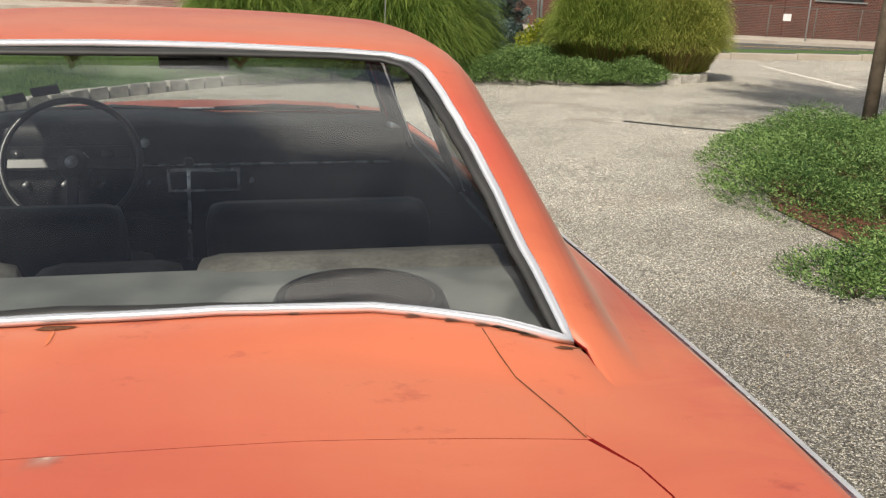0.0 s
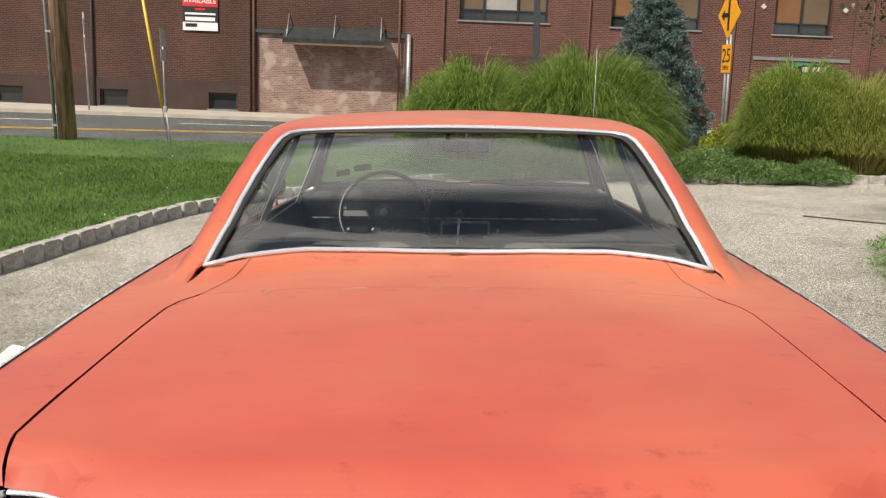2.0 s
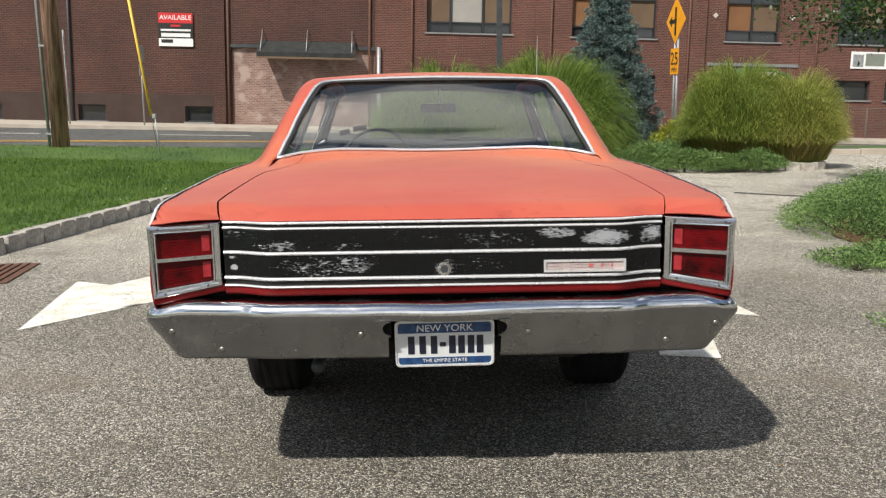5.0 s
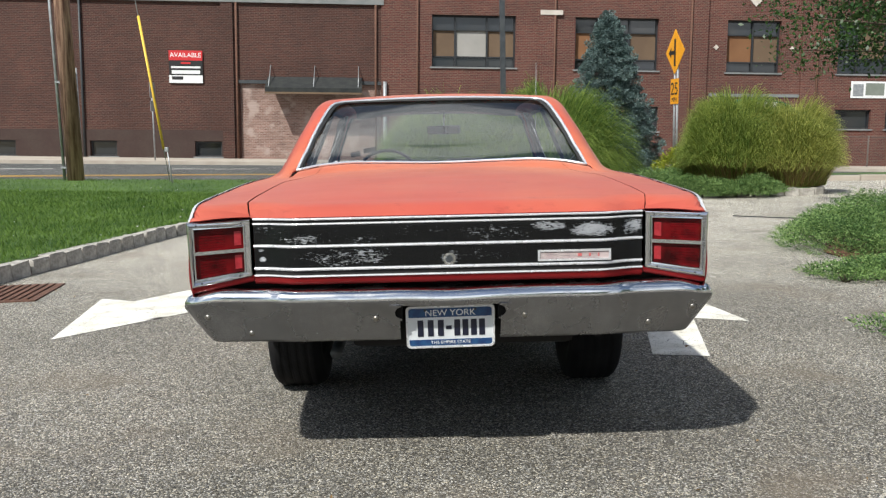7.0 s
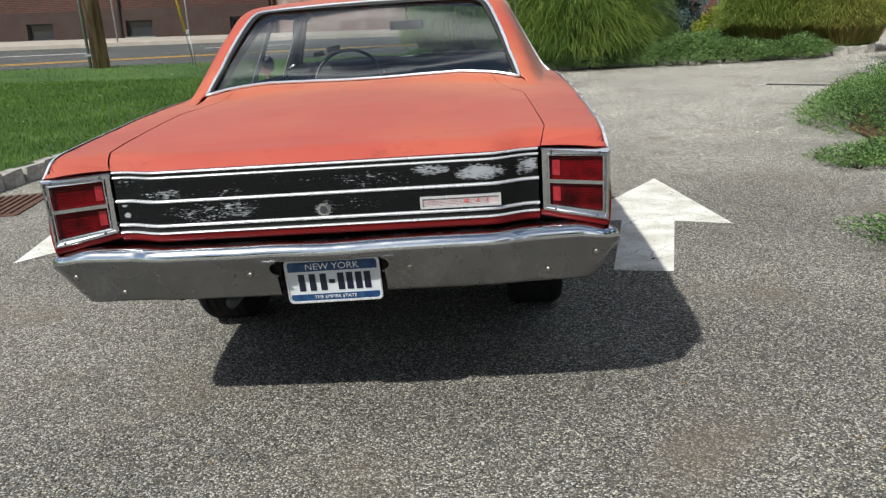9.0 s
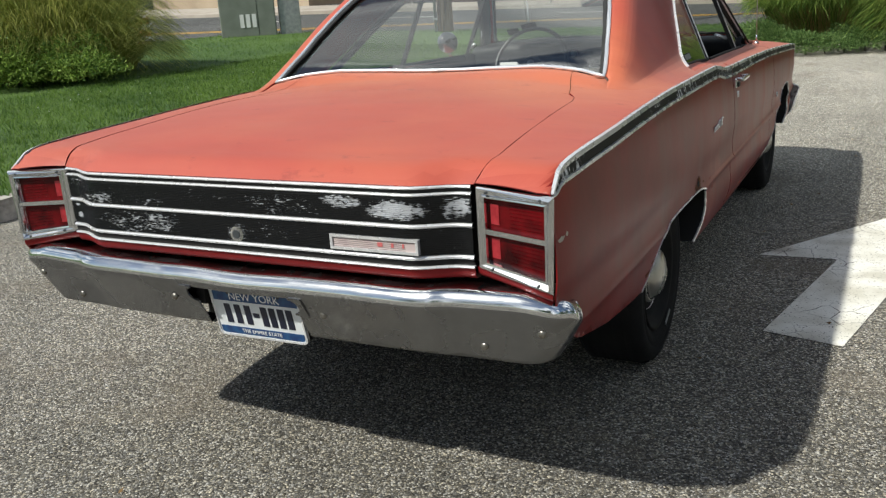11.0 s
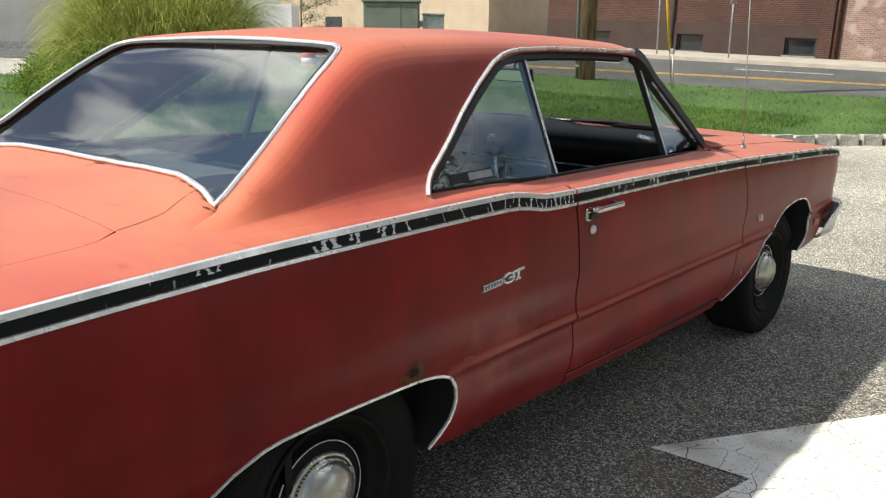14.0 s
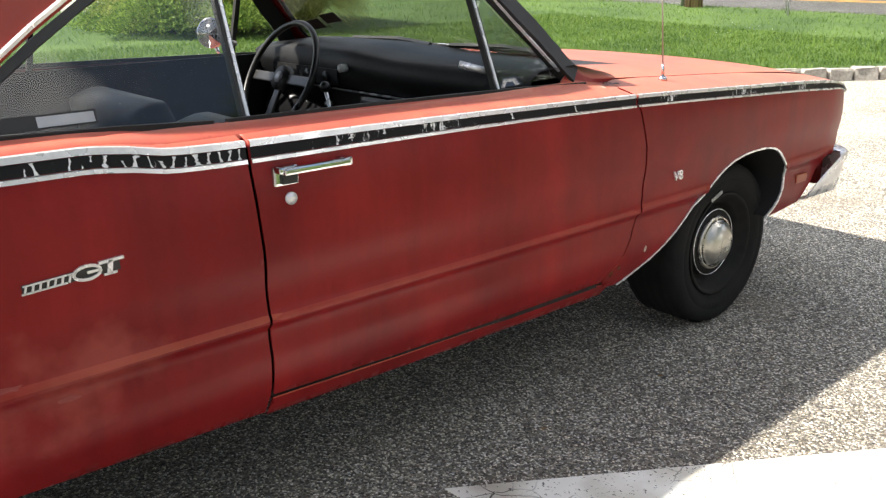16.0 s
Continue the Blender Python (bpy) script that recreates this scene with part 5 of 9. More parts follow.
flat("planting_soil", [(0.6, 13.95), (2.0, 14.33), (3.5, 14.25), (4.5, 13.85), (5.7, 13.68), (6.8, 13.68), (7.4, 13.9), (7.5, 15.0), (6, 16.5), (0, 16.5), (-1.2, 13.4)], SOIL, "dark soil of planting bed", "soil", z=0.16)


def spruce(x, y, z, h, r):
    """Whorls of drooping boughs, each ending in a few dense clumps of needles."""
    root = tagged(empty("blue_spruce", pose(x, y, z)), "dense conical blue spruce tree with exposed top leader", "tree")
    q = np.random.default_rng(5)
    bm = bmesh.new()
    cyl(bm, (0, 0, -0.1), (0, 0, h * 0.98), 0.09, 0.010, 8)
    P, N = [], []
    for i in range(330):
        t = (i + q.uniform(0, 1)) / 330
        t = t ** 1.15
        a = i * 2.39996 + q.normal(0, 0.25)
        zz = h * (0.04 + 0.93 * t)
        rad = r * (1 - t) ** 0.78 * q.uniform(0.78, 1.13) + 0.05
        tip = np.array([math.cos(a) * rad, math.sin(a) * rad, zz + 0.10 * rad])
        foot_ = np.array([0.0, 0.0, zz - 0.12 * rad])
        if i % 3 == 0:
            cyl(bm, foot_, foot_ + (tip - foot_) * 0.9, 0.014 * (1 - t) + 0.004, 0.003, 5)
        for c in range(5):
            k = 0.48 + 0.13 * c
            size = (0.075 + 0.055 * (1 - t)) * (1.15 - 0.12 * c)
            m = int(60 + 70 * (1 - t))
            d = q.normal(0, 1, (m, 3))
            d /= np.linalg.norm(d, axis=1)[:, None]
            ctr = foot_ + (tip - foot_) * k + q.normal(0, 0.05 + 0.03 * (1 - t), 3)
            P.append(ctr + d * size * q.uniform(0.55, 1.0, (m, 1)) * np.array([1, 1, 0.8]))
            N.append(d + np.array([math.cos(a), math.sin(a), 0.5]) * 0.7)
    part("trunk", bm, BARK, root, smooth=True)
    leaves("crown", np.concatenate(P), 0.046, SPRUCE, root, aspect=0.36, normals=np.concatenate(N))
    return root


spruce(4.08, 17.0, 0.25, 3.75, 1.26)


def broadtree(x, y, z, h, r, crown_z, n, seed, label, low=-0.15, limbs=26, leaf=0.085):
    root = tagged(empty("street_tree", pose(x, y, z)), label, "tree")
    q = np.random.default_rng(seed)
    bm = bmesh.new()
    cyl(bm, (0, 0, -0.1), (0.08, 0.05, crown_z * 0.8), 0.075, 0.055, 10)
    cyl(bm, (0.08, 0.05, crown_z * 0.78), (0.0, 0.1, h * 0.9), 0.055, 0.012, 8)
    tips = []
    for i in range(limbs):
        a, e = q.uniform(0, 6.28), q.uniform(low, 0.7)
        z0 = q.uniform(crown_z * 0.75, h * 0.8)
        L = r * q.uniform(0.55, 1.0) * (1 - 0.4 * (z0 - crown_z) / (h - crown_z))
        b = Vector((math.cos(a) * L, math.sin(a) * L, z0 + e * L))
        cyl(bm, (0.04, 0.06, z0), b, 0.022, 0.006, 5)
        tips += [Vector((0.04, 0.06, z0)).lerp(b, t) for t in (0.4, 0.55, 0.7, 0.85, 1.0)]
    part("trunk", bm, BARK, root, smooth=True)
    T = np.array([tuple(t) for t in tips])
    idx = q.integers(0, len(T), n)
    P = T[idx] + q.normal(0, 0.16, (n, 3))
    leaves("crown", P, leaf, TREELEAF, root, aspect=0.55)
    return root


broadtree(6.3, 7.9, 0, 7.2, 2.5, 2.7, 42000, 21, "leafy tree with thin trunk standing among spreading juniper", -0.12, 80, 0.066)

# ---- dry leaves and twigs on the asphalt ----
ql = np.random.default_rng(31)
n = 170
P = np.stack([ql.uniform(-3.2, 3.4, n), ql.uniform(-2.6, 6.5, n), np.full(n, 0.008)], 1)
P = P[~((np.abs(P[:, 0]) < 0.9) & (P[:, 1] > -0.1) & (P[:, 1] < 4.9))]
P = P[[kerb_dist(float(a), float(b)) > 0.12 or a > -1.0 for a, b, c in P]]
leaves("leaf_litter", P, 0.022, STRAW, None, aspect=0.4, normals=np.stack([3 * np.cos(P[:, 0] * 91), 3 * np.sin(P[:, 0] * 91), np.full(len(P), 0.3)], 1))
tagged(bpy.data.objects["leaf_litter"], "scattered dry brown leaf bits on asphalt", "leaf litter", kind="stuff")

# trees across the lot, which the car's glass and paint mirror; the last two are added unseen
for x, y, h, k in ((19.0, -16.0, 9.5, 40), (18.5, -8.0, 11.0, 41), (19.5, 0.0, 9.0, 42), (18.0, 7.0, 11.0, 43), (5.0, -20.0, 9.0, 44), (-7.0, -21.0, 10.0, 45)):
    broadtree(x, y, 0, h, 4.4, 2.2, 13000, k, "broad leafy green tree at edge of lot", -0.2, 52, 0.36)


# ---- street furniture ----
pole = tagged(empty("utility_pole", pose(-8.05, 17.0, 0.45)), "weathered wooden utility pole with steel conduit on lawn", "utility pole")
cylpart("pole", (0, 0, -0.3), (-0.12, 0, 11), 0.185, POLEWOOD, pole, 0.14, 20)
cylpart("conduit", (-0.235, -0.04, -0.2), (-0.34, -0.04, 7.5), 0.035, GALV, pole, seg=10)
for zz in (0.3, 2.2, 4.4):
    boxpart("strap", (-0.29, -0.1, -0.09, 0.06, zz, zz + 0.04), GALV, pole)
guy = tagged(empty("guy_wire", pose(-5.85, 16.6, 0.42)), "steel guy wire with yellow plastic guard anchored in lawn", "guy wire")
cylpart("wire", (0.05, -0.05, 0), (-1.55, 0.4, 11), 0.008, GALV, guy, seg=6)
cylpart("guard", Vector((0.05, -0.05, 0)).lerp(Vector((-1.55, 0.4, 11)), 0.065), Vector((0.05, -0.05, 0)).lerp(Vector((-1.55, 0.4, 11)), 0.33), 0.028, GUARDYELLOW, guy, seg=8, label="yellow plastic guard")
cylpart("anchor_rod", (0.12, -0.1, -0.1), (0.02, -0.03, 0.72), 0.014, GALV, guy, seg=6)
boxpart("anchor_eye", (-0.03, 0.05, -0.06, 0.0, 0.66, 0.76), GALV, guy, bevel=0.01)

lampost = tagged(empty("lamp_post", pose(1.87, 19.0, 0.1)), "tall dark square steel lamp post by street", "lamp post")
boxpart("base_plate", (-0.2, 0.2, -0.2, 0.2, -0.1, 0.08), CONCRETE, lampost, bevel=0.02)
boxpart("post", (-0.065, 0.065, -0.065, 0.065, 0.08, 8.5), DARKSTEEL, lampost, bevel=0.01)
boxpart("lamp_head", (-0.2, 0.2, -0.75, 0.1, 8.5, 8.7), DARKSTEEL, lampost, bevel=0.03)

ws = tagged(empty("warning_sign", pose(5.95, 18.3, 0.15, 0, 1.0, -82)), "yellow diamond side-road warning sign with 25 MPH plate", "road sign")
cylpart("post", (-0.06, 0.03, -0.2), (-0.06, 0.03, 2.95), 0.028, GALV, ws, seg=8)
cylpart("post", (0.10, 0.03, -0.2), (0.10, 0.03, 2.7), 0.028, GALV, ws, seg=8)
bm = bmesh.new()
box(bm, -0.38, 0.38, -0.004, 0.004, -0.38, 0.38, 0.0, Matrix.Translation((0, 0, 3.06)) @ pose(0, 0, 0, 0, 45, 0))
diamond = part("diamond_plate", bm, SIGNYELLOW, ws, "yellow diamond plate")
bm = bmesh.new()
box(bm, -0.045, 0.045, -0.010, -0.006, 2.72, 3.36)
box(bm, -0.22, 0.05, -0.0105, -0.0062, 3.0, 3.09)
v = [bm.verts.new(p) for p in ((-0.36, -0.0095, 3.045), (-0.2, -0.0095, 2.92), (-0.2, -0.0095, 3.17))]
bm.faces.new(v)
part("arrow_symbol", bm, SIGNBLACK, diamond)
bm = bmesh.new()
box(bm, -0.225, 0.225, -0.004, 0.004, 1.82, 2.42, 0.0)
plate25 = part("speed_plate", bm, SIGNYELLOW, ws, "yellow advisory speed plate")
text("number", "25", 0.42, Matrix.Translation((0, -0.007, 2.17)) @ pose(0, 0, 0, 90, 0, 0), SIGNBLACK, plate25)
text("unit", "MPH", 0.14, Matrix.Translation((0, -0.007, 1.92)) @ pose(0, 0, 0, 90, 0, 0), SIGNBLACK, plate25)


def smallsign(x, y, z, h, rot, w, plates, label):
    s = tagged(empty("street_sign", pose(x, y, z, 0, 1.0, rot)), label, "road sign")
    cylpart("post", (0, 0.02, -0.2), (0, 0.02, h), 0.03, GALV, s, seg=8)
    for z0, z1, m in plates:
        boxpart("sign_plate", (-w, w, -0.006, 0.006, z0, z1), m, s, bevel=0.0)
    return s


FAC = pose(0, 36.0, 0.39, 0, 0, 3.45) @ pose(0, 0, 0, 0, 1.6, 0)


def fac(s, d, z):
    """A place on the facade: metres along it, out of it towards the street, and up."""
    return FAC @ Vector((s, -d, z))


def facpart(name, dims, material, parent, label="", bevel=0.0):
    return boxpart(name, dims, material, parent, label, bevel)


p = fac(-13.35, 4.6, 0.0)
smallsign(p.x - 0.22, p.y, p.z, 3.5, -68, 0.18, [(2.75, 3.3, SIGNWHITE), (2.1, 2.65, SIGNWHITE)], "small white street signs on thin steel post")
p = fac(-10.8, 4.6, 0.0)
smallsign(p.x, p.y, p.z, 3.0, 80, 0.2, [(2.4, 3.0, GALV), (1.9, 2.3, GALV)], "thin grey steel post with edge-on signs")
p = fac(21.8, 4.4, 0.0)
smallsign(p.x, p.y, p.z, 3.0, 10, 0.16, [(2.3, 2.9, SIGNWHITE)], "narrow white street sign on steel post")

# ---- the brick building ----
left = tagged(empty("brown_brick_building", FAC), "long brown brick building with flat roof along street", "building")


def wall_with_holes(name, s0, s1, z0, z1, holes, thick, material, parent, y0=0.0, label=""):
    """A wall slab in the facade's plane, cut by openings (s0, s1, z0, z1)."""
    ss = sorted({s0, s1, *[h[0] for h in holes], *[h[1] for h in holes]})
    zs = sorted({z0, z1, *[h[2] for h in holes], *[h[3] for h in holes]})
    idx, V, F = {}, [], []

    def vid(s, y, z):
        k = (round(s, 4), round(y, 4), round(z, 4))
        if k not in idx:
            idx[k] = len(V)
            V.append(k)
        return idx[k]

    def solid(i, j):
        if i < 0 or j < 0 or i >= len(ss) - 1 or j >= len(zs) - 1:
            return False
        cs, cz = (ss[i] + ss[i + 1]) / 2, (zs[j] + zs[j + 1]) / 2
        return not any(h[0] < cs < h[1] and h[2] < cz < h[3] for h in holes)
    a, b = y0, y0 + thick
    for i in range(len(ss) - 1):
        for j in range(len(zs) - 1):
            if not solid(i, j):
                continue
            x0, x1, w0, w1 = ss[i], ss[i + 1], zs[j], zs[j + 1]
            F.append((vid(x0, a, w0), vid(x1, a, w0), vid(x1, a, w1), vid(x0, a, w1)))
            F.append((vid(x0, b, w1), vid(x1, b, w1), vid(x1, b, w0), vid(x0, b, w0)))
            if not solid(i - 1, j):
                F.append((vid(x0, a, w0), vid(x0, a, w1), vid(x0, b, w1), vid(x0, b, w0)))
            if not solid(i + 1, j):
                F.append((vid(x1, a, w1), vid(x1, a, w0), vid(x1, b, w0), vid(x1, b, w1)))
            if not solid(i, j - 1):
                F.append((vid(x0, a, w0), vid(x0, b, w0), vid(x1, b, w0), vid(x1, a, w0)))
            if not solid(i, j + 1):
                F.append((vid(x0, a, w1), vid(x1, a, w1), vid(x1, b, w1), vid(x0, b, w1)))
    return meshob(name, V, F, material, parent, label)


def window(parent, s0, s1, z0, z1, cols, rows, fills, depth=0.14, y0=0.0, sill=True):
    """A framed window set back in its opening; fills give each pane's material."""
    w = empty("window", parent=parent)
    w["label"] = "dark framed factory window"
    f = 0.07
    y = y0 + depth
    for nm, d in (("frame", (s0, s1, y, y + 0.07, z1 - f, z1)), ("frame", (s0, s1, y, y + 0.07, z0, z0 + f)), ("frame", (s0, s0 + f, y, y + 0.07, z0 + f, z1 - f)), ("frame", (s1 - f, s1, y, y + 0.07, z0 + f, z1 - f))):
        boxpart(nm, d, WINFRAME, w)
    for c in range(1, len(cols) - 1):
        x = s0 + (s1 - s0) * cols[c]
        boxpart("mullion", (x - 0.04, x + 0.04, y - 0.01, y + 0.06, z0 + f, z1 - f), WINFRAME, w)
    for r in range(1, len(rows) - 1):
        zz = z0 + (z1 - z0) * rows[r]
        boxpart("transom", (s0 + f, s1 - f, y - 0.006, y + 0.055, zz - 0.03, zz + 0.03), WINFRAME, w)
    for c in range(len(cols) - 1):
        for r in range(len(rows) - 1):
            x0, x1 = s0 + (s1 - s0) * cols[c], s0 + (s1 - s0) * cols[c + 1]
            a, b = z0 + (z1 - z0) * rows[r], z0 + (z1 - z0) * rows[r + 1]
            boxpart("pane", (x0, x1, y + 0.075, y + 0.09, a, b), fills[r][c], w)
    if sill:
        boxpart("sill", (s0 - 0.08, s1 + 0.08, y0 - 0.06, y0 + depth, z0 - 0.07, z0 - 0.003), COPING, w)
    return w


BAYS = [(-14.67, -13.55, 0.13, 0.79), (-10.22, -9.07, 0.13, 0.78), (-18.9, -17.8, 0.13, 0.79)]
wall_with_holes("wall", -21.0, -2.1, -1.5, 7.15, BAYS + [(-8.23, -1.9, -1.5, 3.31)], 0.4, BRICKBROWN, left)
wall_with_holes("loading_bay_infill", -8.23, -2.12, -1.5, 3.31, [], 0.3, BRICKPALE, left, 0.10, "flaking pale painted brick infill")
for b in BAYS:
    window(left, *b, (0, 1), (0, 1), [[WINGLASS]], 0.12)
# rendered plinth band, broken at the cellar windows
for a, b in ((-21.0, -18.9), (-17.8, -14.67), (-13.55, -10.22), (-9.07, -8.55)):
    facpart("plinth_band", (a + 0.01, b - 0.01, -0.03, -0.003, 0.0, 0.8), BANDBROWN, left)
facpart("plinth_band", (-21.0, -8.55, -0.032, -0.003, 0.802, 1.27), BANDBROWN, left)
facpart("coping", (-21.1, -2.0, -0.12, 0.5, 6.74, 7.4), COPING, left, "grey metal coping")
for s in (-14.9, -8.35, -2.35):
    cylpart("downpipe", (s, -0.07, -0.2), (s, -0.07, 7.2), 0.05, IRON if s > -10 else DARKSTEEL, left, seg=8)
facpart("pier", (-9.0, -8.5, -0.09, -0.002, -0.5, 7.15), BRICKBROWN, left)
facpart("bay_lintel", (-8.4, -1.9, -0.05, -0.003, 3.31, 3.46), DARKSTEEL, left)
aw = empty("awning", parent=left)
aw["label"] = "small dark shingled awning on steel rods"
V = [(-7.04, -0.02, 3.62), (-2.95, -0.02, 3.62), (-2.95, -1.15, 3.08), (-7.04, -1.15, 3.08), (-7.04, -0.02, 3.50), (-2.95, -0.02, 3.50), (-2.95, -1.15, 2.88), (-7.04, -1.15, 2.88)]
meshob("awning_roof", V, [(0, 3, 2, 1), (4, 5, 6, 7), (3, 7, 6, 2), (0, 4, 7, 3), (1, 2, 6, 5)], SHINGLE, aw)
facpart("fascia", (-7.04, -2.95, -1.17, -1.13, 2.82, 2.90), BOARDTAN, aw)
for s in (-6.9, -5.0, -3.1):
    cylpart("rod", (s, -1.05, 3.13), (s, -0.02, 4.1), 0.02, GALV, aw, seg=6)
cylpart("steel_column", (-1.95, -0.16, -0.4), (-1.95, -0.16, 3.45), 0.09, GALV, left, seg=10)

sg = tagged(empty("notice_board", FAC @ Matrix.Translation((-10.52, -0.05, 3.98))), "red, black and white letting board on brown brick wall", "sign")
boxpart("board", (-0.71, 0.71, -0.02, 0.02, -0.69, 0.69), SIGNBLACK, sg)
boxpart("red_band", (-0.71, 0.71, -0.026, -0.021, 0.27, 0.69), SIGNRED, sg, "red band")
boxpart("white_band", (-0.71, 0.71, -0.026, -0.021, -0.69, -0.36), SIGNWHITE, sg, "white band")
text("word", "AVAILABLE", 0.27, Matrix.Translation((0, -0.03, 0.49)) @ pose(0, 0, 0, 90, 0, 0), WHITEINK, sg)
for w0, w1, z0, z1, m in ((-0.62, 0.62, -0.06, 0.02, SIGNWHITE), (-0.6, 0.6, -0.30, -0.15, SIGNWHITE), (-0.2, 0.2, 0.12, 0.2, SIGNRED), (-0.6, -0.12, -0.55, -0.41, SIGNBLACK)):
    boxpart("printed_bar", (w0, w1, -0.031, -0.027, z0, z1), m, sg)

right = tagged(empty("red_brick_building", FAC), "two-storey red brick factory building with dark windows", "building")
W2 = [(0.11, 3.83, 4.14, 6.39), (6.5, 10.3, 4.10, 6.39), (13.47, 15.98, 4.07, 6.39), (18.7, 22.3, 4.07, 6.39), (25.2, 28.8, 4.07, 6.39), (32, 35.6, 4.07, 6.39)]
W1 = [(18.72, 20.45, 1.58, 2.45), (21.15, 22.94, 1.58, 2.45), (25.3, 28.0, 1.58, 2.45), (9.3, 10.4, 1.4, 2.5), (13.1, 16.3, -0.6, 1.9)]
wall_with_holes("wall", -2.1, 44, -2.5, 9.5, W2 + W1, 0.45, BRICKRED, right, -0.08)
T3, T2, R3 = (0, 0.28, 0.66, 1), (0, 0.5, 1), (0, 0.2, 0.72, 1)
G = WINGLASS
window(right, *W2[0], T3, R3, [[G, G, G], [BOARDTAN, BLIND, BOARDTAN], [G, G, G]], 0.2, -0.08)
window(right, *W2[1], T3, R3, [[G, G, G], [BOARDORANGE, G, BOARDTAN], [G, G, G]], 0.2, -0.08)
window(right, *W2[2], T2, R3, [[G, G], [BOARDORANGE, BOARDTAN], [G, G]], 0.2, -0.08)
for w in W2[3:]:
    window(right, *w, T3, (0, 0.3, 1), [[G, G, G], [G, BOARDTAN, G]], 0.2, -0.08)
for w in W1[:4]:
    window(right, *w, (0, 1), (0, 1), [[G]], 0.15, -0.08)
window(right, *W1[4], (0, 0.33, 0.66, 1), (0, 1), [[G, G, G]], 0.3, -0.08, False)
for s in (-0.9, 5.2, 12.2, 17.3, 24.0, 30.5, 37.0):
    facpart("pier", (s - 0.35, s + 0.35, -0.17, -0.083, -2.4, 9.4), BRICKRED, right)
for s in (-0.55, 5.55, 11.75, 17.7):
    cylpart("downpipe", (s + 0.02, -0.15, -1.5), (s + 0.02, -0.15, 9.0), 0.05, IRON, right, seg=8)
facpart("soldier_course", (0.0, 4.9, -0.10, -0.083, 2.35, 2.75), BRICKBROWN, right)
facpart("stone_band", (12.7, 17.0, -0.12, -0.083, 2.98, 3.12), COPING, right)
facpart("stone_plaque", (4.9, 5.9, -0.20, -0.172, 6.45, 6.65), STONE, right)
for s, z, r in ((16.5, 5.15, 0.085), (12.95, 5.17, 0.085), (14.72, 7.3, 0.22)):
    bm = bmesh.new()
    box(bm, -r, r, -0.03, 0.03, -r, r, 0.0, Matrix.Translation((s, -0.105, z)) @ pose(0, 0, 0, 0, 45, 0))
    part("diamond_stone", bm, STONE, right, "pale stone diamond")
facpart("parapet_coping", (-2.2, 44, -0.2, 0.5, 9.5, 9.7), COPING, right)
# roofs and backs that close both houses
facpart("roof_slab", (-21, -2.1, 0.4, 16, 7.0, 7.2), COPING, left)
facpart("roof_slab", (-2.1, 44, 0.37, 20, 9.2, 9.4), COPING, right)
facpart("side_wall", (-21, -20.6, 0.4, 16, -1.5, 7.0), BRICKBROWN, left)
facpart("back_wall", (-21, -2.1, 15.6, 16, -1.5, 7.0), BRICKBROWN, left)
facpart("back_wall", (-2.1, 44, 19.6, 20, -2.5, 9.2), BRICKRED, right)
facpart("party_wall", (-2.1, -1.7, 0.37, 19.6, -1.5, 9.2), BRICKRED, right)

ga = tagged(empty("entrance_awning", FAC @ Matrix.Translation((14.7, -0.1, 2.0))), "green canvas arched awning over entrance", "awning")
V, F = [], []
for i in range(13):
    a = math.pi * i / 12
    x, z = -1.65 * math.cos(a), 0.95 * math.sin(a)
    V += [(x, 0, z), (x * 0.98, -1.5, z * 0.9 - 0.06)]
for i in range(12):
    F.append((2 * i, 2 * i + 1, 2 * i + 3, 2 * i + 2))
o = meshob("canopy", V, F, GREENAWN, ga, smooth=True)
so = o.modifiers.new("thickness", "SOLIDIFY")
so.thickness = 0.03
boxpart("name_panel", (-0.5, 0.5, -1.53, -1.5, 0.48, 0.68), SIGNWHITE, ga)
po = tagged(empty("wall_poster", FAC @ Matrix.Translation((20.75, -0.1, 3.37))), "white printed banner with grey pictures on brick wall", "poster")
boxpart("banner", (-1.35, 1.35, -0.02, 0.0, -0.38, 0.38), SIGNWHITE, po)
boxpart("picture", (-1.25, -0.75, -0.026, -0.021, -0.3, 0.25), GALV, po)
boxpart("picture", (-0.65, 0.25, -0.026, -0.021, -0.25, 0.3), GREYBOX, po)
boxpart("picture", (0.7, 1.0, -0.026, -0.021, -0.2, 0.25), DARKSTEEL, po)
fe = tagged(empty("chain_link_fence", FAC @ Matrix.Translation((17.3, -1.3, -0.3))), "dark grey chain-link fence before red brick wall", "fence")
for i in range(10):
    cylpart("post", (i * 2.4, 0, -0.6), (i * 2.4, 0, 1.55), 0.03, FENCEWIRE, fe, seg=6)
cylpart("rail", (0, 0, 1.5), (21.6, 0, 1.5), 0.02, FENCEWIRE, fe, seg=6)
bm = bmesh.new()
for i in range(150):
    x = i * 0.144
    for sgn in (-1, 1):
        xe = x + sgn * 1.9
        if 0 <= xe <= 21.6:
            cyl(bm, (x, 0, -0.4), (xe, 0, 1.5), 0.0028, seg=3)
part("wire_mesh", bm, FENCEWIRE, fe)
o = boxpart("notice", (5.5, 5.9, -0.03, -0.01, 0.9, 1.2), SIGNWHITE, fe)

# ---- beyond the lawn, to the left ----
ornamental(-11.0, 8.3, 0.42, 2.2, 2.2, 9000, PLUMEDRY, 31, "wide pale ornamental grass at edge of lawn", 0.05, 0.1)
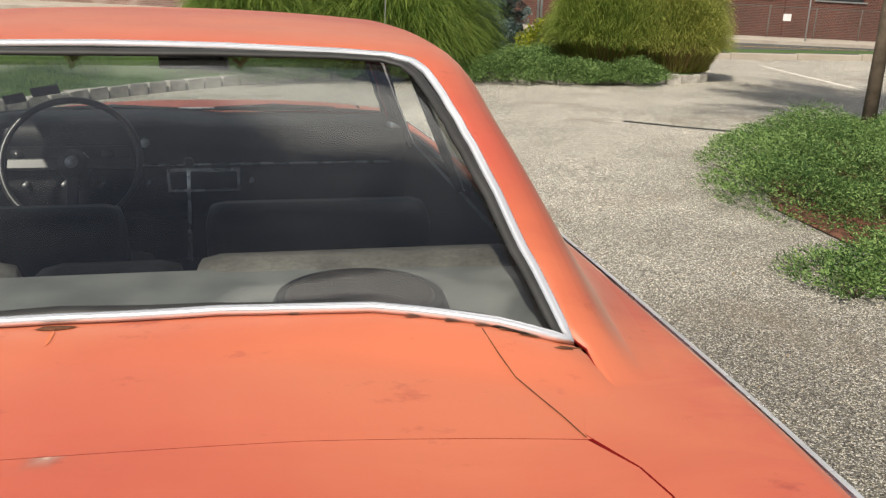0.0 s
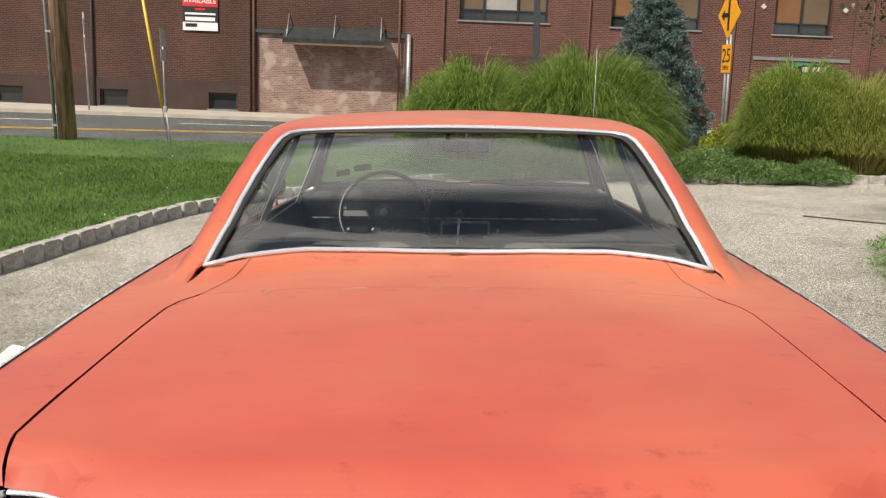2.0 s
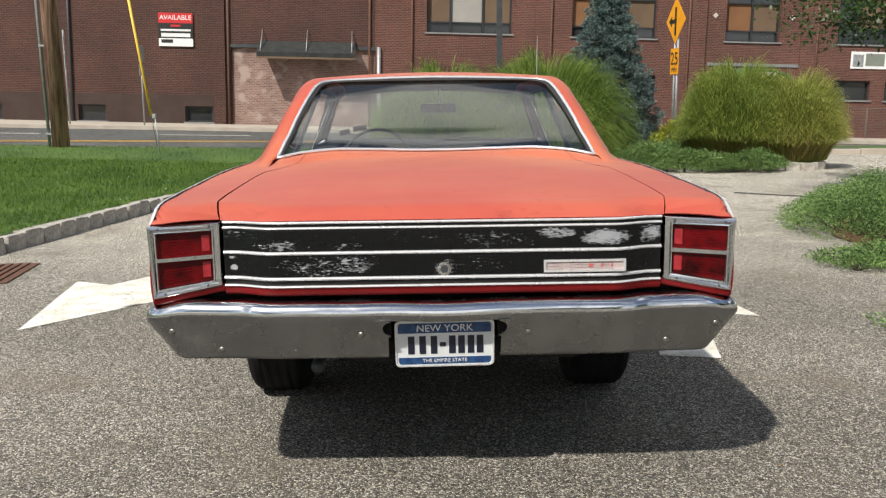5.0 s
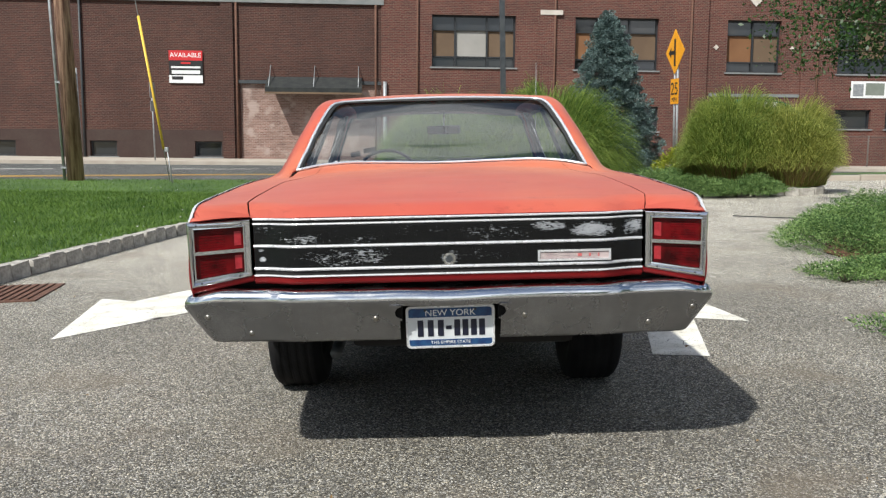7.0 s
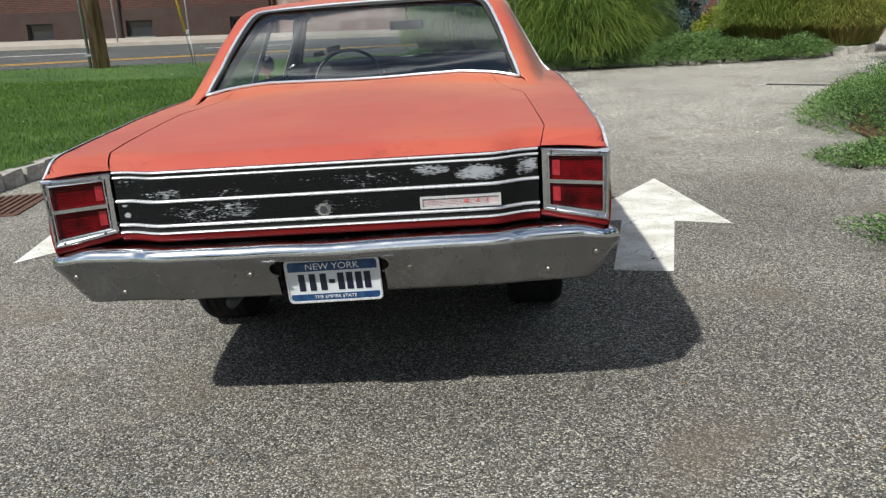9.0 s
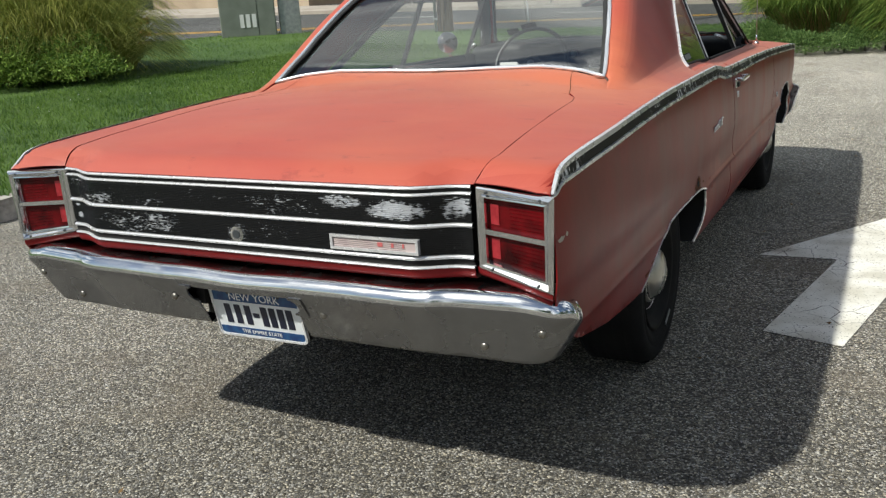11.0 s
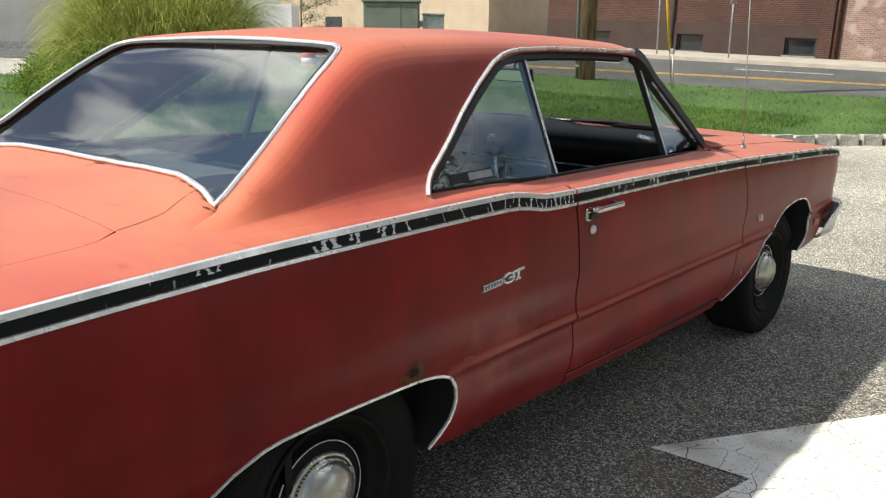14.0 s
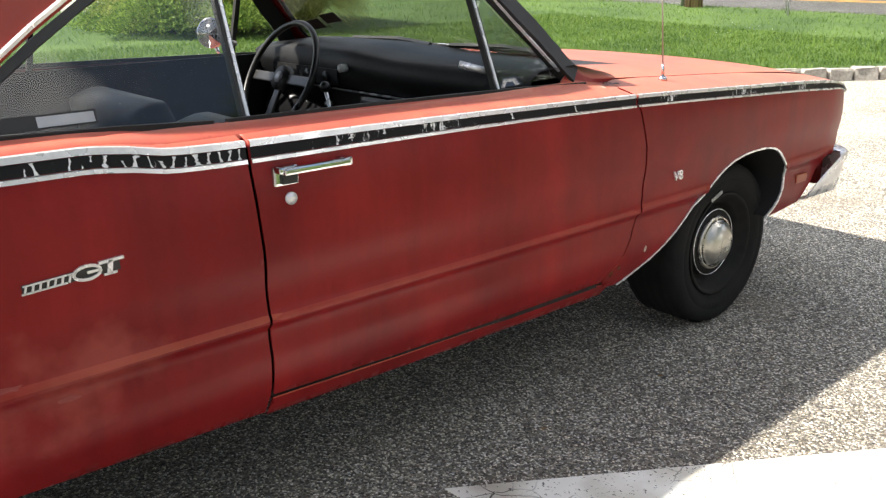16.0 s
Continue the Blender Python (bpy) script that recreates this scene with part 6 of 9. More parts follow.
mound("hedge", [(-10.1, 6.9, 0.75), (-11.1, 7.0, 0.8), (-9.6, 7.6, 0.6), (-11.9, 7.6, 0.8), (-10.6, 7.6, 0.8), (-12.6, 8.4, 0.8)], 0.85, 9000, 0.055, HEDGE, 0.42, "leafy green low hedge in front of ornamental grass", "hedge", 32)
ub = tagged(empty("utility_cabinet", pose(-13.2, 16.15, 0.42, 0, 0, 40)), "grey-green steel utility cabinet on concrete pad", "utility cabinet")
boxpart("pad", (-0.85, 1.0, -0.5, 0.5, -0.2, 0.16), CONCRETE, ub)
boxpart("body", (-0.68, 0.68, -0.36, 0.36, 0.16, 1.75), GREYBOX, ub, bevel=0.03)
boxpart("lid", (-0.72, 0.72, -0.40, 0.40, 1.75, 1.82), GREYBOX, ub, bevel=0.02)
boxpart("door_seam", (0.235, 0.245, -0.364, -0.360, 0.22, 1.70), SEAL, ub)
for i in range(3):
    boxpart("notice_strip", (-0.20 + i * 0.15, -0.10 + i * 0.15, -0.368, -0.362, 0.42, 0.74), SIGNWHITE, ub)
ub2 = tagged(empty("utility_cabinet", pose(-12.35, 16.75, 0.42, 0, 0, 40)), "small pale grey steel utility cabinet beside larger one", "utility cabinet")
boxpart("body", (-0.26, 0.26, -0.2, 0.2, 0.0, 1.45), GALV, ub2, bevel=0.02)
boxpart("lid", (-0.28, 0.28, -0.22, 0.22, 1.45, 1.50), GALV, ub2, bevel=0.01)
for x, y in ((-22.5, 18.5), (-21.0, 20.2)):
    dr = tagged(empty("traffic_drum", pose(x, y, ground_z(x, y))), "orange and white striped traffic drum on street", "traffic drum", "traffic drums")
    for i in range(5):
        cylpart("band", (0, 0, 0.2 * i), (0, 0, 0.2 * i + 0.195), 0.27 - 0.012 * i, ORANGE if i % 2 == 0 else SIGNWHITE, dr, 0.265 - 0.012 * i, 14)
bb = tagged(empty("beige_building", pose(-33.5, 38.5, 0.4, 0, 0, 12)), "low beige rendered building with flat roof", "building")
bm = bmesh.new()
box(bm, -9, 5.5, 0, 14, -1, 4.6)
part("wall", bm, BEIGE, bb)
boxpart("roof_edge", (-9.2, 5.7, -0.2, 14.2, 4.6, 4.9), COPING, bb)
boxpart("sign_bar", (-0.4, 2.2, -0.03, -0.002, 1.55, 1.85), WINFRAME, bb)
boxpart("door", (-5.6, -4.4, -0.04, -0.002, 0.0, 2.1), DARKSTEEL, bb)
pb = tagged(empty("pale_building", pose(-46, 21, 0.4, 0, 0, 55)), "pale rendered building beyond side street", "building")
boxpart("wall", (-7, 5, 0, 9, -1, 5.0), PALEWALL, pb)
boxpart("roof_edge", (-7.15, 5.15, -0.15, 9.15, 5.0, 5.3), COPING, pb)
tk = tagged(empty("storage_container", pose(-36.5, 29.5, 0.5, 0, 0, 40)), "white steel storage container beside beige building", "container")
boxpart("body", (-2.6, 2.6, -1.2, 1.2, 0.15, 2.4), SIGNWHITE, tk, bevel=0.03)
boxpart("door_seam", (-0.02, 0.02, -1.215, -1.2, 0.25, 2.3), COPING, tk)
boxpart("skid", (-2.6, 2.6, -1.0, 1.0, 0.0, 0.15), DARKSTEEL, tk)
for i, (x, y, r, h) in enumerate(((-40, 27, 3.2, 7), (-43.5, 30, 3.4, 8), (-37.5, 34, 2.6, 6.5), (-60, 15, 4, 8), (-62, 5, 4, 8), (-61, -6, 4, 7), (-58, 26, 4, 9))):
    broadtree(x, y, 0.3, h, r, 1.2, 5000, 60 + i, "dense dark green broadleaf tree in the distance")
gr = tagged(empty("guard_rail", pose(-35.5, 9.5, 0.3, 0, 0, 70)), "grey steel guard rail on posts by side street", "guard rail")
for i in range(7):
    boxpart("post", (i * 1.9 - 0.06, i * 1.9 + 0.06, 0, 0.12, -0.3, 0.75), GALV, gr)
boxpart("rail", (-0.5, 12, -0.06, 0.0, 0.45, 0.75), GALV, gr, bevel=0.02)


# ---- the car ----
car = tagged(empty("coupe_car"), "faded red two-door hardtop coupe with black side stripe, parked on asphalt", "car")

WID = spline([(-0.02, 0.862), (0.1, 0.868), (0.5, 0.876), (1.5, 0.882), (3.4, 0.880), (4.2, 0.872), (4.6, 0.858), (4.75, 0.835), (4.88, 0.77)])
PRO = spline([(0.28, -0.075), (0.36, -0.036), (0.42, -0.017), (0.47, -0.0125), (0.515, -0.0165), (0.537, -0.0165), (0.556, 0.002), (0.574, -0.006), (0.62, -0.009), (0.70, -0.001), (0.80, -0.004), (0.88, -0.012), (0.93, -0.020), (0.98, -0.030)])
# top edge of the body side, along the car
ZST = spline([(-0.02, 0.868), (0.03, 0.90), (0.075, 0.928), (0.183, 0.938), (0.484, 0.950), (0.755, 0.961), (1.09, 0.969), (1.53, 0.970), (1.80, 0.968), (1.88, 0.960), (1.97, 0.945), (2.1, 0.940),
              (2.4, 0.935), (2.8, 0.926), (3.37, 0.908), (3.93, 0.881), (4.5, 0.848), (4.68, 0.825), (4.76, 0.785), (4.8, 0.74)])
# centre height of boot lid, shoulder (virtual) and bonnet
ZDK = spline([(-0.06, 0.885), (-0.01, 0.895), (0.04, 0.918), (0.12, 0.940), (0.3, 0.968), (0.6, 0.996), (0.9, 1.008), (1.05, 1.018), (1.17, 1.036), (1.3, 1.06), (2.0, 1.06), (3.2, 1.04), (3.4, 0.985), (3.6, 0.965), (4.2, 0.925), (4.6, 0.885), (4.8, 0.84), (4.88, 0.80), (4.92, 0.76)])


PROQ = spline([(0.28, -0.075), (0.36, -0.037), (0.42, -0.019), (0.47, -0.0115), (0.515, -0.0075), (0.540, -0.0045), (0.556, 0.0), (0.574, -0.005), (0.62, -0.009), (0.70, -0.001), (0.80, -0.004), (0.88, -0.012), (0.93, -0.020), (0.98, -0.030)])


def side_x(y, z):
    q = smooth01(1.40, 1.85, y)
    return WID(y) + PRO(z) * q + PROQ(z) * (1 - q)


def tail_y(x):
    return -0.004 + 0.046 * smooth01(0.50, 0.63, abs(x))


def lamp_y(x):
    """Rear face of the lamp frames, which slant outward and back."""
    return 0.043 - 0.045 * min(1.0, max(0.0, (abs(x) - 0.662) / 0.195))


def edge_y(x):
    return tail_y(x) if abs(x) < 0.655 else lamp_y(x)


def crown_z(x, y):
    xe = side_x(y, ZST(y))
    k = min(1.0, abs(x) / xe)
    return ZST(y) + (ZDK(y) - ZST(y)) * (1 - k ** 2.6), k


def top_z(x, y):
    """Upper skin; it rolls down to the tail along the rear edge."""
    z, k = crown_z(x, y)
    ye = edge_y(x)
    if y < ye + 0.10:
        s = max(0.0, (y - ye) / 0.10)
        zr = 0.8925 - 0.004 * smooth01(0.45, 0.66, abs(x)) - 0.006 * smooth01(0.70, 0.86, abs(x))
        zb = crown_z(x, ye + 0.10)[0]
        w = 1 - k ** 8
        z = z * (1 - w) + w * (zr + (zb - zr) * (1 - (1 - s) ** 2.2))
    return z


def side_pt(sg):
    """Chart of the body side: (along, height); above the top edge the chart runs inward over the shoulder."""
    def f(y, b):
        zt = ZST(y)
        if b <= zt:
            return (sg * side_x(y, b), y, b)
        x = side_x(y, zt) - (b - zt)
        return (sg * x, y, top_z(x, y))
    return f


def arc(cx, cz, r, a0, a1, n):
    return [(cx + r * math.cos(radians(a0 + (a1 - a0) * i / n)), cz + r * math.sin(radians(a0 + (a1 - a0) * i / n))) for i in range(n + 1)]


REAR_ARCH = [(0.70, 0.435), (0.825, 0.499), (0.90, 0.541), (0.95, 0.560), (1.02, 0.571), (1.18, 0.575), (1.36, 0.574), (1.46, 0.570), (1.52, 0.560), (1.560, 0.540), (1.582, 0.510), (1.585, 0.475), (1.567, 0.42), (1.51, 0.355)]
FRONT_ARCH = [(3.37, 0.318), (3.50, 0.382), (3.61, 0.452), (3.70, 0.515), (3.79, 0.575), (3.86, 0.612), (3.93, 0.637), (4.01, 0.650), (4.09, 0.652), (4.16, 0.646), (4.22, 0.628), (4.265, 0.59), (4.29, 0.545), (4.295, 0.50), (4.28, 0.452), (4.255, 0.41), (4.22, 0.375)]
DOOR_R = [(2.140, 0.378), (2.138, 0.525), (2.134, 0.716), (2.122, 0.91)]
DOOR_F = [(3.275, 0.352), (3.345, 0.424), (3.392, 0.52), (3.412, 0.60), (3.412, 0.753), (3.385, 0.86), (3.362, 0.905)]
LIDR = [(0.6585, 0.0425), (0.668, 0.075), (0.679, 0.13), (0.667, 0.35), (0.655, 0.60), (0.648, 0.745), (0.636, 0.795), (0.60, 0.85)]
GAP = 0.0035


def inner_b(y, x):
    """Chart height at which the shoulder reaches half-width x."""
    return ZST(y) + side_x(y, ZST(y)) - x


for sg, nm in ((1, "right"), (-1, "left")):
    fl = sg < 0
    # quarter panel: tail, arch, sill, door edge, shoulder
    q = [(0.006, ZST(0.006)), (0.006, 0.655), (0.04, 0.58), (0.09, 0.535), (0.15, 0.508), (0.36, 0.466), (0.60, 0.440)] + REAR_ARCH + [(1.60, 0.345), (2.0, 0.332)] + [(2.13, 0.328)]
    q += [(y - GAP, z) for y, z in DOOR_R] + [(2.118 - GAP, inner_b(2.118, 0.772)), (1.9, inner_b(1.9, 0.778)), (1.5, inner_b(1.5, 0.775)), (1.2, inner_b(1.2, 0.73)), (1.06, inner_b(1.06, 0.70)), (0.98, inner_b(0.98, 0.64)), (0.86, inner_b(0.86, 0.602))]
    q += [(y, inner_b(y, x + (0.0024 if sg > 0 else 0.0052))) for x, y in reversed(LIDR[1:-1])] + [(lamp_y(x) + 0.001, inner_b(lamp_y(x) + 0.001, x)) for x in (0.661, 0.70, 0.74, 0.78, 0.82)]
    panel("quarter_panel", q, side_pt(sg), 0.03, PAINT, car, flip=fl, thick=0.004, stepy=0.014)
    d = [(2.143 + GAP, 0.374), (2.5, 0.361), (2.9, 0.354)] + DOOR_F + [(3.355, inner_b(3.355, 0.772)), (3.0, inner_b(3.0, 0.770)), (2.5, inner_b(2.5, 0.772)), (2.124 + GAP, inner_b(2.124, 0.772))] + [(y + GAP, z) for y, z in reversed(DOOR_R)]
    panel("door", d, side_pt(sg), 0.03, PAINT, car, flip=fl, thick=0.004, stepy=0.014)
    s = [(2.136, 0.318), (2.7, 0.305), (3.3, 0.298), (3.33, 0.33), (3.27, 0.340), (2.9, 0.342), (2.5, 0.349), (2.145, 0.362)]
    # near-black strip behind the sill gap draws its shade as a line
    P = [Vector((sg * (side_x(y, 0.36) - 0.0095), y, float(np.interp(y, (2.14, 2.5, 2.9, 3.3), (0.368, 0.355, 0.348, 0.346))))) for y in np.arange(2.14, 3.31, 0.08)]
    sweep(P, [(sg, 0, 0)] * len(P), [(-0.008, -0.004), (0.008, -0.004), (0.008, 0.002), (-0.008, 0.002)], False, "sill_gap_strip", BLACKGAP, car)
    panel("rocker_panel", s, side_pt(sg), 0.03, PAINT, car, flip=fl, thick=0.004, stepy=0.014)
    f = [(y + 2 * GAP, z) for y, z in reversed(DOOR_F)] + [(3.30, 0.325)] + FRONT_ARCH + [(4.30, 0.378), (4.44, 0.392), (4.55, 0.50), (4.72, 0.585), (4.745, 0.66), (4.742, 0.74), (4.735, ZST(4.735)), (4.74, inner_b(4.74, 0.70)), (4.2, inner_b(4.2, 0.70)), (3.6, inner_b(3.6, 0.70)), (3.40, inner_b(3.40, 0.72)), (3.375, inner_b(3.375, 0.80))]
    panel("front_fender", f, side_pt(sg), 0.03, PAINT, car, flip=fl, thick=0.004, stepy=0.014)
    # bright lip round both wheel arches
    for A in (REAR_ARCH, FRONT_ARCH):
        P = [Vector((sg * side_x(a[0], a[1]), a[0], a[1])) for a in smoothline(A, 0.02)]
        o = sweep(P, [(sg, 0, 0)] * len(P), [(-0.002, -0.004), (0.005, -0.004), (0.005, 0.002), (-0.002, 0.003)], name="arch_lip", material=BRIGHT, parent=car)
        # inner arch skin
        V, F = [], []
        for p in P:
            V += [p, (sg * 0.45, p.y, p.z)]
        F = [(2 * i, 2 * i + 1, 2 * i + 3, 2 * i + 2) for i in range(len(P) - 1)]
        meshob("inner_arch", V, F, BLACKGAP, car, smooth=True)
    # belt stripe: two bright edges and a worn black band between
    ys = [0.014] + list(np.arange(0.03, 4.74, 0.03))
    HT = spline([(0.0, 0.001), (0.05, 0.024), (0.15, 0.033), (0.5, 0.033), (1.8, 0.034), (3.3, 0.027), (4.5, 0.027), (4.72, 0.014), (4.76, 0.003)])

    def stripe_point(y, t, out):
        z = ZST(y) - 0.004 - HT(y) * t
        return Vector((sg * (side_x(y, z) + out), y, z))
    segs = [(0.010, 2.118), (2.128, 3.362), (3.372, 4.75)]
    for a, b in segs:
        yy = [a] + [float(v) for v in ys if a + 0.008 < v < b - 0.008] + [b]
        for t0, t1, mt, o1, nm2 in ((-0.26, 0.17, BRIGHT, 0.0065, "stripe_edge"), (0.85, 1.16, BRIGHT, 0.0055, "stripe_edge"), (0.17, 0.85, STRIPEBLACK, 0.003, "stripe_band")):
            V, F = [], []
            for y in yy:
                V += [stripe_point(y, t0, -0.002), stripe_point(y, t0 + 0.04, o1), stripe_point(y, t1 - 0.04, o1), stripe_point(y, t1, -0.002)]
            for i in range(len(yy) - 1):
                for c in range(3):
                    f4 = (i * 4 + c, i * 4 + c + 1, (i + 1) * 4 + c + 1, (i + 1) * 4 + c)
                    F.append(f4 if sg < 0 else tuple(reversed(f4)))
            meshob(nm2, V, F, mt, car)
    # cracks across the tape, torn open to the white below: place, width, reach from the upper to the lower edge
    q = random.Random(41 if sg > 0 else 57)
    V, F = [], []
    for y, w, t0, t1 in ((2.103, 0.007, 0.2, 0.84), (2.083, 0.009, 0.2, 0.8), (2.062, 0.008, 0.2, 0.84), (2.038, 0.010, 0.2, 0.84), (2.013, 0.017, 0.2, 0.84), (1.992, 0.006, 0.3, 0.84), (1.968, 0.009, 0.2, 0.84), (1.946, 0.012, 0.45, 0.84),
                         (1.924, 0.006, 0.2, 0.84), (1.897, 0.016, 0.2, 0.84), (1.876, 0.005, 0.5, 0.84), (1.844, 0.012, 0.2, 0.84), (1.820, 0.005, 0.2, 0.5), (1.783, 0.007, 0.2, 0.84), (1.724, 0.010, 0.2, 0.84), (1.709, 0.005, 0.5, 0.84),
                         (1.610, 0.006, 0.2, 0.84), (1.538, 0.003, 0.2, 0.84), (1.475, 0.004, 0.2, 0.4), (1.413, 0.010, 0.2, 0.84), (1.366, 0.012, 0.2, 0.84), (1.335, 0.020, 0.2, 0.84), (1.320, 0.012, 0.2, 0.5), (1.255, 0.022, 0.2, 0.84), (1.238, 0.014, 0.2, 0.6),
                         (1.188, 0.030, 0.2, 0.84), (1.160, 0.026, 0.2, 0.84), (1.137, 0.014, 0.45, 0.84), (1.02, 0.006, 0.6, 0.84), (0.905, 0.012, 0.2, 0.5), (0.885, 0.014, 0.2, 0.55), (0.862, 0.012, 0.2, 0.45),
                         (2.37, 0.018, 0.2, 0.5), (2.46, 0.012, 0.2, 0.5), (2.63, 0.016, 0.5, 0.84), (2.86, 0.012, 0.2, 0.7), (3.10, 0.008, 0.2, 0.84)):
        n, lean, b0 = 9, q.uniform(-0.008, 0.008), len(V)
        for k in range(n):
            u = k / (n - 1)
            hw = 0.5 * w * (0.25 + 1.1 * abs(u - q.uniform(0.3, 0.6))) * q.uniform(0.6, 1.4)
            yc = y + lean * (u - 0.5) + q.uniform(-0.15, 0.15) * w
            V += [stripe_point(yc - hw, t0 + (t1 - t0) * u, 0.0036), stripe_point(yc + hw, t0 + (t1 - t0) * u, 0.0036)]
        F += [(b0 + 2 * k, b0 + 2 * k + 1, b0 + 2 * k + 3, b0 + 2 * k + 2)[::-sg] for k in range(n - 1)]
    meshob("stripe_cracks", V, F, TORNWHITE, car, "white cracks across black tape")["kind"] = "stuff"

# boot lid, scuttle panels, bonnet and a near-black tray added under their joints for the gaps' shade
lid = [(x, y) for x, y in LIDR] + [(0.3, 0.868), (0.0, 0.872), (-0.3, 0.868)] + [(-x, y) for x, y in reversed(LIDR)] + [(-0.64 + 0.04 * i, tail_y(-0.64 + 0.04 * i) - 0.003) for i in range(33)]
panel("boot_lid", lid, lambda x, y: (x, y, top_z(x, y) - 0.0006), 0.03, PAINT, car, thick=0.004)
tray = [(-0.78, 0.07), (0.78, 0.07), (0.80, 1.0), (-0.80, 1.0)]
panel("boot_gap_tray", tray, lambda x, y: (x, y, top_z(x, y) - 0.016), 0.08, BLACKGAP, car)
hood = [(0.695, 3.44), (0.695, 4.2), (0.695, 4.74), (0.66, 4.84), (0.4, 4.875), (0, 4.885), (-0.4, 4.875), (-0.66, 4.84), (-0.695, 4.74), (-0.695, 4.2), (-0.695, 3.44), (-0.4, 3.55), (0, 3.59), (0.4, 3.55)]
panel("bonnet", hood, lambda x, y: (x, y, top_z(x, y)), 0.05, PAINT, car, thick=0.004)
cowl = [(0.8, 3.25), (0.8, 3.37), (0.70, 3.435), (0.4, 3.543), (0, 3.583), (-0.4, 3.543), (-0.70, 3.435), (-0.8, 3.37), (-0.8, 3.25), (-0.4, 3.36), (0, 3.40), (0.4, 3.36)]
panel("cowl", cowl, lambda x, y: (x, y, min(top_z(x, y), 0.975) - 0.001), 0.05, PAINT, car, thick=0.004)
panel("engine_gap_tray", [(-0.80, 3.3), (0.80, 3.3), (0.78, 4.7), (-0.78, 4.7)], lambda x, y: (x, y, min(top_z(x, y), 0.97) - 0.02), 0.1, BLACKGAP, car)

# ---- roof, pillars and the concave rear window ----
ZC = spline([(0.92, 1.012), (1.05, 1.024), (1.172, 1.038), (1.30, 1.140), (1.45, 1.258), (1.55, 1.336), (1.60, 1.362), (1.72, 1.380), (1.95, 1.391), (2.3, 1.392), (2.6, 1.385), (2.85, 1.366), (2.98, 1.342), (3.05, 1.295), (3.2, 1.172), (3.44, 0.985), (3.5, 0.975)])
ZK = spline([(0.92, 0.976), (0.98, 0.988), (1.05, 1.016), (1.15, 1.088), (1.3, 1.196), (1.45, 1.292), (1.55, 1.338), (1.68, 1.355), (2.0, 1.362), (2.5, 1.358), (2.8, 1.344), (2.93, 1.316), (3.0, 1.243), (3.1, 1.138), (3.2, 1.034), (3.29, 0.962), (3.4, 0.955)])
XK = spline([(0.92, 0.70), (1.05, 0.688), (1.3, 0.648), (1.535, 0.606), (1.7, 0.606), (2.0, 0.61), (2.6, 0.612), (2.93, 0.626), (3.1, 0.69), (3.29, 0.758), (3.4, 0.77)])
XB = spline([(0.92, 0.735), (1.05, 0.745), (1.3, 0.775), (1.55, 0.792), (1.9, 0.784), (2.3, 0.770), (2.9, 0.762), (3.3, 0.768)])


def section(y, n=14):
    """Half cross-section of the upper body at y, as (u, x, z) samples from the crown to the shoulder."""
    zc, zk, xk, xb = ZC(y), ZK(y), XK(y), XB(y)
    zb = min(top_z(xb, y) + 0.002, zk - 0.010)
    xo = min(xb + 0.065, 0.853)
    zo = top_z(xo, y) - 0.0015
    out = []
    xa = xk - 0.065

    def crown(x):
        return zc + (zk - zc) * (x / xk) ** 2
    for i in range(n):
        x = xa * i / n
        out.append((0.45 * i / n, x, crown(x)))
    A = Vector((xa, crown(xa)))
    K = Vector((xk, crown(xk) + 0.002))
    B = Vector((xb, zb))
    dz = (B - K).length
    KB = K.lerp(B, min(0.45, 0.075 / max(dz, 0.02)))
    for i in range(n):
        t = i / n
        p = A * (1 - t) ** 2 + K * 2 * t * (1 - t) + KB * t * t
        out.append((0.45 + 0.15 * t, p.x, p.y))
    BA = KB.lerp(B, 0.8)
    C = Vector((xo, zo))
    for i in range(n):
        p = KB.lerp(BA, i / n)
        out.append((0.60 + 0.28 * i / n, p.x, p.y))
    for i in range(n + 1):
        t = i / n
        p = BA * (1 - t) ** 2 + B * 2 * t * (1 - t) + C * t * t
        out.append((0.88 + 0.12 * t, p.x, p.y))
    # the foot of the pillar melts into the deck
    w = smooth01(0.80, 1.09, y)
    return [(u, x, w * z + (1 - w) * (top_z(x, y) - 0.002)) for u, x, z in out]


SECY = [float(v) for v in np.arange(0.78, 3.42, 0.01)]
SECT = [np.array(section(y)) for y in SECY]


def upper(y, u):
    """Point of the upper shell: along y, and u from the crown (0) to the shoulder (1); u below 0 is the left half."""
    i = min(len(SECY) - 2, max(0, int((y - SECY[0]) / 0.01)))
    f = min(1.0, max(0.0, (y - SECY[i]) / 0.01))
    a, b = SECT[i], SECT[i + 1]
    k = abs(u)
    x = np.interp(k, a[:, 0], a[:, 1]) * (1 - f) + np.interp(k, b[:, 0], b[:, 1]) * f
    z = np.interp(k, a[:, 0], a[:, 2]) * (1 - f) + np.interp(k, b[:, 0], b[:, 2]) * f
    return Vector((math.copysign(x, u), y, z))


def u_of_x(y, x):
    i = min(len(SECY) - 1, max(0, int(round((y - SECY[0]) / 0.01))))
    return math.copysign(float(np.interp(abs(x), SECT[i][:, 1], SECT[i][:, 0])), x)


def u_of_z(y, z):
    i = min(len(SECY) - 1, max(0, int(round((y - SECY[0]) / 0.01))))
    s = SECT[i]
    m = s[:, 0] > 0.3
    return float(np.interp(-z, -s[m][:, 2], s[m][:, 0]))


US = 1.15                                  # chart scale: u to metres, roughly


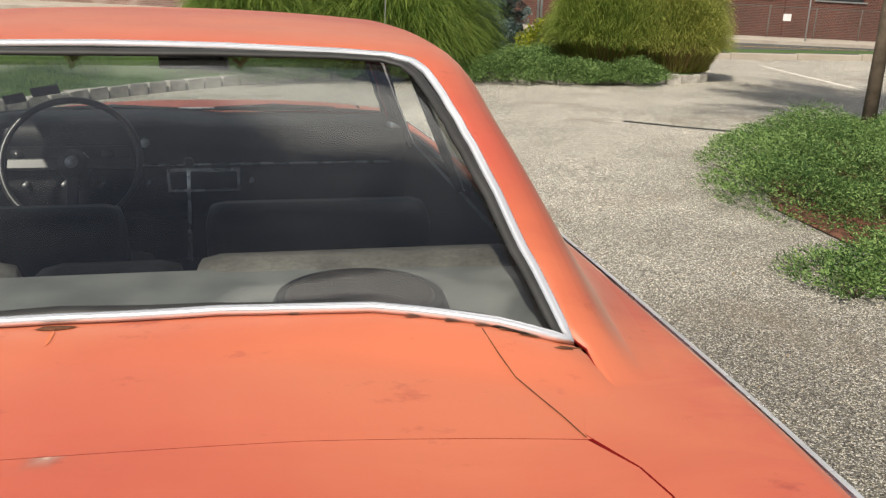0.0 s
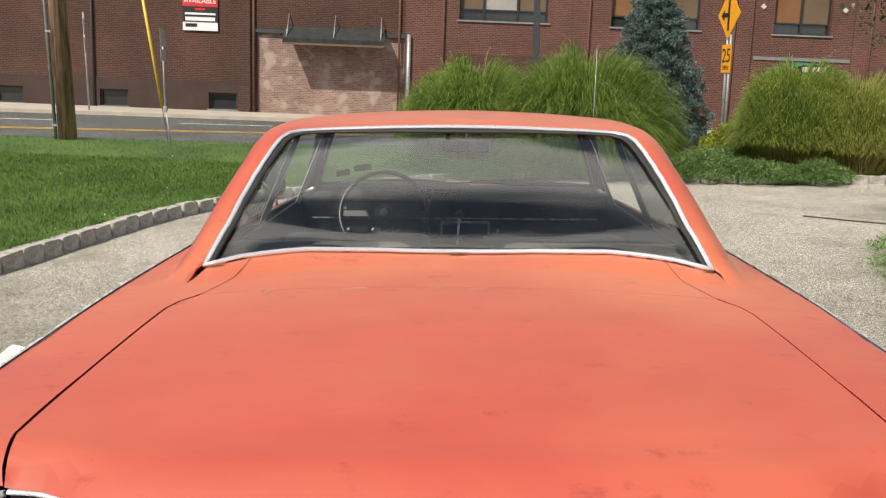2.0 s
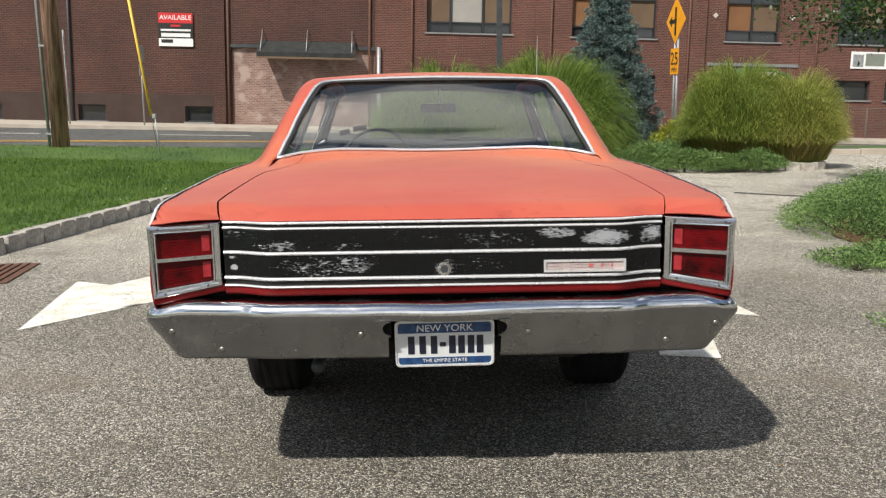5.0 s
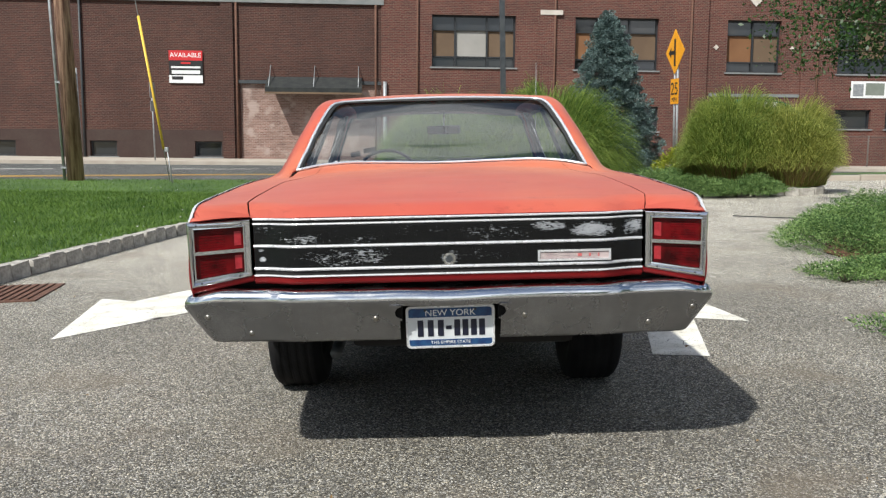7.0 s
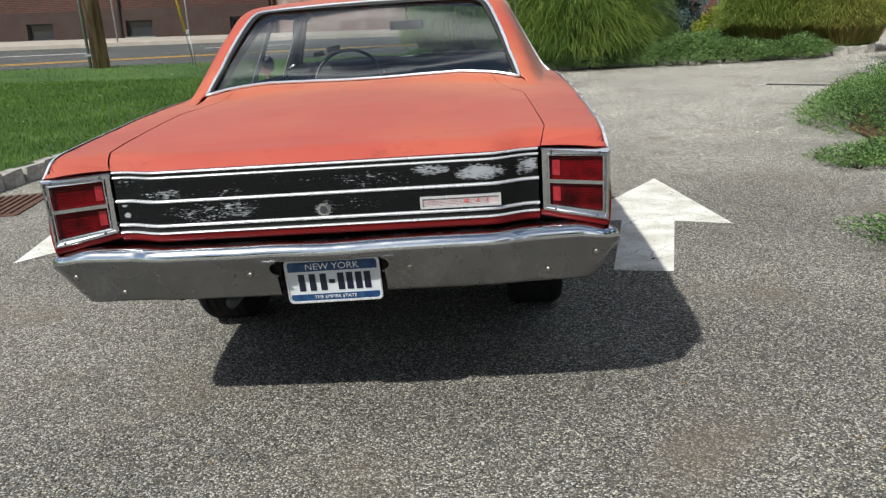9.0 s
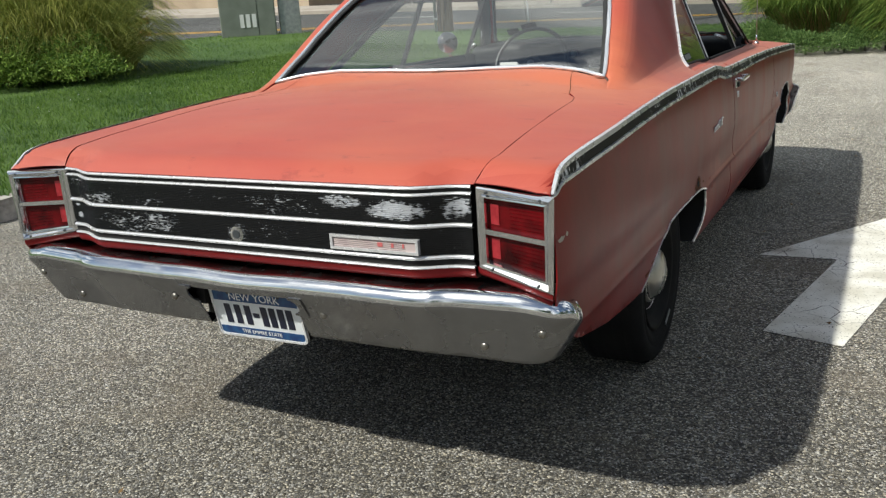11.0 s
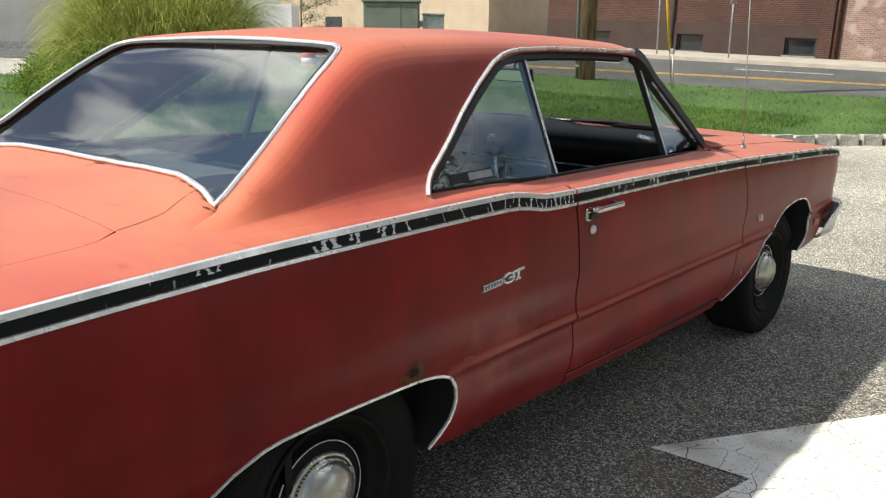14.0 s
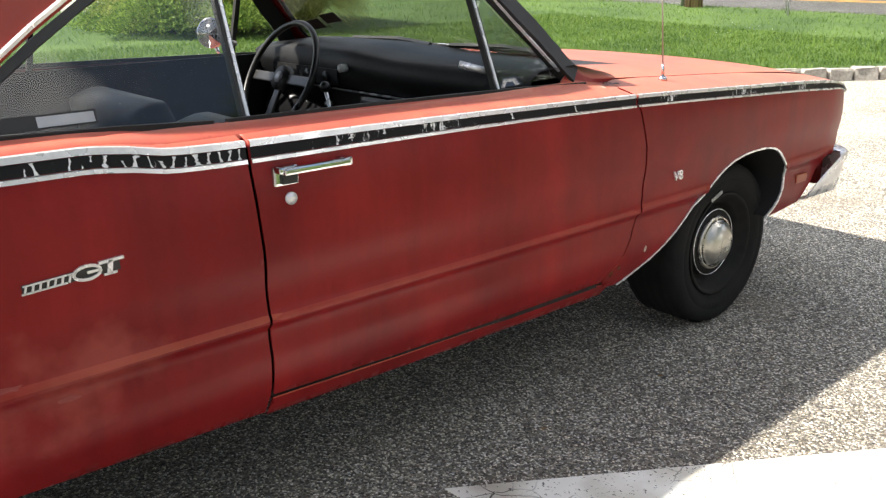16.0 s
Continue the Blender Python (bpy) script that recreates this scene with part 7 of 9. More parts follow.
def normal_at(y, u):
    a = upper(y + 0.01, u) - upper(y - 0.01, u)
    b = upper(y, u + 0.01) - upper(y, u - 0.01)
    return b.cross(a).normalized() * -1 if b.cross(a).z < 0 else b.cross(a).normalized()


def sym(half):
    """Closed loop from its right half, given from the lower centre round to the upper centre."""
    return half + [(-x, y) for x, y in reversed(half) if abs(x) > 1e-6]


# openings, as (x, y) for the front and rear glass and (y, z) for the sides
RW = [(0.0, 1.168), (0.20, 1.160), (0.40, 1.131), (0.56, 1.085), (0.648, 1.052), (0.640, 1.10), (0.595, 1.295), (0.553, 1.45), (0.535, 1.505), (0.515, 1.535), (0.48, 1.555), (0.40, 1.566), (0.2, 1.576), (0.0, 1.579)]
RWL = sym(RW)
WS = [(0.0, 3.425), (0.3, 3.405), (0.55, 3.345), (0.70, 3.255), (0.69, 3.21), (0.64, 3.10), (0.59, 2.985), (0.56, 2.955), (0.50, 2.965), (0.25, 2.985), (0.0, 2.992)]
WSL = sym(WS)
SW = [(1.550, 0.985), (1.60, 1.028), (1.714, 1.10), (1.80, 1.160), (1.905, 1.226), (2.01, 1.284), (2.06, 1.304), (2.11, 1.315), (2.17, 1.321), (2.33, 1.324), (2.56, 1.320), (2.80, 1.312), (2.89, 1.300), (2.945, 1.250), (3.06, 1.115), (3.19, 0.975), (3.15, 0.955), (2.6, 0.958), (2.1, 0.972), (1.75, 0.983)]
chart_ws = [(y, u_of_x(y, x) * US) for x, y in dense(WSL, 0.03)]
chart_swr = [(y, min(0.985, u_of_z(y, z)) * US) for y, z in dense(SW, 0.03)]
chart_swl = [(y, -u) for y, u in chart_swr]
# the shell is open at the back, where boot deck and rear window come in
notch = [(0.672, 0.806), (0.672, 0.90), (0.672, 0.99), (0.668, 1.04), (0.650, 1.06)] + RW[5:] + [(-x, y) for x, y in reversed(RW[5:-1])] + [(-0.650, 1.06), (-0.668, 1.04), (-0.672, 0.99), (-0.672, 0.90), (-0.672, 0.806)]
chart_notch = [(y, u_of_x(y, x) * US) for x, y in dense(notch, 0.03, False)]
shell = [(0.805, -US), (3.31, -US), (3.39, -0.6 * US), (3.415, 0), (3.39, 0.6 * US), (3.31, US), (0.805, US)] + chart_notch
panel("roof_shell", shell, lambda y, u: tuple(upper(y, u / US)), 0.026, PAINT, car, holes=[chart_ws, chart_swr, chart_swl], thick=0.006, flip=True, crisp=False)


def window_foot(x):
    return float(np.interp(abs(x), [q[0] for q in RW[:5]], [q[1] for q in RW[:5]]))


def deck_pt(x, y):
    yb = window_foot(x)
    t = smooth01(yb - 0.11, yb - 0.006, y) if abs(x) < 0.665 else 0.0
    z = top_z(x, y) - 0.0006 * smooth01(0.95, 0.87, y)
    return (x, y, z + (upper(yb, u_of_x(yb, x)).z - 0.006 - z) * t)


foot = [(x, y + 0.012) for x, y in RW[:5]]
deck = [(0.60, 0.8512), (0.645, 0.855), (0.685, 0.92), (0.705, 1.0), (0.70, 1.06)] + list(reversed(foot)) + [(-x, y) for x, y in foot[1:]] + [(-0.70, 1.06), (-0.705, 1.0), (-0.685, 0.92), (-0.645, 0.855), (-0.60, 0.8512), (-0.3, 0.8688), (0, 0.8728), (0.3, 0.8688)]
panel("deck_panel", deck, deck_pt, 0.025, PAINT, car, thick=0.004)


def glass_sheet(name, loop, inset, material=GLASS):
    def f(y, u):
        p, nn = upper(y, u / US), normal_at(y, u / US)
        return tuple(p - nn * inset)
    return panel(name, loop, f, 0.05, material, car)


RWG = [(y, u_of_x(y, x) * US) for x, y in dense(RWL, 0.03)]
glass_sheet("rear_window", RWG, 0.010, REARGLASS)
glass_sheet("windscreen", chart_ws, 0.008)


def trim(name, loop3d, norms, w, h, material, closed=True, inset=0.0, label=""):
    prof = [(w * 0.5 * math.cos(math.pi * k / 6), inset - 0.002 + (h + 0.002) * math.sin(math.pi * k / 6) ** 0.7) for k in range(7)]
    return sweep(loop3d, norms, prof, closed, name, material, car, label, True)


def on_shell(loop, shrink=0.0):
    P, N = [], []
    c = Vector((sum(q[0] for q in loop) / len(loop), sum(q[1] for q in loop) / len(loop)))
    for y, u in loop:
        v = Vector((y, u)) - c
        v *= 1 - shrink / max(v.length, 0.01)
        y2, u2 = (c + v)
        P.append(upper(y2, u2 / US))
        N.append(normal_at(y2, u2 / US))
    return P, N


for nm, loop in (("rear_window_trim", RWG), ("windscreen_trim", chart_ws)):
    P, N = on_shell(loop)
    trim(nm, P, N, 0.0155, 0.008, WINTRIM)
    P, N = on_shell(loop, 0.017)
    trim(nm.replace("trim", "seal"), P, N, 0.018, 0.004, SEAL)

for sg in (1, -1):
    def side_glass(y, z, inset=0.012):
        return Vector((sg * (XB(y) - 0.006 - 0.42 * (z - 0.965) - inset), y, z))
    # bright drip rail from the quarter tip over the roof rail to the front pillar
    P, N = [], []
    for y, z in dense([(1.545, 0.985)] + SW[1:12] + [(2.92, 1.312)], 0.03, False):
        p = upper(y, sg * max(0.05, u_of_z(y, z) - 0.012))
        P.append(p)
        N.append(normal_at(y, sg * (u_of_z(y, z) - 0.012)))
    sweep(P, N, [(-0.0055, -0.003), (0.0055, -0.003), (0.0055, 0.004), (0.0, 0.008), (-0.0055, 0.004)], False, "drip_rail", BRIGHT, car)
    P = [side_glass(y, z, 0.004) for y, z in dense([(1.575, 0.99)] + [(y + 0.008, z - 0.012) for y, z in SW[1:12]], 0.03, False)]
    sweep(P, [(sg, 0, 0.4)] * len(P), [(-0.008, -0.02), (0.010, -0.02), (0.010, 0.003), (-0.008, 0.003)], False, "window_seal", SEAL, car)
    P = [upper(y, sg * (u_of_z(y, z) - 0.02)) for y, z in dense([(2.90, 1.306), (2.955, 1.255), (3.07, 1.12), (3.22, 0.965)], 0.03, False)]
    sweep(P, [(sg, 0.3, 0.4)] * len(P), [(-0.034, -0.03), (0.026, -0.03), (0.026, 0.004), (-0.034, 0.004)], False, "pillar_seal", SEAL, car)
    P = [side_glass(y, z, 0.002) for y, z in dense([(2.925, 1.285), (2.95, 1.235), (3.06, 1.105), (3.165, 0.985)], 0.03, False)]
    sweep(P, [(sg, 0.2, 0.3)] * len(P), [(-0.0035, -0.004), (0.0035, -0.004), (0.003, 0.003), (-0.003, 0.003)], False, "vent_frame", BRIGHT, car)
    # quarter glass, fixed and raised on both sides
    qg = [(1.57, 0.982), (1.60, 1.022), (1.714, 1.094), (1.80, 1.154), (1.905, 1.220), (2.01, 1.278), (2.06, 1.298), (2.11, 1.309), (2.200, 1.312), (2.186, 0.962)]
    o = panel("quarter_glass", qg, lambda a, b: (sg * (0.770 - 0.028 * (a - 1.55) - 0.42 * (b - 0.965)), a, b), 0.05, GLASS, car, smooth=False)
    P = [side_glass(y, z, 0.010) for y, z in ((2.202, 1.314), (2.198, 1.2), (2.193, 1.08), (2.188, 0.952))]
    sweep(P, [(sg, 0, 0.3)] * 4, [(-0.004, -0.001), (0.004, -0.001), (0.003, 0.002), (-0.003, 0.002)], False, "glass_edge_channel", BRIGHT, car)
    # vent window with its bright upright
    P = [side_glass(y, z, 0.012) for y, z in ((2.926, 1.296), (2.927, 1.2), (2.928, 1.08), (2.929, 0.940))]
    sweep(P, [(sg, 0, 0.3)] * 4, [(-0.004, -0.001), (0.004, -0.001), (0.0035, 0.002), (-0.0035, 0.002)], False, "vent_window_post", BRIGHT, car)
    vg = [(2.927, 1.284), (2.945, 1.245), (3.06, 1.108), (3.18, 0.968), (2.930, 0.957)]
    panel("vent_window", vg, lambda a, b: tuple(side_glass(a, b, 0.018)), 0.06, GLASS, car)
    # dark rubber channels on the inner side of both uprights
    for ends in (((2.200, 1.312), (2.186, 0.952)), ((2.926, 1.296), (2.929, 0.940))):
        P = [side_glass(y, z, 0.011) for y, z in dense(ends, 0.1, False)]
        sweep(P, [(sg, 0, 0.3)] * len(P), [(-0.009, -0.020), (0.009, -0.020), (0.009, -0.0015), (-0.009, -0.0015)], False, "inner_channel", SEAL, car)
    # belt weatherstrip
    P = [Vector((sg * 0.771, y, top_z(0.771, y) + 0.002)) for y in (1.6, 1.9, 2.1)]
    sweep(P, [(0, 0, 1)] * 3, [(-0.006, -0.01), (0.006, -0.01), (0.006, 0.004), (-0.006, 0.004)], False, "belt_moulding", SEAL, car)
    P = [Vector((sg * 0.771, y, top_z(0.771, y) + 0.002)) for y in (2.13, 2.5, 3.0, 3.25)]
    sweep(P, [(0, 0, 1)] * 4, [(-0.006, -0.01), (0.006, -0.01), (0.006, 0.004), (-0.006, 0.004)], False, "belt_moulding", SEAL, car)
    # door handle and lock
    h = empty("door_handle", parent=car)
    h["label"] = "chrome door handle and lock"
    hx = side_x(2.2, 0.86)
    bm = bmesh.new()
    box(bm, sg * (hx - 0.005) - 0.012, sg * (hx - 0.005) + 0.012, 2.168, 2.228, 0.842, 0.884, 0.006)
    box(bm, sg * (hx + 0.026) - 0.007, sg * (hx + 0.026) + 0.007, 2.18, 2.345, 0.868, 0.884, 0.005)
    box(bm, sg * (hx + 0.012) - 0.016, sg * (hx + 0.012) + 0.016, 2.325, 2.35, 0.866, 0.884, 0.004)
    box(bm, sg * (hx + 0.016) - 0.012, sg * (hx + 0.016) + 0.012, 2.17, 2.21, 0.872, 0.886, 0.004)
    part("grip", bm, CHROME, h)
    bm = bmesh.new()
    box(bm, sg * (hx + 0.01) - 0.004, sg * (hx + 0.01) + 0.004, 2.185, 2.222, 0.846, 0.866, 0.003)
    part("push_button", bm, SEAL, h)
    lx = side_x(2.206, 0.814)
    cylpart("lock", (sg * (lx - 0.004), 2.206, 0.814), (sg * (lx + 0.005), 2.206, 0.814), 0.0135, BRIGHT, h, seg=16)

# ---- tail panel, mouldings, lamps ----
def tail_strip(name, z0, z1, out, material, x1=0.650, lift=None, label="", n=60):
    V, F = [], []
    xs = [-x1 + 2 * x1 * i / n for i in range(n + 1)]
    for x in xs:
        y = tail_y(x)
        V += [(x, y + 0.004, z0), (x, y - out, z0 + 0.0015), (x, y - out, z1 - 0.0015), (x, y + 0.004, z1)]
    for i in range(n):
        F += [(i * 4 + c, (i + 1) * 4 + c, (i + 1) * 4 + c + 1, i * 4 + c + 1) for c in range(3)]
    return meshob(name, V, F, material, car, label)


def moulding(z0, z1, out, x1=0.652, n=64):
    """A half-round bright strip across the tail."""
    prof = [(0.004, z0), (-0.4 * out, z0 + 0.0006), (-0.85 * out, z0 + 0.25 * (z1 - z0)), (-out, (z0 + z1) / 2), (-0.85 * out, z1 - 0.25 * (z1 - z0)), (-0.4 * out, z1 - 0.0006), (0.004, z1)]
    V, F = [], []
    for i in range(n + 1):
        x = -x1 + 2 * x1 * i / n
        V += [(x, tail_y(x) + d, z) for d, z in prof]
    for i in range(n):
        F += [(i * 7 + c, (i + 1) * 7 + c, (i + 1) * 7 + c + 1, i * 7 + c + 1) for c in range(6)]
    return meshob("tail_moulding", V, F, BRIGHT, car, smooth=True)


tail_strip("tail_panel", 0.690, 0.884, 0.0, BLACKGAP)
# the red skin under the mouldings turns in towards the bumper
V, F = [], []
for i in range(65):
    x = -0.652 + 1.304 * i / 64
    V += [(x, tail_y(x) - 0.002, 0.694), (x, tail_y(x) - 0.001, 0.676), (x, tail_y(x) + 0.006, 0.668), (x, tail_y(x) + 0.06, 0.664)]
for i in range(64):
    F += [(i * 4 + c, i * 4 + c + 1, (i + 1) * 4 + c + 1, (i + 1) * 4 + c) for c in range(3)]
meshob("tail_lower_panel", V, F, PAINT, car, smooth=True)
tail_strip("tail_black_panel", 0.801, 0.8655, 0.003, TAILBLACK, label="black ribbed panel worn to bare metal")
tail_strip("tail_black_panel", 0.725, 0.7895, 0.003, TAILBLACKLOW, label="black ribbed panel worn to bare metal")
for z0, z1, o in ((0.881, 0.8895, 0.008), (0.8645, 0.873, 0.008), (0.789, 0.801, 0.009), (0.714, 0.7255, 0.009), (0.692, 0.700, 0.009)):
    moulding(z0, z1, o)
for k in range(13):
    tail_strip("tail_rib", 0.8050 + k * 0.0045, 0.8074 + k * 0.0045, 0.0062, TAILBLACK)
for k in range(14):
    tail_strip("tail_rib", 0.7275 + k * 0.0045, 0.7299 + k * 0.0045, 0.0062, TAILBLACKLOW)
# boot lock and the bezel badge
lk = empty("boot_lock", parent=car)
bm = bmesh.new()
cyl(bm, (0, -0.003, 0.744), (0, -0.0085, 0.744), 0.0215, 0.0205, 28)
part("escutcheon", bm, HUBMETAL, lk)
for nm, r0, y0, m in (("rim", 0.0160, -0.0100, TRIMCHROME), ("cylinder", 0.0118, -0.0112, DARKSTEEL)):
    bm = bmesh.new()
    cyl(bm, (0, -0.008, 0.744), (0, y0, 0.744), r0, r0 * 0.97, 24)
    part(nm, bm, m, lk)
bd = empty("tail_badge", parent=car)
bd["label"] = "silver framed badge with faded red marks"
for d in ((0.293, 0.535, -0.014, -0.002, 0.7605, 0.767), (0.293, 0.535, -0.014, -0.002, 0.730, 0.7365), (0.293, 0.300, -0.014, -0.002, 0.7365, 0.7605), (0.528, 0.535, -0.014, -0.002, 0.7365, 0.7605)):
    boxpart("badge_frame", d, BRIGHT, bd)
boxpart("badge_face", (0.300, 0.528, -0.010, -0.002, 0.7365, 0.7605), mat("faded_badge_face", (0.42, 0.33, 0.33), (0.50, 0.42, 0.41), 40, 0.4), bd)
for x, w in ((0.425, 0.014), (0.462, 0.007), (0.492, 0.005)):
    boxpart("badge_mark", (x, x + w, -0.0108, -0.0098, 0.744, 0.754), REDINK, bd)


def quad_plate(name, corners, y_in, y_out, material, parent, label=""):
    """A plate with a four-cornered outline (x, z) between two depths."""
    V = [(x, y_in(x), z) for x, z in corners] + [(x, y_out(x), z) for x, z in corners]
    return meshob(name, V, [(0, 1, 2, 3), (7, 6, 5, 4), (0, 4, 5, 1), (1, 5, 6, 2), (2, 6, 7, 3), (3, 7, 4, 0)], material, parent, label)


for sg in (1, -1):
    tl = empty("tail_lamp", parent=car)
    tl["label"] = "chrome framed tail lamp with two red lenses"

    ty = lamp_y

    def ring(c, d, grow=0.0):
        m = Vector((sum(q[0] for q in c) / 4, sum(q[1] for q in c) / 4))
        return [(sg * (a + grow * (1 if a > m.x else -1)), ty(a) + d, b + grow * (1 if b > m.y else -1)) for a, b in c]
    O = [(0.659, 0.886), (0.862, 0.880), (0.854, 0.662), (0.659, 0.693)]
    I = [(0.686, 0.860), (0.837, 0.856), (0.835, 0.693), (0.686, 0.714)]
    rings = [ring(O, 0.040, -0.012), ring(O, 0.012, -0.005), ring(O, 0.003), ring(O, -0.003, -0.004), ring(O, -0.004, -0.010), ring(I, 0.002, 0.009), ring(I, -0.003, 0.006), ring(I, -0.003, 0.002), ring(I, 0.004), ring(I, 0.030, -0.004)]
    V = [p for r in rings for p in r]
    F = []
    for r in range(len(rings) - 1):
        for i in range(4):
            j = (i + 1) % 4
            f4 = (r * 4 + i, r * 4 + 4 + i, r * 4 + 4 + j, r * 4 + j)
            F.append(f4 if sg > 0 else tuple(reversed(f4)))
    meshob("bezel", V, F, TRIMCHROME, tl, "satin chrome lamp frame")
    quad_plate("divider", [(sg * 0.684, 0.790), (sg * 0.839, 0.783), (sg * 0.839, 0.772), (sg * 0.684, 0.778)], lambda x: ty(x) - 0.001, lambda x: ty(x) + 0.03, TRIMCHROME, tl)
    for C in ([(0.684, 0.862), (0.839, 0.858), (0.839, 0.781), (0.684, 0.788)], [(0.684, 0.780), (0.839, 0.774), (0.837, 0.691), (0.684, 0.712)]):
        quad_plate("lens", [(sg * a, b) for a, b in C], lambda x: ty(x) + 0.012, lambda x: ty(x) + 0.034, LENS, tl, "red plastic lens")
        # fine ribs across the outer half and a square reflector beside them
        for k in range(1, 8):
            z = [C[0][1] + (C[3][1] - C[0][1]) * (k + 0.5) / 9, C[1][1] + (C[2][1] - C[1][1]) * (k + 0.5) / 9]
            V = []
            for x, f in ((0.745, 0.4), (0.826, 0.92)):
                zz = z[0] * (1 - f) + z[1] * f
                V += [(sg * x, ty(x) + 0.013, zz - 0.0014), (sg * x, ty(x) + 0.0105, zz), (sg * x, ty(x) + 0.013, zz + 0.0014)]
            F = [(0, 1, 4, 3), (1, 2, 5, 4)]
            meshob("lens_rib", V, F if sg < 0 else [tuple(reversed(q)) for q in F], LENS, tl)
        zc = (C[0][1] + C[3][1]) / 2 - 0.002
        quad_plate("reflector", [(sg * 0.694, zc + 0.024), (sg * 0.716, zc + 0.023), (sg * 0.716, zc - 0.024), (sg * 0.694, zc - 0.022)], lambda x: ty(x) + 0.0105, lambda x: ty(x) + 0.014, REFLECTOR, tl)
    for x, z in ((0.69, 0.8745), (0.83, 0.8705), (0.70, 0.698), (0.82, 0.679)):
        cylpart("screw", (sg * x, ty(x) - 0.006, z), (sg * x, ty(x) + 0.004, z), 0.0035, DARKSTEEL, tl, seg=8)
    # body skin under the lamp and behind it
    V = []
    for k in range(7):
        x = 0.656 + 0.196 * k / 6
        zt, q = 0.694 - 0.031 * k / 6, ty(x)
        V += [(sg * x, q + 0.003, zt + 0.004), (sg * x, q + 0.004, zt - 0.012), (sg * (x - 0.003 * k / 6), q + 0.010, zt - 0.018), (sg * (x - 0.01 * k / 6), q + 0.06, zt - 0.020)]
    F = [(i * 4 + c, i * 4 + c + 1, i * 4 + c + 5, i * 4 + c + 4) for i in range(6) for c in range(3)]
    meshob("lamp_filler", V, F if sg > 0 else [tuple(reversed(q)) for q in F], PAINT, car, smooth=True)
# near-black valance behind the bumper and the boot floor, standing in for shade
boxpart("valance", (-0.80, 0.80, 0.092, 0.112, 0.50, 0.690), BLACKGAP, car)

# ---- bumpers ----
def bumper_loft(name, secs, material, label="", gap=None):
    """Sections of equal point count, skinned in order."""
    k = len(secs[0])
    V = [p for s in secs for p in s]
    F = []
    for i in range(len(secs) - 1):
        mx = (secs[i][0][0] + secs[i + 1][0][0]) / 2
        F += [(i * k + c, (i + 1) * k + c, (i + 1) * k + c + 1, i * k + c + 1) for c in range(k - 1) if not (gap and gap(mx, c))]
    o = meshob(name, V, F, material, car, label, True)
    if gap:
        # brighter chrome on the nose, darker below: mirrored sky and ground put into colour
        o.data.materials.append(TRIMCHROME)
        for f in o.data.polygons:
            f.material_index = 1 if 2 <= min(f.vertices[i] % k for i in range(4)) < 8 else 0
    so = o.modifiers.new("thickness", "SOLIDIFY")
    so.thickness, so.offset = 0.004, 1
    sharp_border(o)
    return o


def along(path, step):
    """Evenly spaced points and outward normals of a plan path, mirrored to both sides."""
    h = [Vector(p) for p in smoothline(path, step)]
    pts = [Vector((-p.x, p.y)) for p in reversed(h[1:])] + h
    out = []
    for i, p in enumerate(pts):
        t = (pts[min(i + 1, len(pts) - 1)] - pts[max(i - 1, 0)]).normalized()
        out.append((p, Vector((t.y, -t.x))))
    return out


# plan of the bumper's nose and of its tucked-in lower edge
NOSE = [(0, -0.044), (0.30, -0.044), (0.50, -0.043), (0.555, -0.038), (0.605, -0.024), (0.70, -0.014), (0.79, -0.006), (0.845, 0.004), (0.877, 0.022), (0.894, 0.048), (0.890, 0.086)]
FOOT = [(0, 0.034), (0.30, 0.034), (0.49, 0.036), (0.54, 0.037), (0.58, 0.039), (0.66, 0.040), (0.73, 0.041), (0.772, 0.045), (0.800, 0.058), (0.822, 0.085), (0.830, 0.125)]
nose_x, nose_y = spline([(i, q[0]) for i, q in enumerate(NOSE)]), spline([(i, q[1]) for i, q in enumerate(NOSE)])
foot_x, foot_y = spline([(i, q[0]) for i, q in enumerate(FOOT)]), spline([(i, q[1]) for i, q in enumerate(FOOT)])
steps = sorted([x / 0.30 for x in (0.0, 0.03, 0.06, 0.09, 0.12, 0.160, 0.184, 0.192, 0.22, 0.24, 0.26, 0.28)] + [1 + 0.1 * i for i in range(91)])
dents = ((-0.27, 0.004), (0.33, -0.003), (-0.62, 0.003))


def bumper_row(sgn, k):
    """One cross-section: shelf, rounded nose, sloping face, lower return."""
    T, B = Vector((sgn * nose_x(k), nose_y(k))), Vector((sgn * foot_x(k), foot_y(k)))
    out = Vector((0, -1)).lerp((T - B).normalized(), smooth01(5.0, 8.5, k)).normalized()
    ax = abs(T.x)
    dd = sum(d * math.exp(-((T.x - x) / 0.08) ** 2) for x, d in dents)
    zt = 0.652 - 0.005 * smooth01(0.2, 0.0, ax) + 0.003 * smooth01(0.5, 0.6, ax) - 0.014 * smooth01(0.76, 0.89, ax) - 0.022 * smooth01(8.0, 10.0, k) - 0.4 * dd
    zb = 0.467 + 0.004 * smooth01(0.5, 0.72, ax) + 0.006 * smooth01(7.5, 10, k)
    r = 0.034
    row = [(T - out * 0.13, zt - 0.002), (T - out * 0.06, zt)]
    for e in (82, 68, 54, 40, 26, 12, -4, -18):
        row.append((T - out * (r - r * math.cos(radians(e))), zt - r + r * math.sin(radians(e))))
    A, za = row[-1]
    for q in (0.08, 0.42, 0.7, 0.93, 1.0):
        row.append((A.lerp(B, q) - out * dd * math.sin(3.14 * q), za + (zb - za) * q))
    row.append((B - out * 0.03, zb + 0.012))
    return [(p.x, p.y, z) for p, z in row]


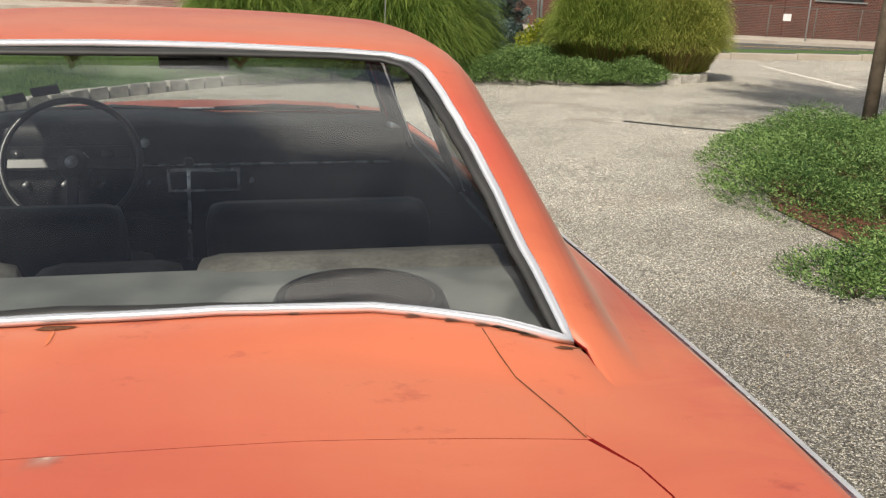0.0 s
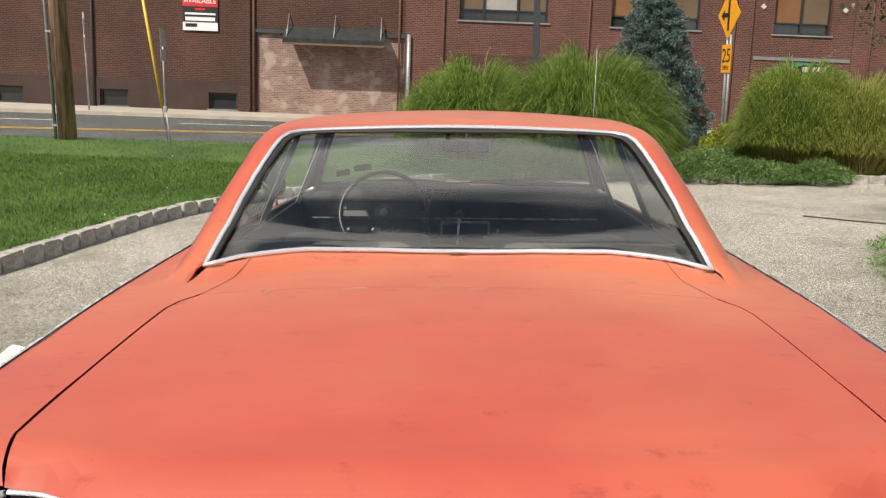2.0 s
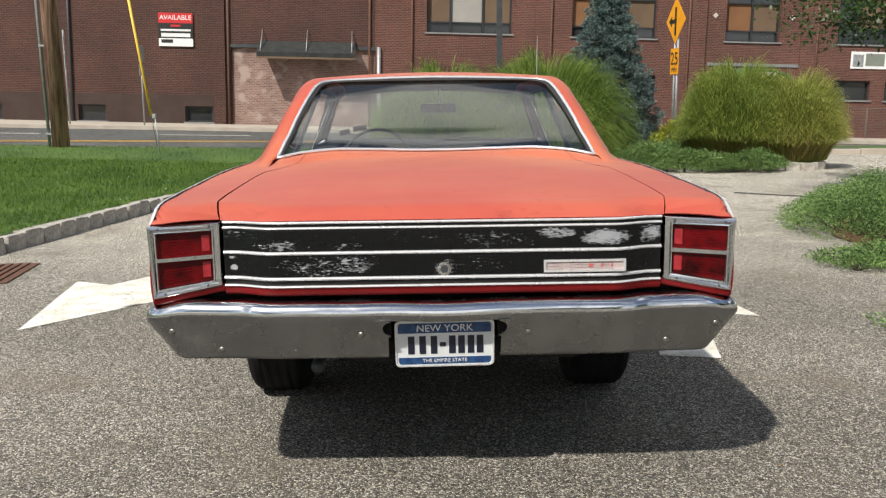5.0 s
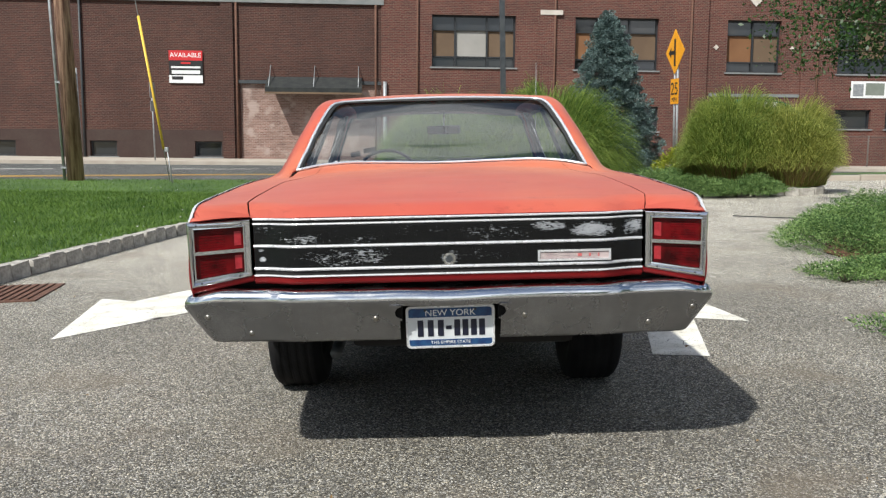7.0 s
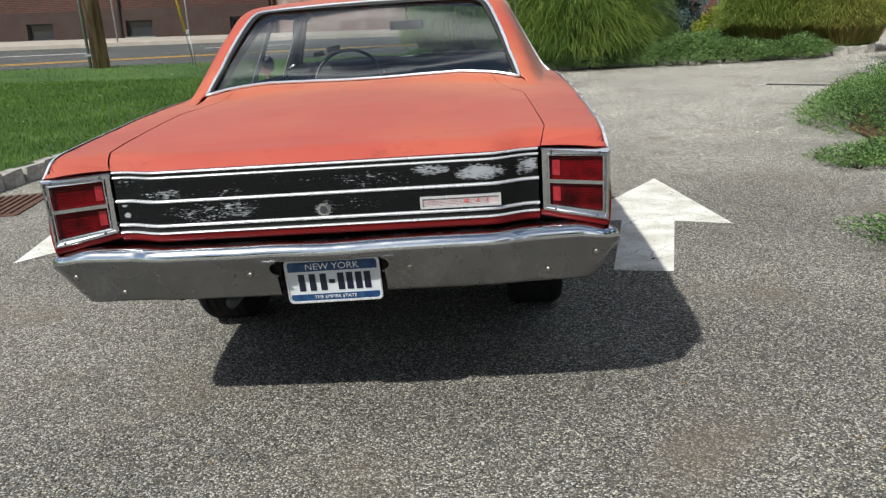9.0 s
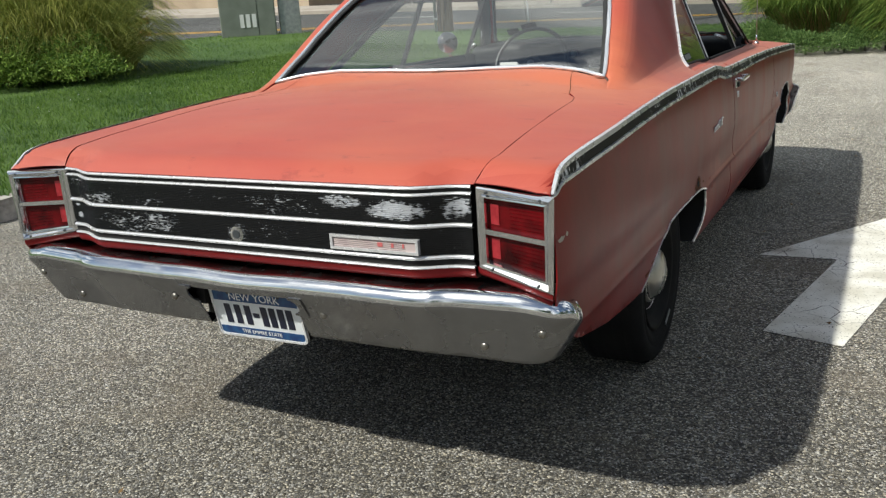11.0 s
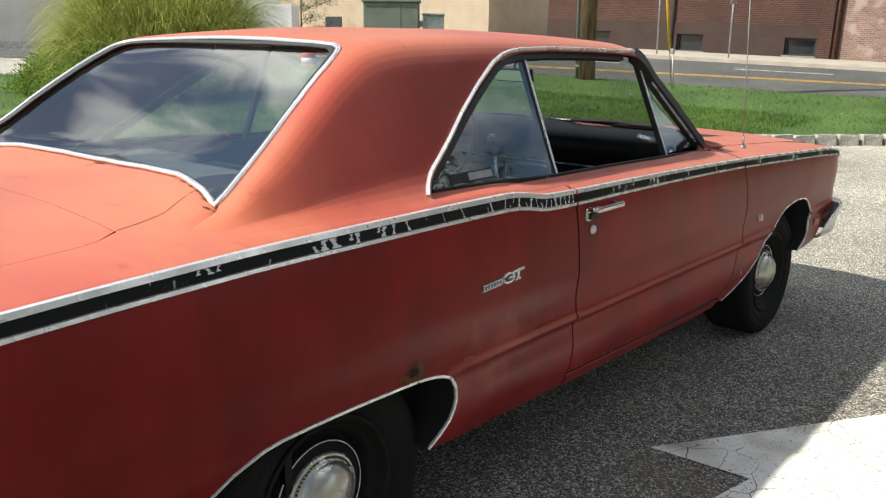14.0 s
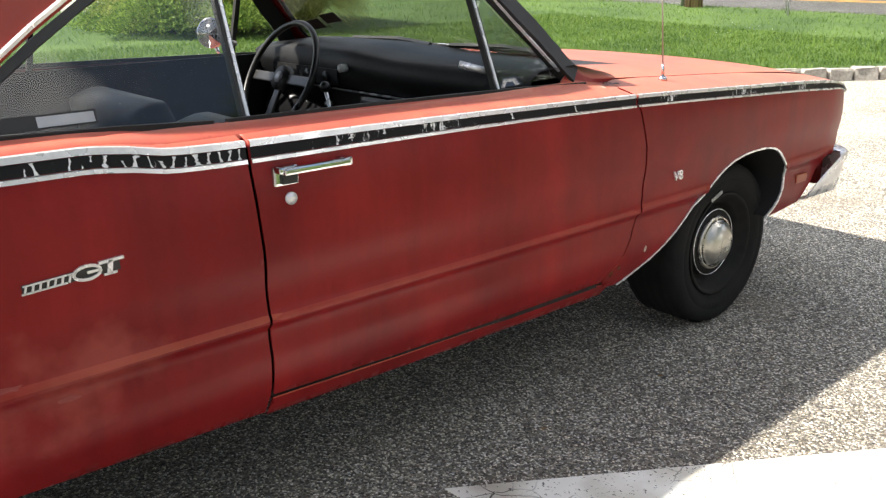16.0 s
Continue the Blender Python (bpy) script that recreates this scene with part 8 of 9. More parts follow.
secs = [bumper_row(-1, k) for k in reversed(steps[1:])] + [bumper_row(1, k) for k in steps]
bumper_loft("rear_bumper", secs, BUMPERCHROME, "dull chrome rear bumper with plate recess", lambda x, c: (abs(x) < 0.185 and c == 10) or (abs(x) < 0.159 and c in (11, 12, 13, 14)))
# near-black blocks fill the slots beside the plate in place of their shade
for x in (-0.175, 0.175):
    boxpart("plate_slot_fill", (x - 0.015, x + 0.015, 0.012, 0.075, 0.530, 0.606), BLACKGAP, car)
def recess_corner(sgn, up_):
    """The rounded end of the plate opening, one quarter of it."""
    zc, r = 0.5687, 0.0225

    def on_face(x, z, d):
        return (sgn * x, -0.0423 + (0.6025 - z) * 0.563 - 0.0024 + d, z)
    arc = [(0.184 - r + r * math.cos(a), zc + up_ * r * math.sin(a)) for a in (math.pi / 2 * i / 8 for i in range(9))]
    ring = [(0.202, zc + up_ * 0.0285), (0.202, zc)] + arc + [(0.184 - r, zc + up_ * 0.0285)]
    n = len(ring)
    V = [on_face(x, z, 0.0) for x, z in ring] + [on_face(x, z, 0.006) for x, z in ring]
    F = [(0, i, i + 1) for i in range(1, n - 1)] + [(i, n + i, n + (i + 1) % n, (i + 1) % n) for i in range(n)]
    meshob("bumper_recess_edge", V, F if sgn * up_ > 0 else [tuple(reversed(q)) for q in F], BUMPERCHROME, car)


for sgn in (1, -1):
    for up_ in (1, -1):
        recess_corner(sgn, up_)
boxpart("plate_backing", (-0.154, 0.154, 0.060, 0.075, 0.529, 0.606), BLACKGAP, car)
boxpart("plate_bracket", (-0.14, 0.14, 0.058, 0.075, 0.44, 0.529), BLACKGAP, car)
for k, q, sgn in ((6.9, 0.30, 1), (5.0, 0.72, 1), (0.80, 0.40, 1), (0.80, 0.40, -1), (5.0, 0.78, -1), (6.7, 0.30, -1)):
    row = bumper_row(sgn, k)
    p = Vector(row[9]).lerp(Vector(row[14]), q)
    bm = bmesh.new()
    bmesh.ops.create_uvsphere(bm, u_segments=12, v_segments=8, radius=0.0105)
    bmesh.ops.transform(bm, verts=bm.verts, matrix=Matrix.Translation(p) @ Matrix.Diagonal((1, 0.6, 1, 1)))
    part("bumper_bolt", bm, BOLTMETAL, car, smooth=True)
FB = [(0, 4.90), (0.35, 4.89), (0.60, 4.86), (0.76, 4.83), (0.85, 4.79), (0.885, 4.73), (0.892, 4.66), (0.890, 4.58), (0.888, 4.46)]
secs = []
for p, nn in along(FB, 0.025):
    nn = -nn
    row = []
    for dy, z in ((0.06, 0.562), (0.012, 0.560), (0.0, 0.545), (0.004, 0.525), (0.014, 0.49), (0.020, 0.45), (0.030, 0.40), (0.06, 0.395)):
        w = p - nn * dy
        row.append((w.x, max(w.y, 4.45 + (z - 0.395) * 1.38), z))
    secs.append(list(reversed(row)))
bumper_loft("front_bumper", secs, BRIGHT, "chrome front bumper")
boxpart("grille", (-0.72, 0.72, 4.80, 4.84, 0.57, 0.76), RIMBLACK, car)
boxpart("front_panel", (-0.80, 0.80, 4.66, 4.70, 0.42, 0.80), PAINT, car)
for sg in (1, -1):
    bm = bmesh.new()
    mx_ = side_x(4.43, 0.49)
    box(bm, sg * mx_ - 0.006, sg * mx_ + 0.006, 4.388, 4.466, 0.474, 0.508, 0.003)
    part("side_marker", bm, AMBER, car, "amber side marker lamp")

# ---- number plate ----
def rounded(x0, x1, z0, z1, top, bottom):
    """Outline of a rectangle with rounded upper and lower corners."""
    out = []
    for cx, cz, r, a0 in ((x1 - top, z1 - top, top, 0), (x0 + top, z1 - top, top, 90), (x0 + bottom, z0 + bottom, bottom, 180), (x1 - bottom, z0 + bottom, bottom, 270)):
        out += [(cx + r * math.cos(radians(a0 + 15 * i)), cz + r * math.sin(radians(a0 + 15 * i))) for i in range(7)]
    return out


def sheet(name, outline, y0, y1, material, label="", inner=None):
    """A thin sheet between two depths, or a rim when an inner outline is given."""
    n = len(outline)
    V = [(x, y, z) for y in (y0, y1) for x, z in outline]
    F = [((i + 1) % n, i, n + i, n + (i + 1) % n) for i in range(n)]
    if inner:
        V += [(x, y, z) for y in (y0, y1) for x, z in inner]
        for i in range(n):
            j = (i + 1) % n
            F += [(i, j, 2 * n + j, 2 * n + i), (2 * n + i, 2 * n + j, 3 * n + j, 3 * n + i), (n + j, n + i, 3 * n + i, 3 * n + j)]
    else:
        F += [tuple(range(n)), tuple(reversed(range(n, 2 * n)))]
    return meshob(name, V, F, material, pl, label)


pl = empty("number_plate", pose(0.000, 0.034, 0.509, 10, -0.6, 0) @ Matrix.Diagonal((0.955, 1, 0.93, 1)), car)
pl["label"] = "white and blue number plate with dark characters"
sheet("plate", rounded(-0.152, 0.152, -0.0765, 0.0765, 0.013, 0.013), -0.003, 0.003, PLATEWHITE)
sheet("plate_header", rounded(-0.147, 0.147, 0.038, 0.0725, 0.010, 0.001), -0.0045, -0.0028, PLATEBLUE, "blue printed header")
sheet("plate_footer", rounded(-0.147, 0.147, -0.0725, -0.049, 0.001, 0.010), -0.0045, -0.0028, PLATEBLUE, "blue printed footer")
text("word", "NEW YORK", 0.034, Matrix.Translation((0, -0.0052, 0.054)) @ pose(0, 0, 0, 90, 0, 0), WHITEINK, pl, 0.0003)
text("word", "THE EMPIRE STATE", 0.017, Matrix.Translation((0, -0.0052, -0.0605)) @ pose(0, 0, 0, 90, 0, 0), WHITEINK, pl, 0.0003)
for x in (-0.106, -0.070, -0.034, 0.024, 0.053, 0.083, 0.112):
    boxpart("character_bar", (x - 0.0105, x + 0.0105, -0.0045, -0.0028, -0.036, 0.027), INK, pl)
boxpart("character_bar", (-0.016, 0.004, -0.0045, -0.0028, -0.010, 0.004), INK, pl)
sheet("plate_frame", rounded(-0.157, 0.157, -0.0815, 0.0815, 0.017, 0.017), -0.006, 0.004, BRIGHT, "", rounded(-0.152, 0.152, -0.0768, 0.0768, 0.013, 0.013))
for x in (-0.089, 0.089):
    cylpart("plate_screw", (x, -0.007, 0.066), (x, 0.0, 0.066), 0.0045, DARKSTEEL, pl, seg=10)

# ---- wheels ----
def lathe(prof, seg, name, material, parent, label="", sharp=False):
    """Turn (radius, offset) points round the x axis."""
    V, F = [], []
    k = len(prof)
    for i in range(seg):
        a = 2 * math.pi * i / seg
        V += [(o, r * math.cos(a), r * math.sin(a)) for r, o in prof]
    for i in range(seg):
        j = (i + 1) % seg
        F += [(i * k + c, i * k + c + 1, j * k + c + 1, j * k + c) for c in range(k - 1)]
    return meshob(name, V, F, material, parent, label, not sharp)


def wheel(x, y, sg):
    k = 0.945 if y > 2 else 1.0                     # the front tyres are a size smaller
    w = empty("wheel", pose(x, y - (0.02 if y > 2 else 0), 0.316 * k, 0, 0, 0 if sg > 0 else 180) @ Matrix.Diagonal((1, k, k, 1)), car)
    w["label"] = "black steel wheel with small bright hubcap"
    lathe([(0.19, -0.10), (0.235, -0.115), (0.285, -0.118), (0.307, -0.105), (0.316, -0.08), (0.3175, -0.04), (0.3175, 0.04), (0.316, 0.08), (0.307, 0.105), (0.288, 0.117), (0.262, 0.119), (0.258, 0.1165), (0.254, 0.119), (0.225, 0.113), (0.196, 0.098)], 64, "tyre", RUBBER, w)
    for off in (-0.075, -0.038, 0.0, 0.038, 0.075):
        lathe([(0.3195, off - 0.013), (0.3205, off - 0.010), (0.3205, off + 0.010), (0.3195, off + 0.013)], 64, "tread_rib", RUBBER, w)
    lathe([(0.200, 0.100), (0.203, 0.107), (0.197, 0.110), (0.188, 0.104), (0.180, 0.086), (0.168, 0.078), (0.158, 0.070), (0.150, 0.045), (0.140, 0.040), (0.135, 0.062), (0.120, 0.075), (0.0, 0.075)], 56, "rim", RIMDULL, w)
    lathe([(0.194, -0.098), (0.172, -0.094), (0.164, 0.02), (0.0, 0.02)], 40, "inner_barrel", BLACKGAP, w)
    lathe([(0.104, 0.074), (0.106, 0.080), (0.103, 0.086), (0.096, 0.088), (0.093, 0.084), (0.085, 0.098), (0.074, 0.110), (0.058, 0.119), (0.040, 0.124), (0.026, 0.1275), (0.0, 0.129)], 56, "hubcap", HUBMETAL, w, "brushed metal hubcap with slotted rim")
    lathe([(0.026, 0.1272), (0.029, 0.1285), (0.032, 0.1262)], 40, "emblem_ring", HUBMETAL, w)
    bm = bmesh.new()
    for i in range(60):
        if i % 12 not in (0, 1):
            box(bm, 0.0835, 0.0895, -0.0026, 0.0026, 0.0870, 0.0955, 0.0, pose(0, 0, 0, i * 6.0, 0, 0))
    part("hubcap_slots", bm, RIMBLACK, w)["kind"] = "stuff"
    lathe([(0.128, 0.0745), (0.1295, 0.0765), (0.131, 0.0745)], 48, "trim_ring", BRIGHT, w)
    bm = bmesh.new()
    box(bm, 0.1150, 0.1190, -0.036, 0.036, 0.209, 0.224, 0.003, pose(0, 0, 0, 205 if y < 2 else 20, 0, 0))
    part("weight_mark", bm, GALV, w, "scuffed pale mark")
    return w


for y in (1.230, 4.045):
    for sg in (1, -1):
        wheel(sg * 0.677, y, sg)
cylpart("rear_axle", (-0.6, 1.230, 0.316), (0.6, 1.230, 0.316), 0.045, BLACKGAP, car)
cylpart("exhaust_pipe", (-0.42, 0.30, 0.36), (-0.45, 1.2, 0.32), 0.022, DARKSTEEL, car)
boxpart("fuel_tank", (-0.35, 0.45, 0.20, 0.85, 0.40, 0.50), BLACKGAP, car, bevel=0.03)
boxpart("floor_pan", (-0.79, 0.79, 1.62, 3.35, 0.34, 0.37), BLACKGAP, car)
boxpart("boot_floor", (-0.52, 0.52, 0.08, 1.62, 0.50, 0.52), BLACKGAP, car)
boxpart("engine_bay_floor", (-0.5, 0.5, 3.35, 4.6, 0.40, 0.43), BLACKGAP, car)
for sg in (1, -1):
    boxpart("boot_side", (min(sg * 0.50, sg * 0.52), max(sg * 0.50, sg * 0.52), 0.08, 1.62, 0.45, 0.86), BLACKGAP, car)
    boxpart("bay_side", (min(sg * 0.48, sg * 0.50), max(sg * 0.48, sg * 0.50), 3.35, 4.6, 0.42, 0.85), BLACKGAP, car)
boxpart("inner_wall", (-0.755, -0.742, 1.63, 3.35, 0.36, 0.952), VINYL, car)
boxpart("inner_wall", (0.742, 0.755, 1.63, 3.35, 0.36, 0.952), VINYL, car)
boxpart("inner_wall", (-0.74, -0.725, 1.14, 1.63, 0.60, 0.96), VINYL, car)
boxpart("inner_wall", (0.725, 0.74, 1.14, 1.63, 0.60, 0.96), VINYL, car)
boxpart("boot_bulkhead", (-0.76, 0.76, 1.12, 1.14, 0.36, 0.95), VINYL, car)
boxpart("firewall", (-0.76, 0.76, 3.38, 3.42, 0.36, 0.93), VINYL, car)

# ---- inside ----
panel("parcel_shelf", [(-0.66, 1.09), (0.66, 1.09), (0.72, 1.50), (-0.72, 1.50)], lambda x, y: (x, y, 0.980 + 0.008 * math.cos(x * 2)), 0.1, GREYVINYL, car, thick=0.01)
for sg in (1, -1):
    sp_ = empty("speaker", pose(sg * 0.40, 1.285, 0.988), car)
    sp_["label"] = "round black speaker on parcel shelf"
    for r0, z0, z1, m in ((0.135, 0.0, 0.022, RIMBLACK), (0.112, 0.022, 0.028, SPEAKERCLOTH)):
        bm = bmesh.new()
        cyl(bm, (0, 0, z0), (0, 0, z1), r0, r0 * 0.93, 36)
        part("rim" if m is RIMBLACK else "grille", bm, m, sp_)


def seat(name, x0, x1, y0, y1, zc, back_y, back_z, lean, material, top=None):
    s = empty(name, parent=car)
    s["label"] = "black vinyl car seat"
    bm = bmesh.new()
    box(bm, x0, x1, y0, y1, 0.36, zc, 0.05)
    part("cushion", bm, material, s, smooth=True)
    bm = bmesh.new()
    box(bm, x0, x1, -0.07, 0.07, 0.0, back_z, 0.05, Matrix.Translation((0, back_y, zc - 0.05)) @ pose(0, 0, 0, lean, 0, 0))
    part("backrest", bm, top or material, s, smooth=True)
    return s


seat("rear_seat", -0.74, -0.135, 1.50, 2.0, 0.66, 1.60, 0.395, 14, VINYL, WORNVINYL)
seat("rear_seat", -0.130, 0.130, 1.50, 2.0, 0.66, 1.605, 0.385, 14, VINYL)
seat("rear_seat", 0.135, 0.74, 1.50, 2.0, 0.66, 1.60, 0.395, 14, VINYL, WORNVINYL)
seat("front_seat", -0.70, -0.10, 2.40, 2.9, 0.62, 2.42, 0.33, 16, VINYL)
seat("front_seat", 0.10, 0.70, 2.40, 2.9, 0.62, 2.42, 0.33, 16, VINYL)
dash = empty("dashboard", parent=car)
dash["label"] = "black padded dashboard with radio"
V, F = [], []
dp = [(3.43, 0.985), (3.22, 0.998), (3.08, 0.990), (3.045, 0.970), (3.05, 0.90), (3.09, 0.86), (3.09, 0.80), (3.06, 0.74), (3.12, 0.66), (3.38, 0.62)]
for i in range(17):
    x = -0.755 + 1.51 * i / 16
    hood_ = 0.018 * smooth01(0.10, -0.10, x) * smooth01(-0.72, -0.6, x)
    V += [(x, y, z + (hood_ if z > 0.93 else 0)) for y, z in dp]
k = len(dp)
for i in range(16):
    F += [(i * k + c, (i + 1) * k + c, (i + 1) * k + c + 1, i * k + c + 1) for c in range(k - 1)]
meshob("pad", V, F, VINYL, dash, smooth=True)
boxpart("radio", (-0.06, 0.16, 3.05, 3.08, 0.775, 0.835), RIMBLACK, dash, bevel=0.005)
boxpart("radio_bezel", (-0.07, 0.17, 3.062, 3.075, 0.765, 0.845), BRIGHT, dash)
boxpart("bright_strip", (-0.70, 0.70, 3.078, 3.086, 0.853, 0.858), BRIGHT, dash)
for x in (-0.52, -0.40, -0.28, -0.13, 0.21):
    cylpart("knob", (x, 3.05, 0.80), (x, 3.085, 0.80), 0.008, GALV, dash, seg=12)
cylpart("choke_knob", (-0.13, 3.02, 0.94), (-0.13, 3.05, 0.94), 0.014, SIGNWHITE, dash, seg=14)
boxpart("gauge_window", (-0.62, -0.18, 3.043, 3.052, 0.875, 0.93), RIMBLACK, dash)
for x in (-0.53, -0.37, -0.25):
    cylpart("gauge", (x, 3.038, 0.90), (x, 3.046, 0.90), 0.022, RIMBLACK, dash, 0.02, 16)
st = empty("steering_wheel", pose(-0.335, 2.90, 0.905, 62, 0, 0), car)
st["label"] = "thin black three-spoke steering wheel"
bm = bmesh.new()
V, F = [], []
for i in range(48):
    a = 2 * math.pi * i / 48
    for j in range(8):
        b = 2 * math.pi * j / 8
        r = 0.205 + 0.011 * math.cos(b)
        V.append((r * math.cos(a), r * math.sin(a), 0.011 * math.sin(b)))
for i in range(48):
    for j in range(8):
        F.append((i * 8 + j, ((i + 1) % 48) * 8 + j, ((i + 1) % 48) * 8 + (j + 1) % 8, i * 8 + (j + 1) % 8))
bm.free()
meshob("rim", V, F, RIMBLACK, st, smooth=True)
for a in (0, 180, 270):
    bm = bmesh.new()
    box(bm, 0.03, 0.2, -0.018, 0.018, -0.022, -0.008, 0.005, pose(0, 0, 0, 0, 0, a))
    part("spoke", bm, RIMBLACK, st)
cylpart("hub", (0, 0, -0.05), (0, 0, 0.0), 0.052, RIMBLACK, st, 0.045, 20)
cylpart("horn_button", (0, 0, 0.0), (0, 0, 0.006), 0.02, GALV, st, seg=16)
cylpart("column", (0, 0, -0.3), (0, 0, -0.04), 0.032, VINYL, st)
sh = empty("gear_lever", parent=car)
cylpart("stick", (0.0, 2.95, 0.55), (0.02, 2.86, 0.90), 0.006, BRIGHT, sh, seg=8)
bm = bmesh.new()
bmesh.ops.create_uvsphere(bm, u_segments=12, v_segments=8, radius=0.018, matrix=Matrix.Translation((0.02, 2.86, 0.905)))
part("knob", bm, RIMBLACK, sh, smooth=True)
mi = empty("rear_view_mirror", pose(0.045, 2.93, 1.214, 8, 0, -16), car)
boxpart("case", (-0.112, 0.112, 0.0, 0.025, -0.028, 0.028), RIMBLACK, mi, bevel=0.01)
boxpart("glass", (-0.103, 0.103, -0.004, 0.001, -0.021, 0.021), MIRROR, mi)
cylpart("stem", (0, 0.012, 0.02), (0, 0.05, 0.11), 0.006, BRIGHT, mi, seg=8)
# headliner follows the roof
panel("headliner", [(1.64, -0.42 * US), (2.95, -0.42 * US), (2.95, 0.42 * US), (1.64, 0.42 * US)], lambda y, u: tuple(upper(y, u / US) - Vector((0, 0, 0.018))), 0.05, HEADLINER, car)
for sg in (1, -1):
    P = [upper(y, sg * 0.53) - Vector((sg * 0.02, 0, 0.02)) for y in (1.55, 1.4, 1.25, 1.1)]
    sweep(P, [(0, 0, 1)] * 4, [(-0.012, -0.03), (0.012, -0.03), (0.012, 0.008), (-0.012, 0.008)], False, "pillar_lining", HEADLINER, car)
    vh = empty("vent_latch", parent=car)
    cylpart("latch", (sg * 0.70, 2.93, 1.0), (sg * 0.66, 2.87, 1.02), 0.01, BRIGHT, vh, seg=8)

# door mirror on the driver's side, aerial, wipers, marks
dm = empty("door_mirror", pose(-0.845, 2.905, 1.035, -8, 0, 40), car)
dm["label"] = "round chrome door mirror on stalk"
bm = bmesh.new()
cyl(bm, (0, 0.0, 0), (0, 0.035, 0), 0.060, 0.035, 24)
part("shell", bm, CHROME, dm, smooth=True)
cylpart("glass", (0, -0.003, 0), (0, 0.002, 0), 0.055, DARKMIRROR, dm, seg=24)
cylpart("stalk", (0.01, 0.02, -0.05), (0.02, 0.04, -0.10), 0.008, CHROME, dm, seg=8)
ae = empty("aerial", pose(0.745, 3.66, top_z(0.745, 3.66)), car)
ae["label"] = "thin steel whip aerial"
cylpart("mast", (0, 0, 0.015), (0.0, -0.09, 0.78), 0.0022, GALV, ae, 0.0015, 6)
cylpart("base", (0, 0, -0.002), (0, 0, 0.012), 0.016, CHROME, ae, 0.010, 14)
cylpart("ferrule", (0, 0, 0.01), (0, -0.004, 0.05), 0.005, CHROME, ae, seg=8)
for x0, x1 in ((-0.50, -0.05), (0.08, 0.52)):
    wp = empty("wiper", parent=car)
    y0 = 3.40
    P = [(x0, y0 - 0.06, 1.005), ((x0 + x1) / 2, y0 - 0.012, 1.008), (x1, y0 - 0.04, 1.0)]
    sweep(P, [(0, 0.6, 0.8)] * 3, [(-0.007, 0.0), (0.007, 0.0), (0.005, 0.012), (-0.005, 0.012)], False, "blade", RIMBLACK, wp)
    cylpart("arm", ((x0 + x1) / 2, y0 - 0.01, 1.02), (x0 + 0.1, y0 + 0.09, 0.985), 0.004, CHROME, wp, seg=6)
# inspection stickers on the screen
for x0, x1 in ((-0.60, -0.53), (-0.51, -0.42)):
    a, b, c, d = (upper(yy, u_of_x(yy, xx)) - normal_at(yy, u_of_x(yy, xx)) * 0.011 for xx, yy in ((x0, 3.235), (x1, 3.245), (x1, 3.205), (x0, 3.195)))
    meshob("screen_sticker", [a, b, c, d], [(0, 1, 2, 3)], BANDBROWN, car, "small paper sticker")
# quarter window sticker, stuck to the glass
def on_quarter(y, z, out):
    return Vector((0.770 - 0.028 * (y - 1.55) - 0.42 * (z - 0.965) + out, y, z))


meshob("window_sticker", [on_quarter(y, z, 0.0015) for y, z in ((1.695, 0.995), (1.880, 0.995), (1.880, 1.020), (1.695, 1.020))], [(0, 1, 2, 3)], SIGNBLACK, car, "small black and grey window sticker")
meshob("sticker_panel", [on_quarter(y, z, 0.0030) for y, z in ((1.772, 0.998), (1.876, 0.998), (1.876, 1.0165), (1.772, 1.0165))], [(0, 1, 2, 3)], GALV, car)


def on_side(y, z, out=0.003, sg=1):
    return Vector((sg * (side_x(y, z) + out), y, z))


# script badge drawn as plain bright strokes
sb = empty("script_badge", parent=car)
sb["label"] = "bright metal script badge on rear quarter"
BM = Matrix.Translation((side_x(1.75, 0.752), 1.75, 0.752)) @ pose(0, 0, 0, 3, 0, 0)


def badge_bar(y0, z0, y1, z1, w):
    """One raised bright stroke between two places on the badge."""
    d = Vector((0, y1 - y0, z1 - z0))
    bm = bmesh.new()
    box(bm, -0.006, 0.0045, 0.0, d.length, -w / 2, w / 2, 0.0, BM @ Matrix.Translation((0, y0, z0)) @ pose(0, 0, 0, math.degrees(math.atan2(d.z, d.y)), 0, 0))
    part("badge_stroke", bm, BRIGHT, sb)


# a row of small uprights joined at top and foot, then an oval ring and a post with a cap
badge_bar(-0.083, -0.0075, -0.006, -0.0075, 0.0028)
badge_bar(-0.079, 0.0065, 0.012, 0.0065, 0.0026)
for i in range(7):
    badge_bar(-0.078 + 0.0125 * i, -0.0075, -0.0735 + 0.0125 * i, 0.0065, 0.0032)
for i in range(16):
    a0, a1 = 2 * math.pi * i / 16, 2 * math.pi * (i + 1) / 16
    badge_bar(0.030 + 0.024 * math.cos(a0), 0.001 + 0.0125 * math.sin(a0), 0.030 + 0.024 * math.cos(a1), 0.001 + 0.0125 * math.sin(a1), 0.0052)
badge_bar(0.030, 0.001, 0.052, 0.001, 0.005)
badge_bar(0.052, 0.0125, 0.098, 0.0125, 0.0055)
badge_bar(0.068, -0.0115, 0.074, 0.0125, 0.009)
badge_bar(0.058, -0.0115, 0.082, -0.0115, 0.0040)
bm = bmesh.new()
box(bm, -0.006, 0.0012, -0.081, 0.090, -0.0095, 0.0085, 0.0, BM)
part("badge_backing", bm, RIMBLACK, sb)
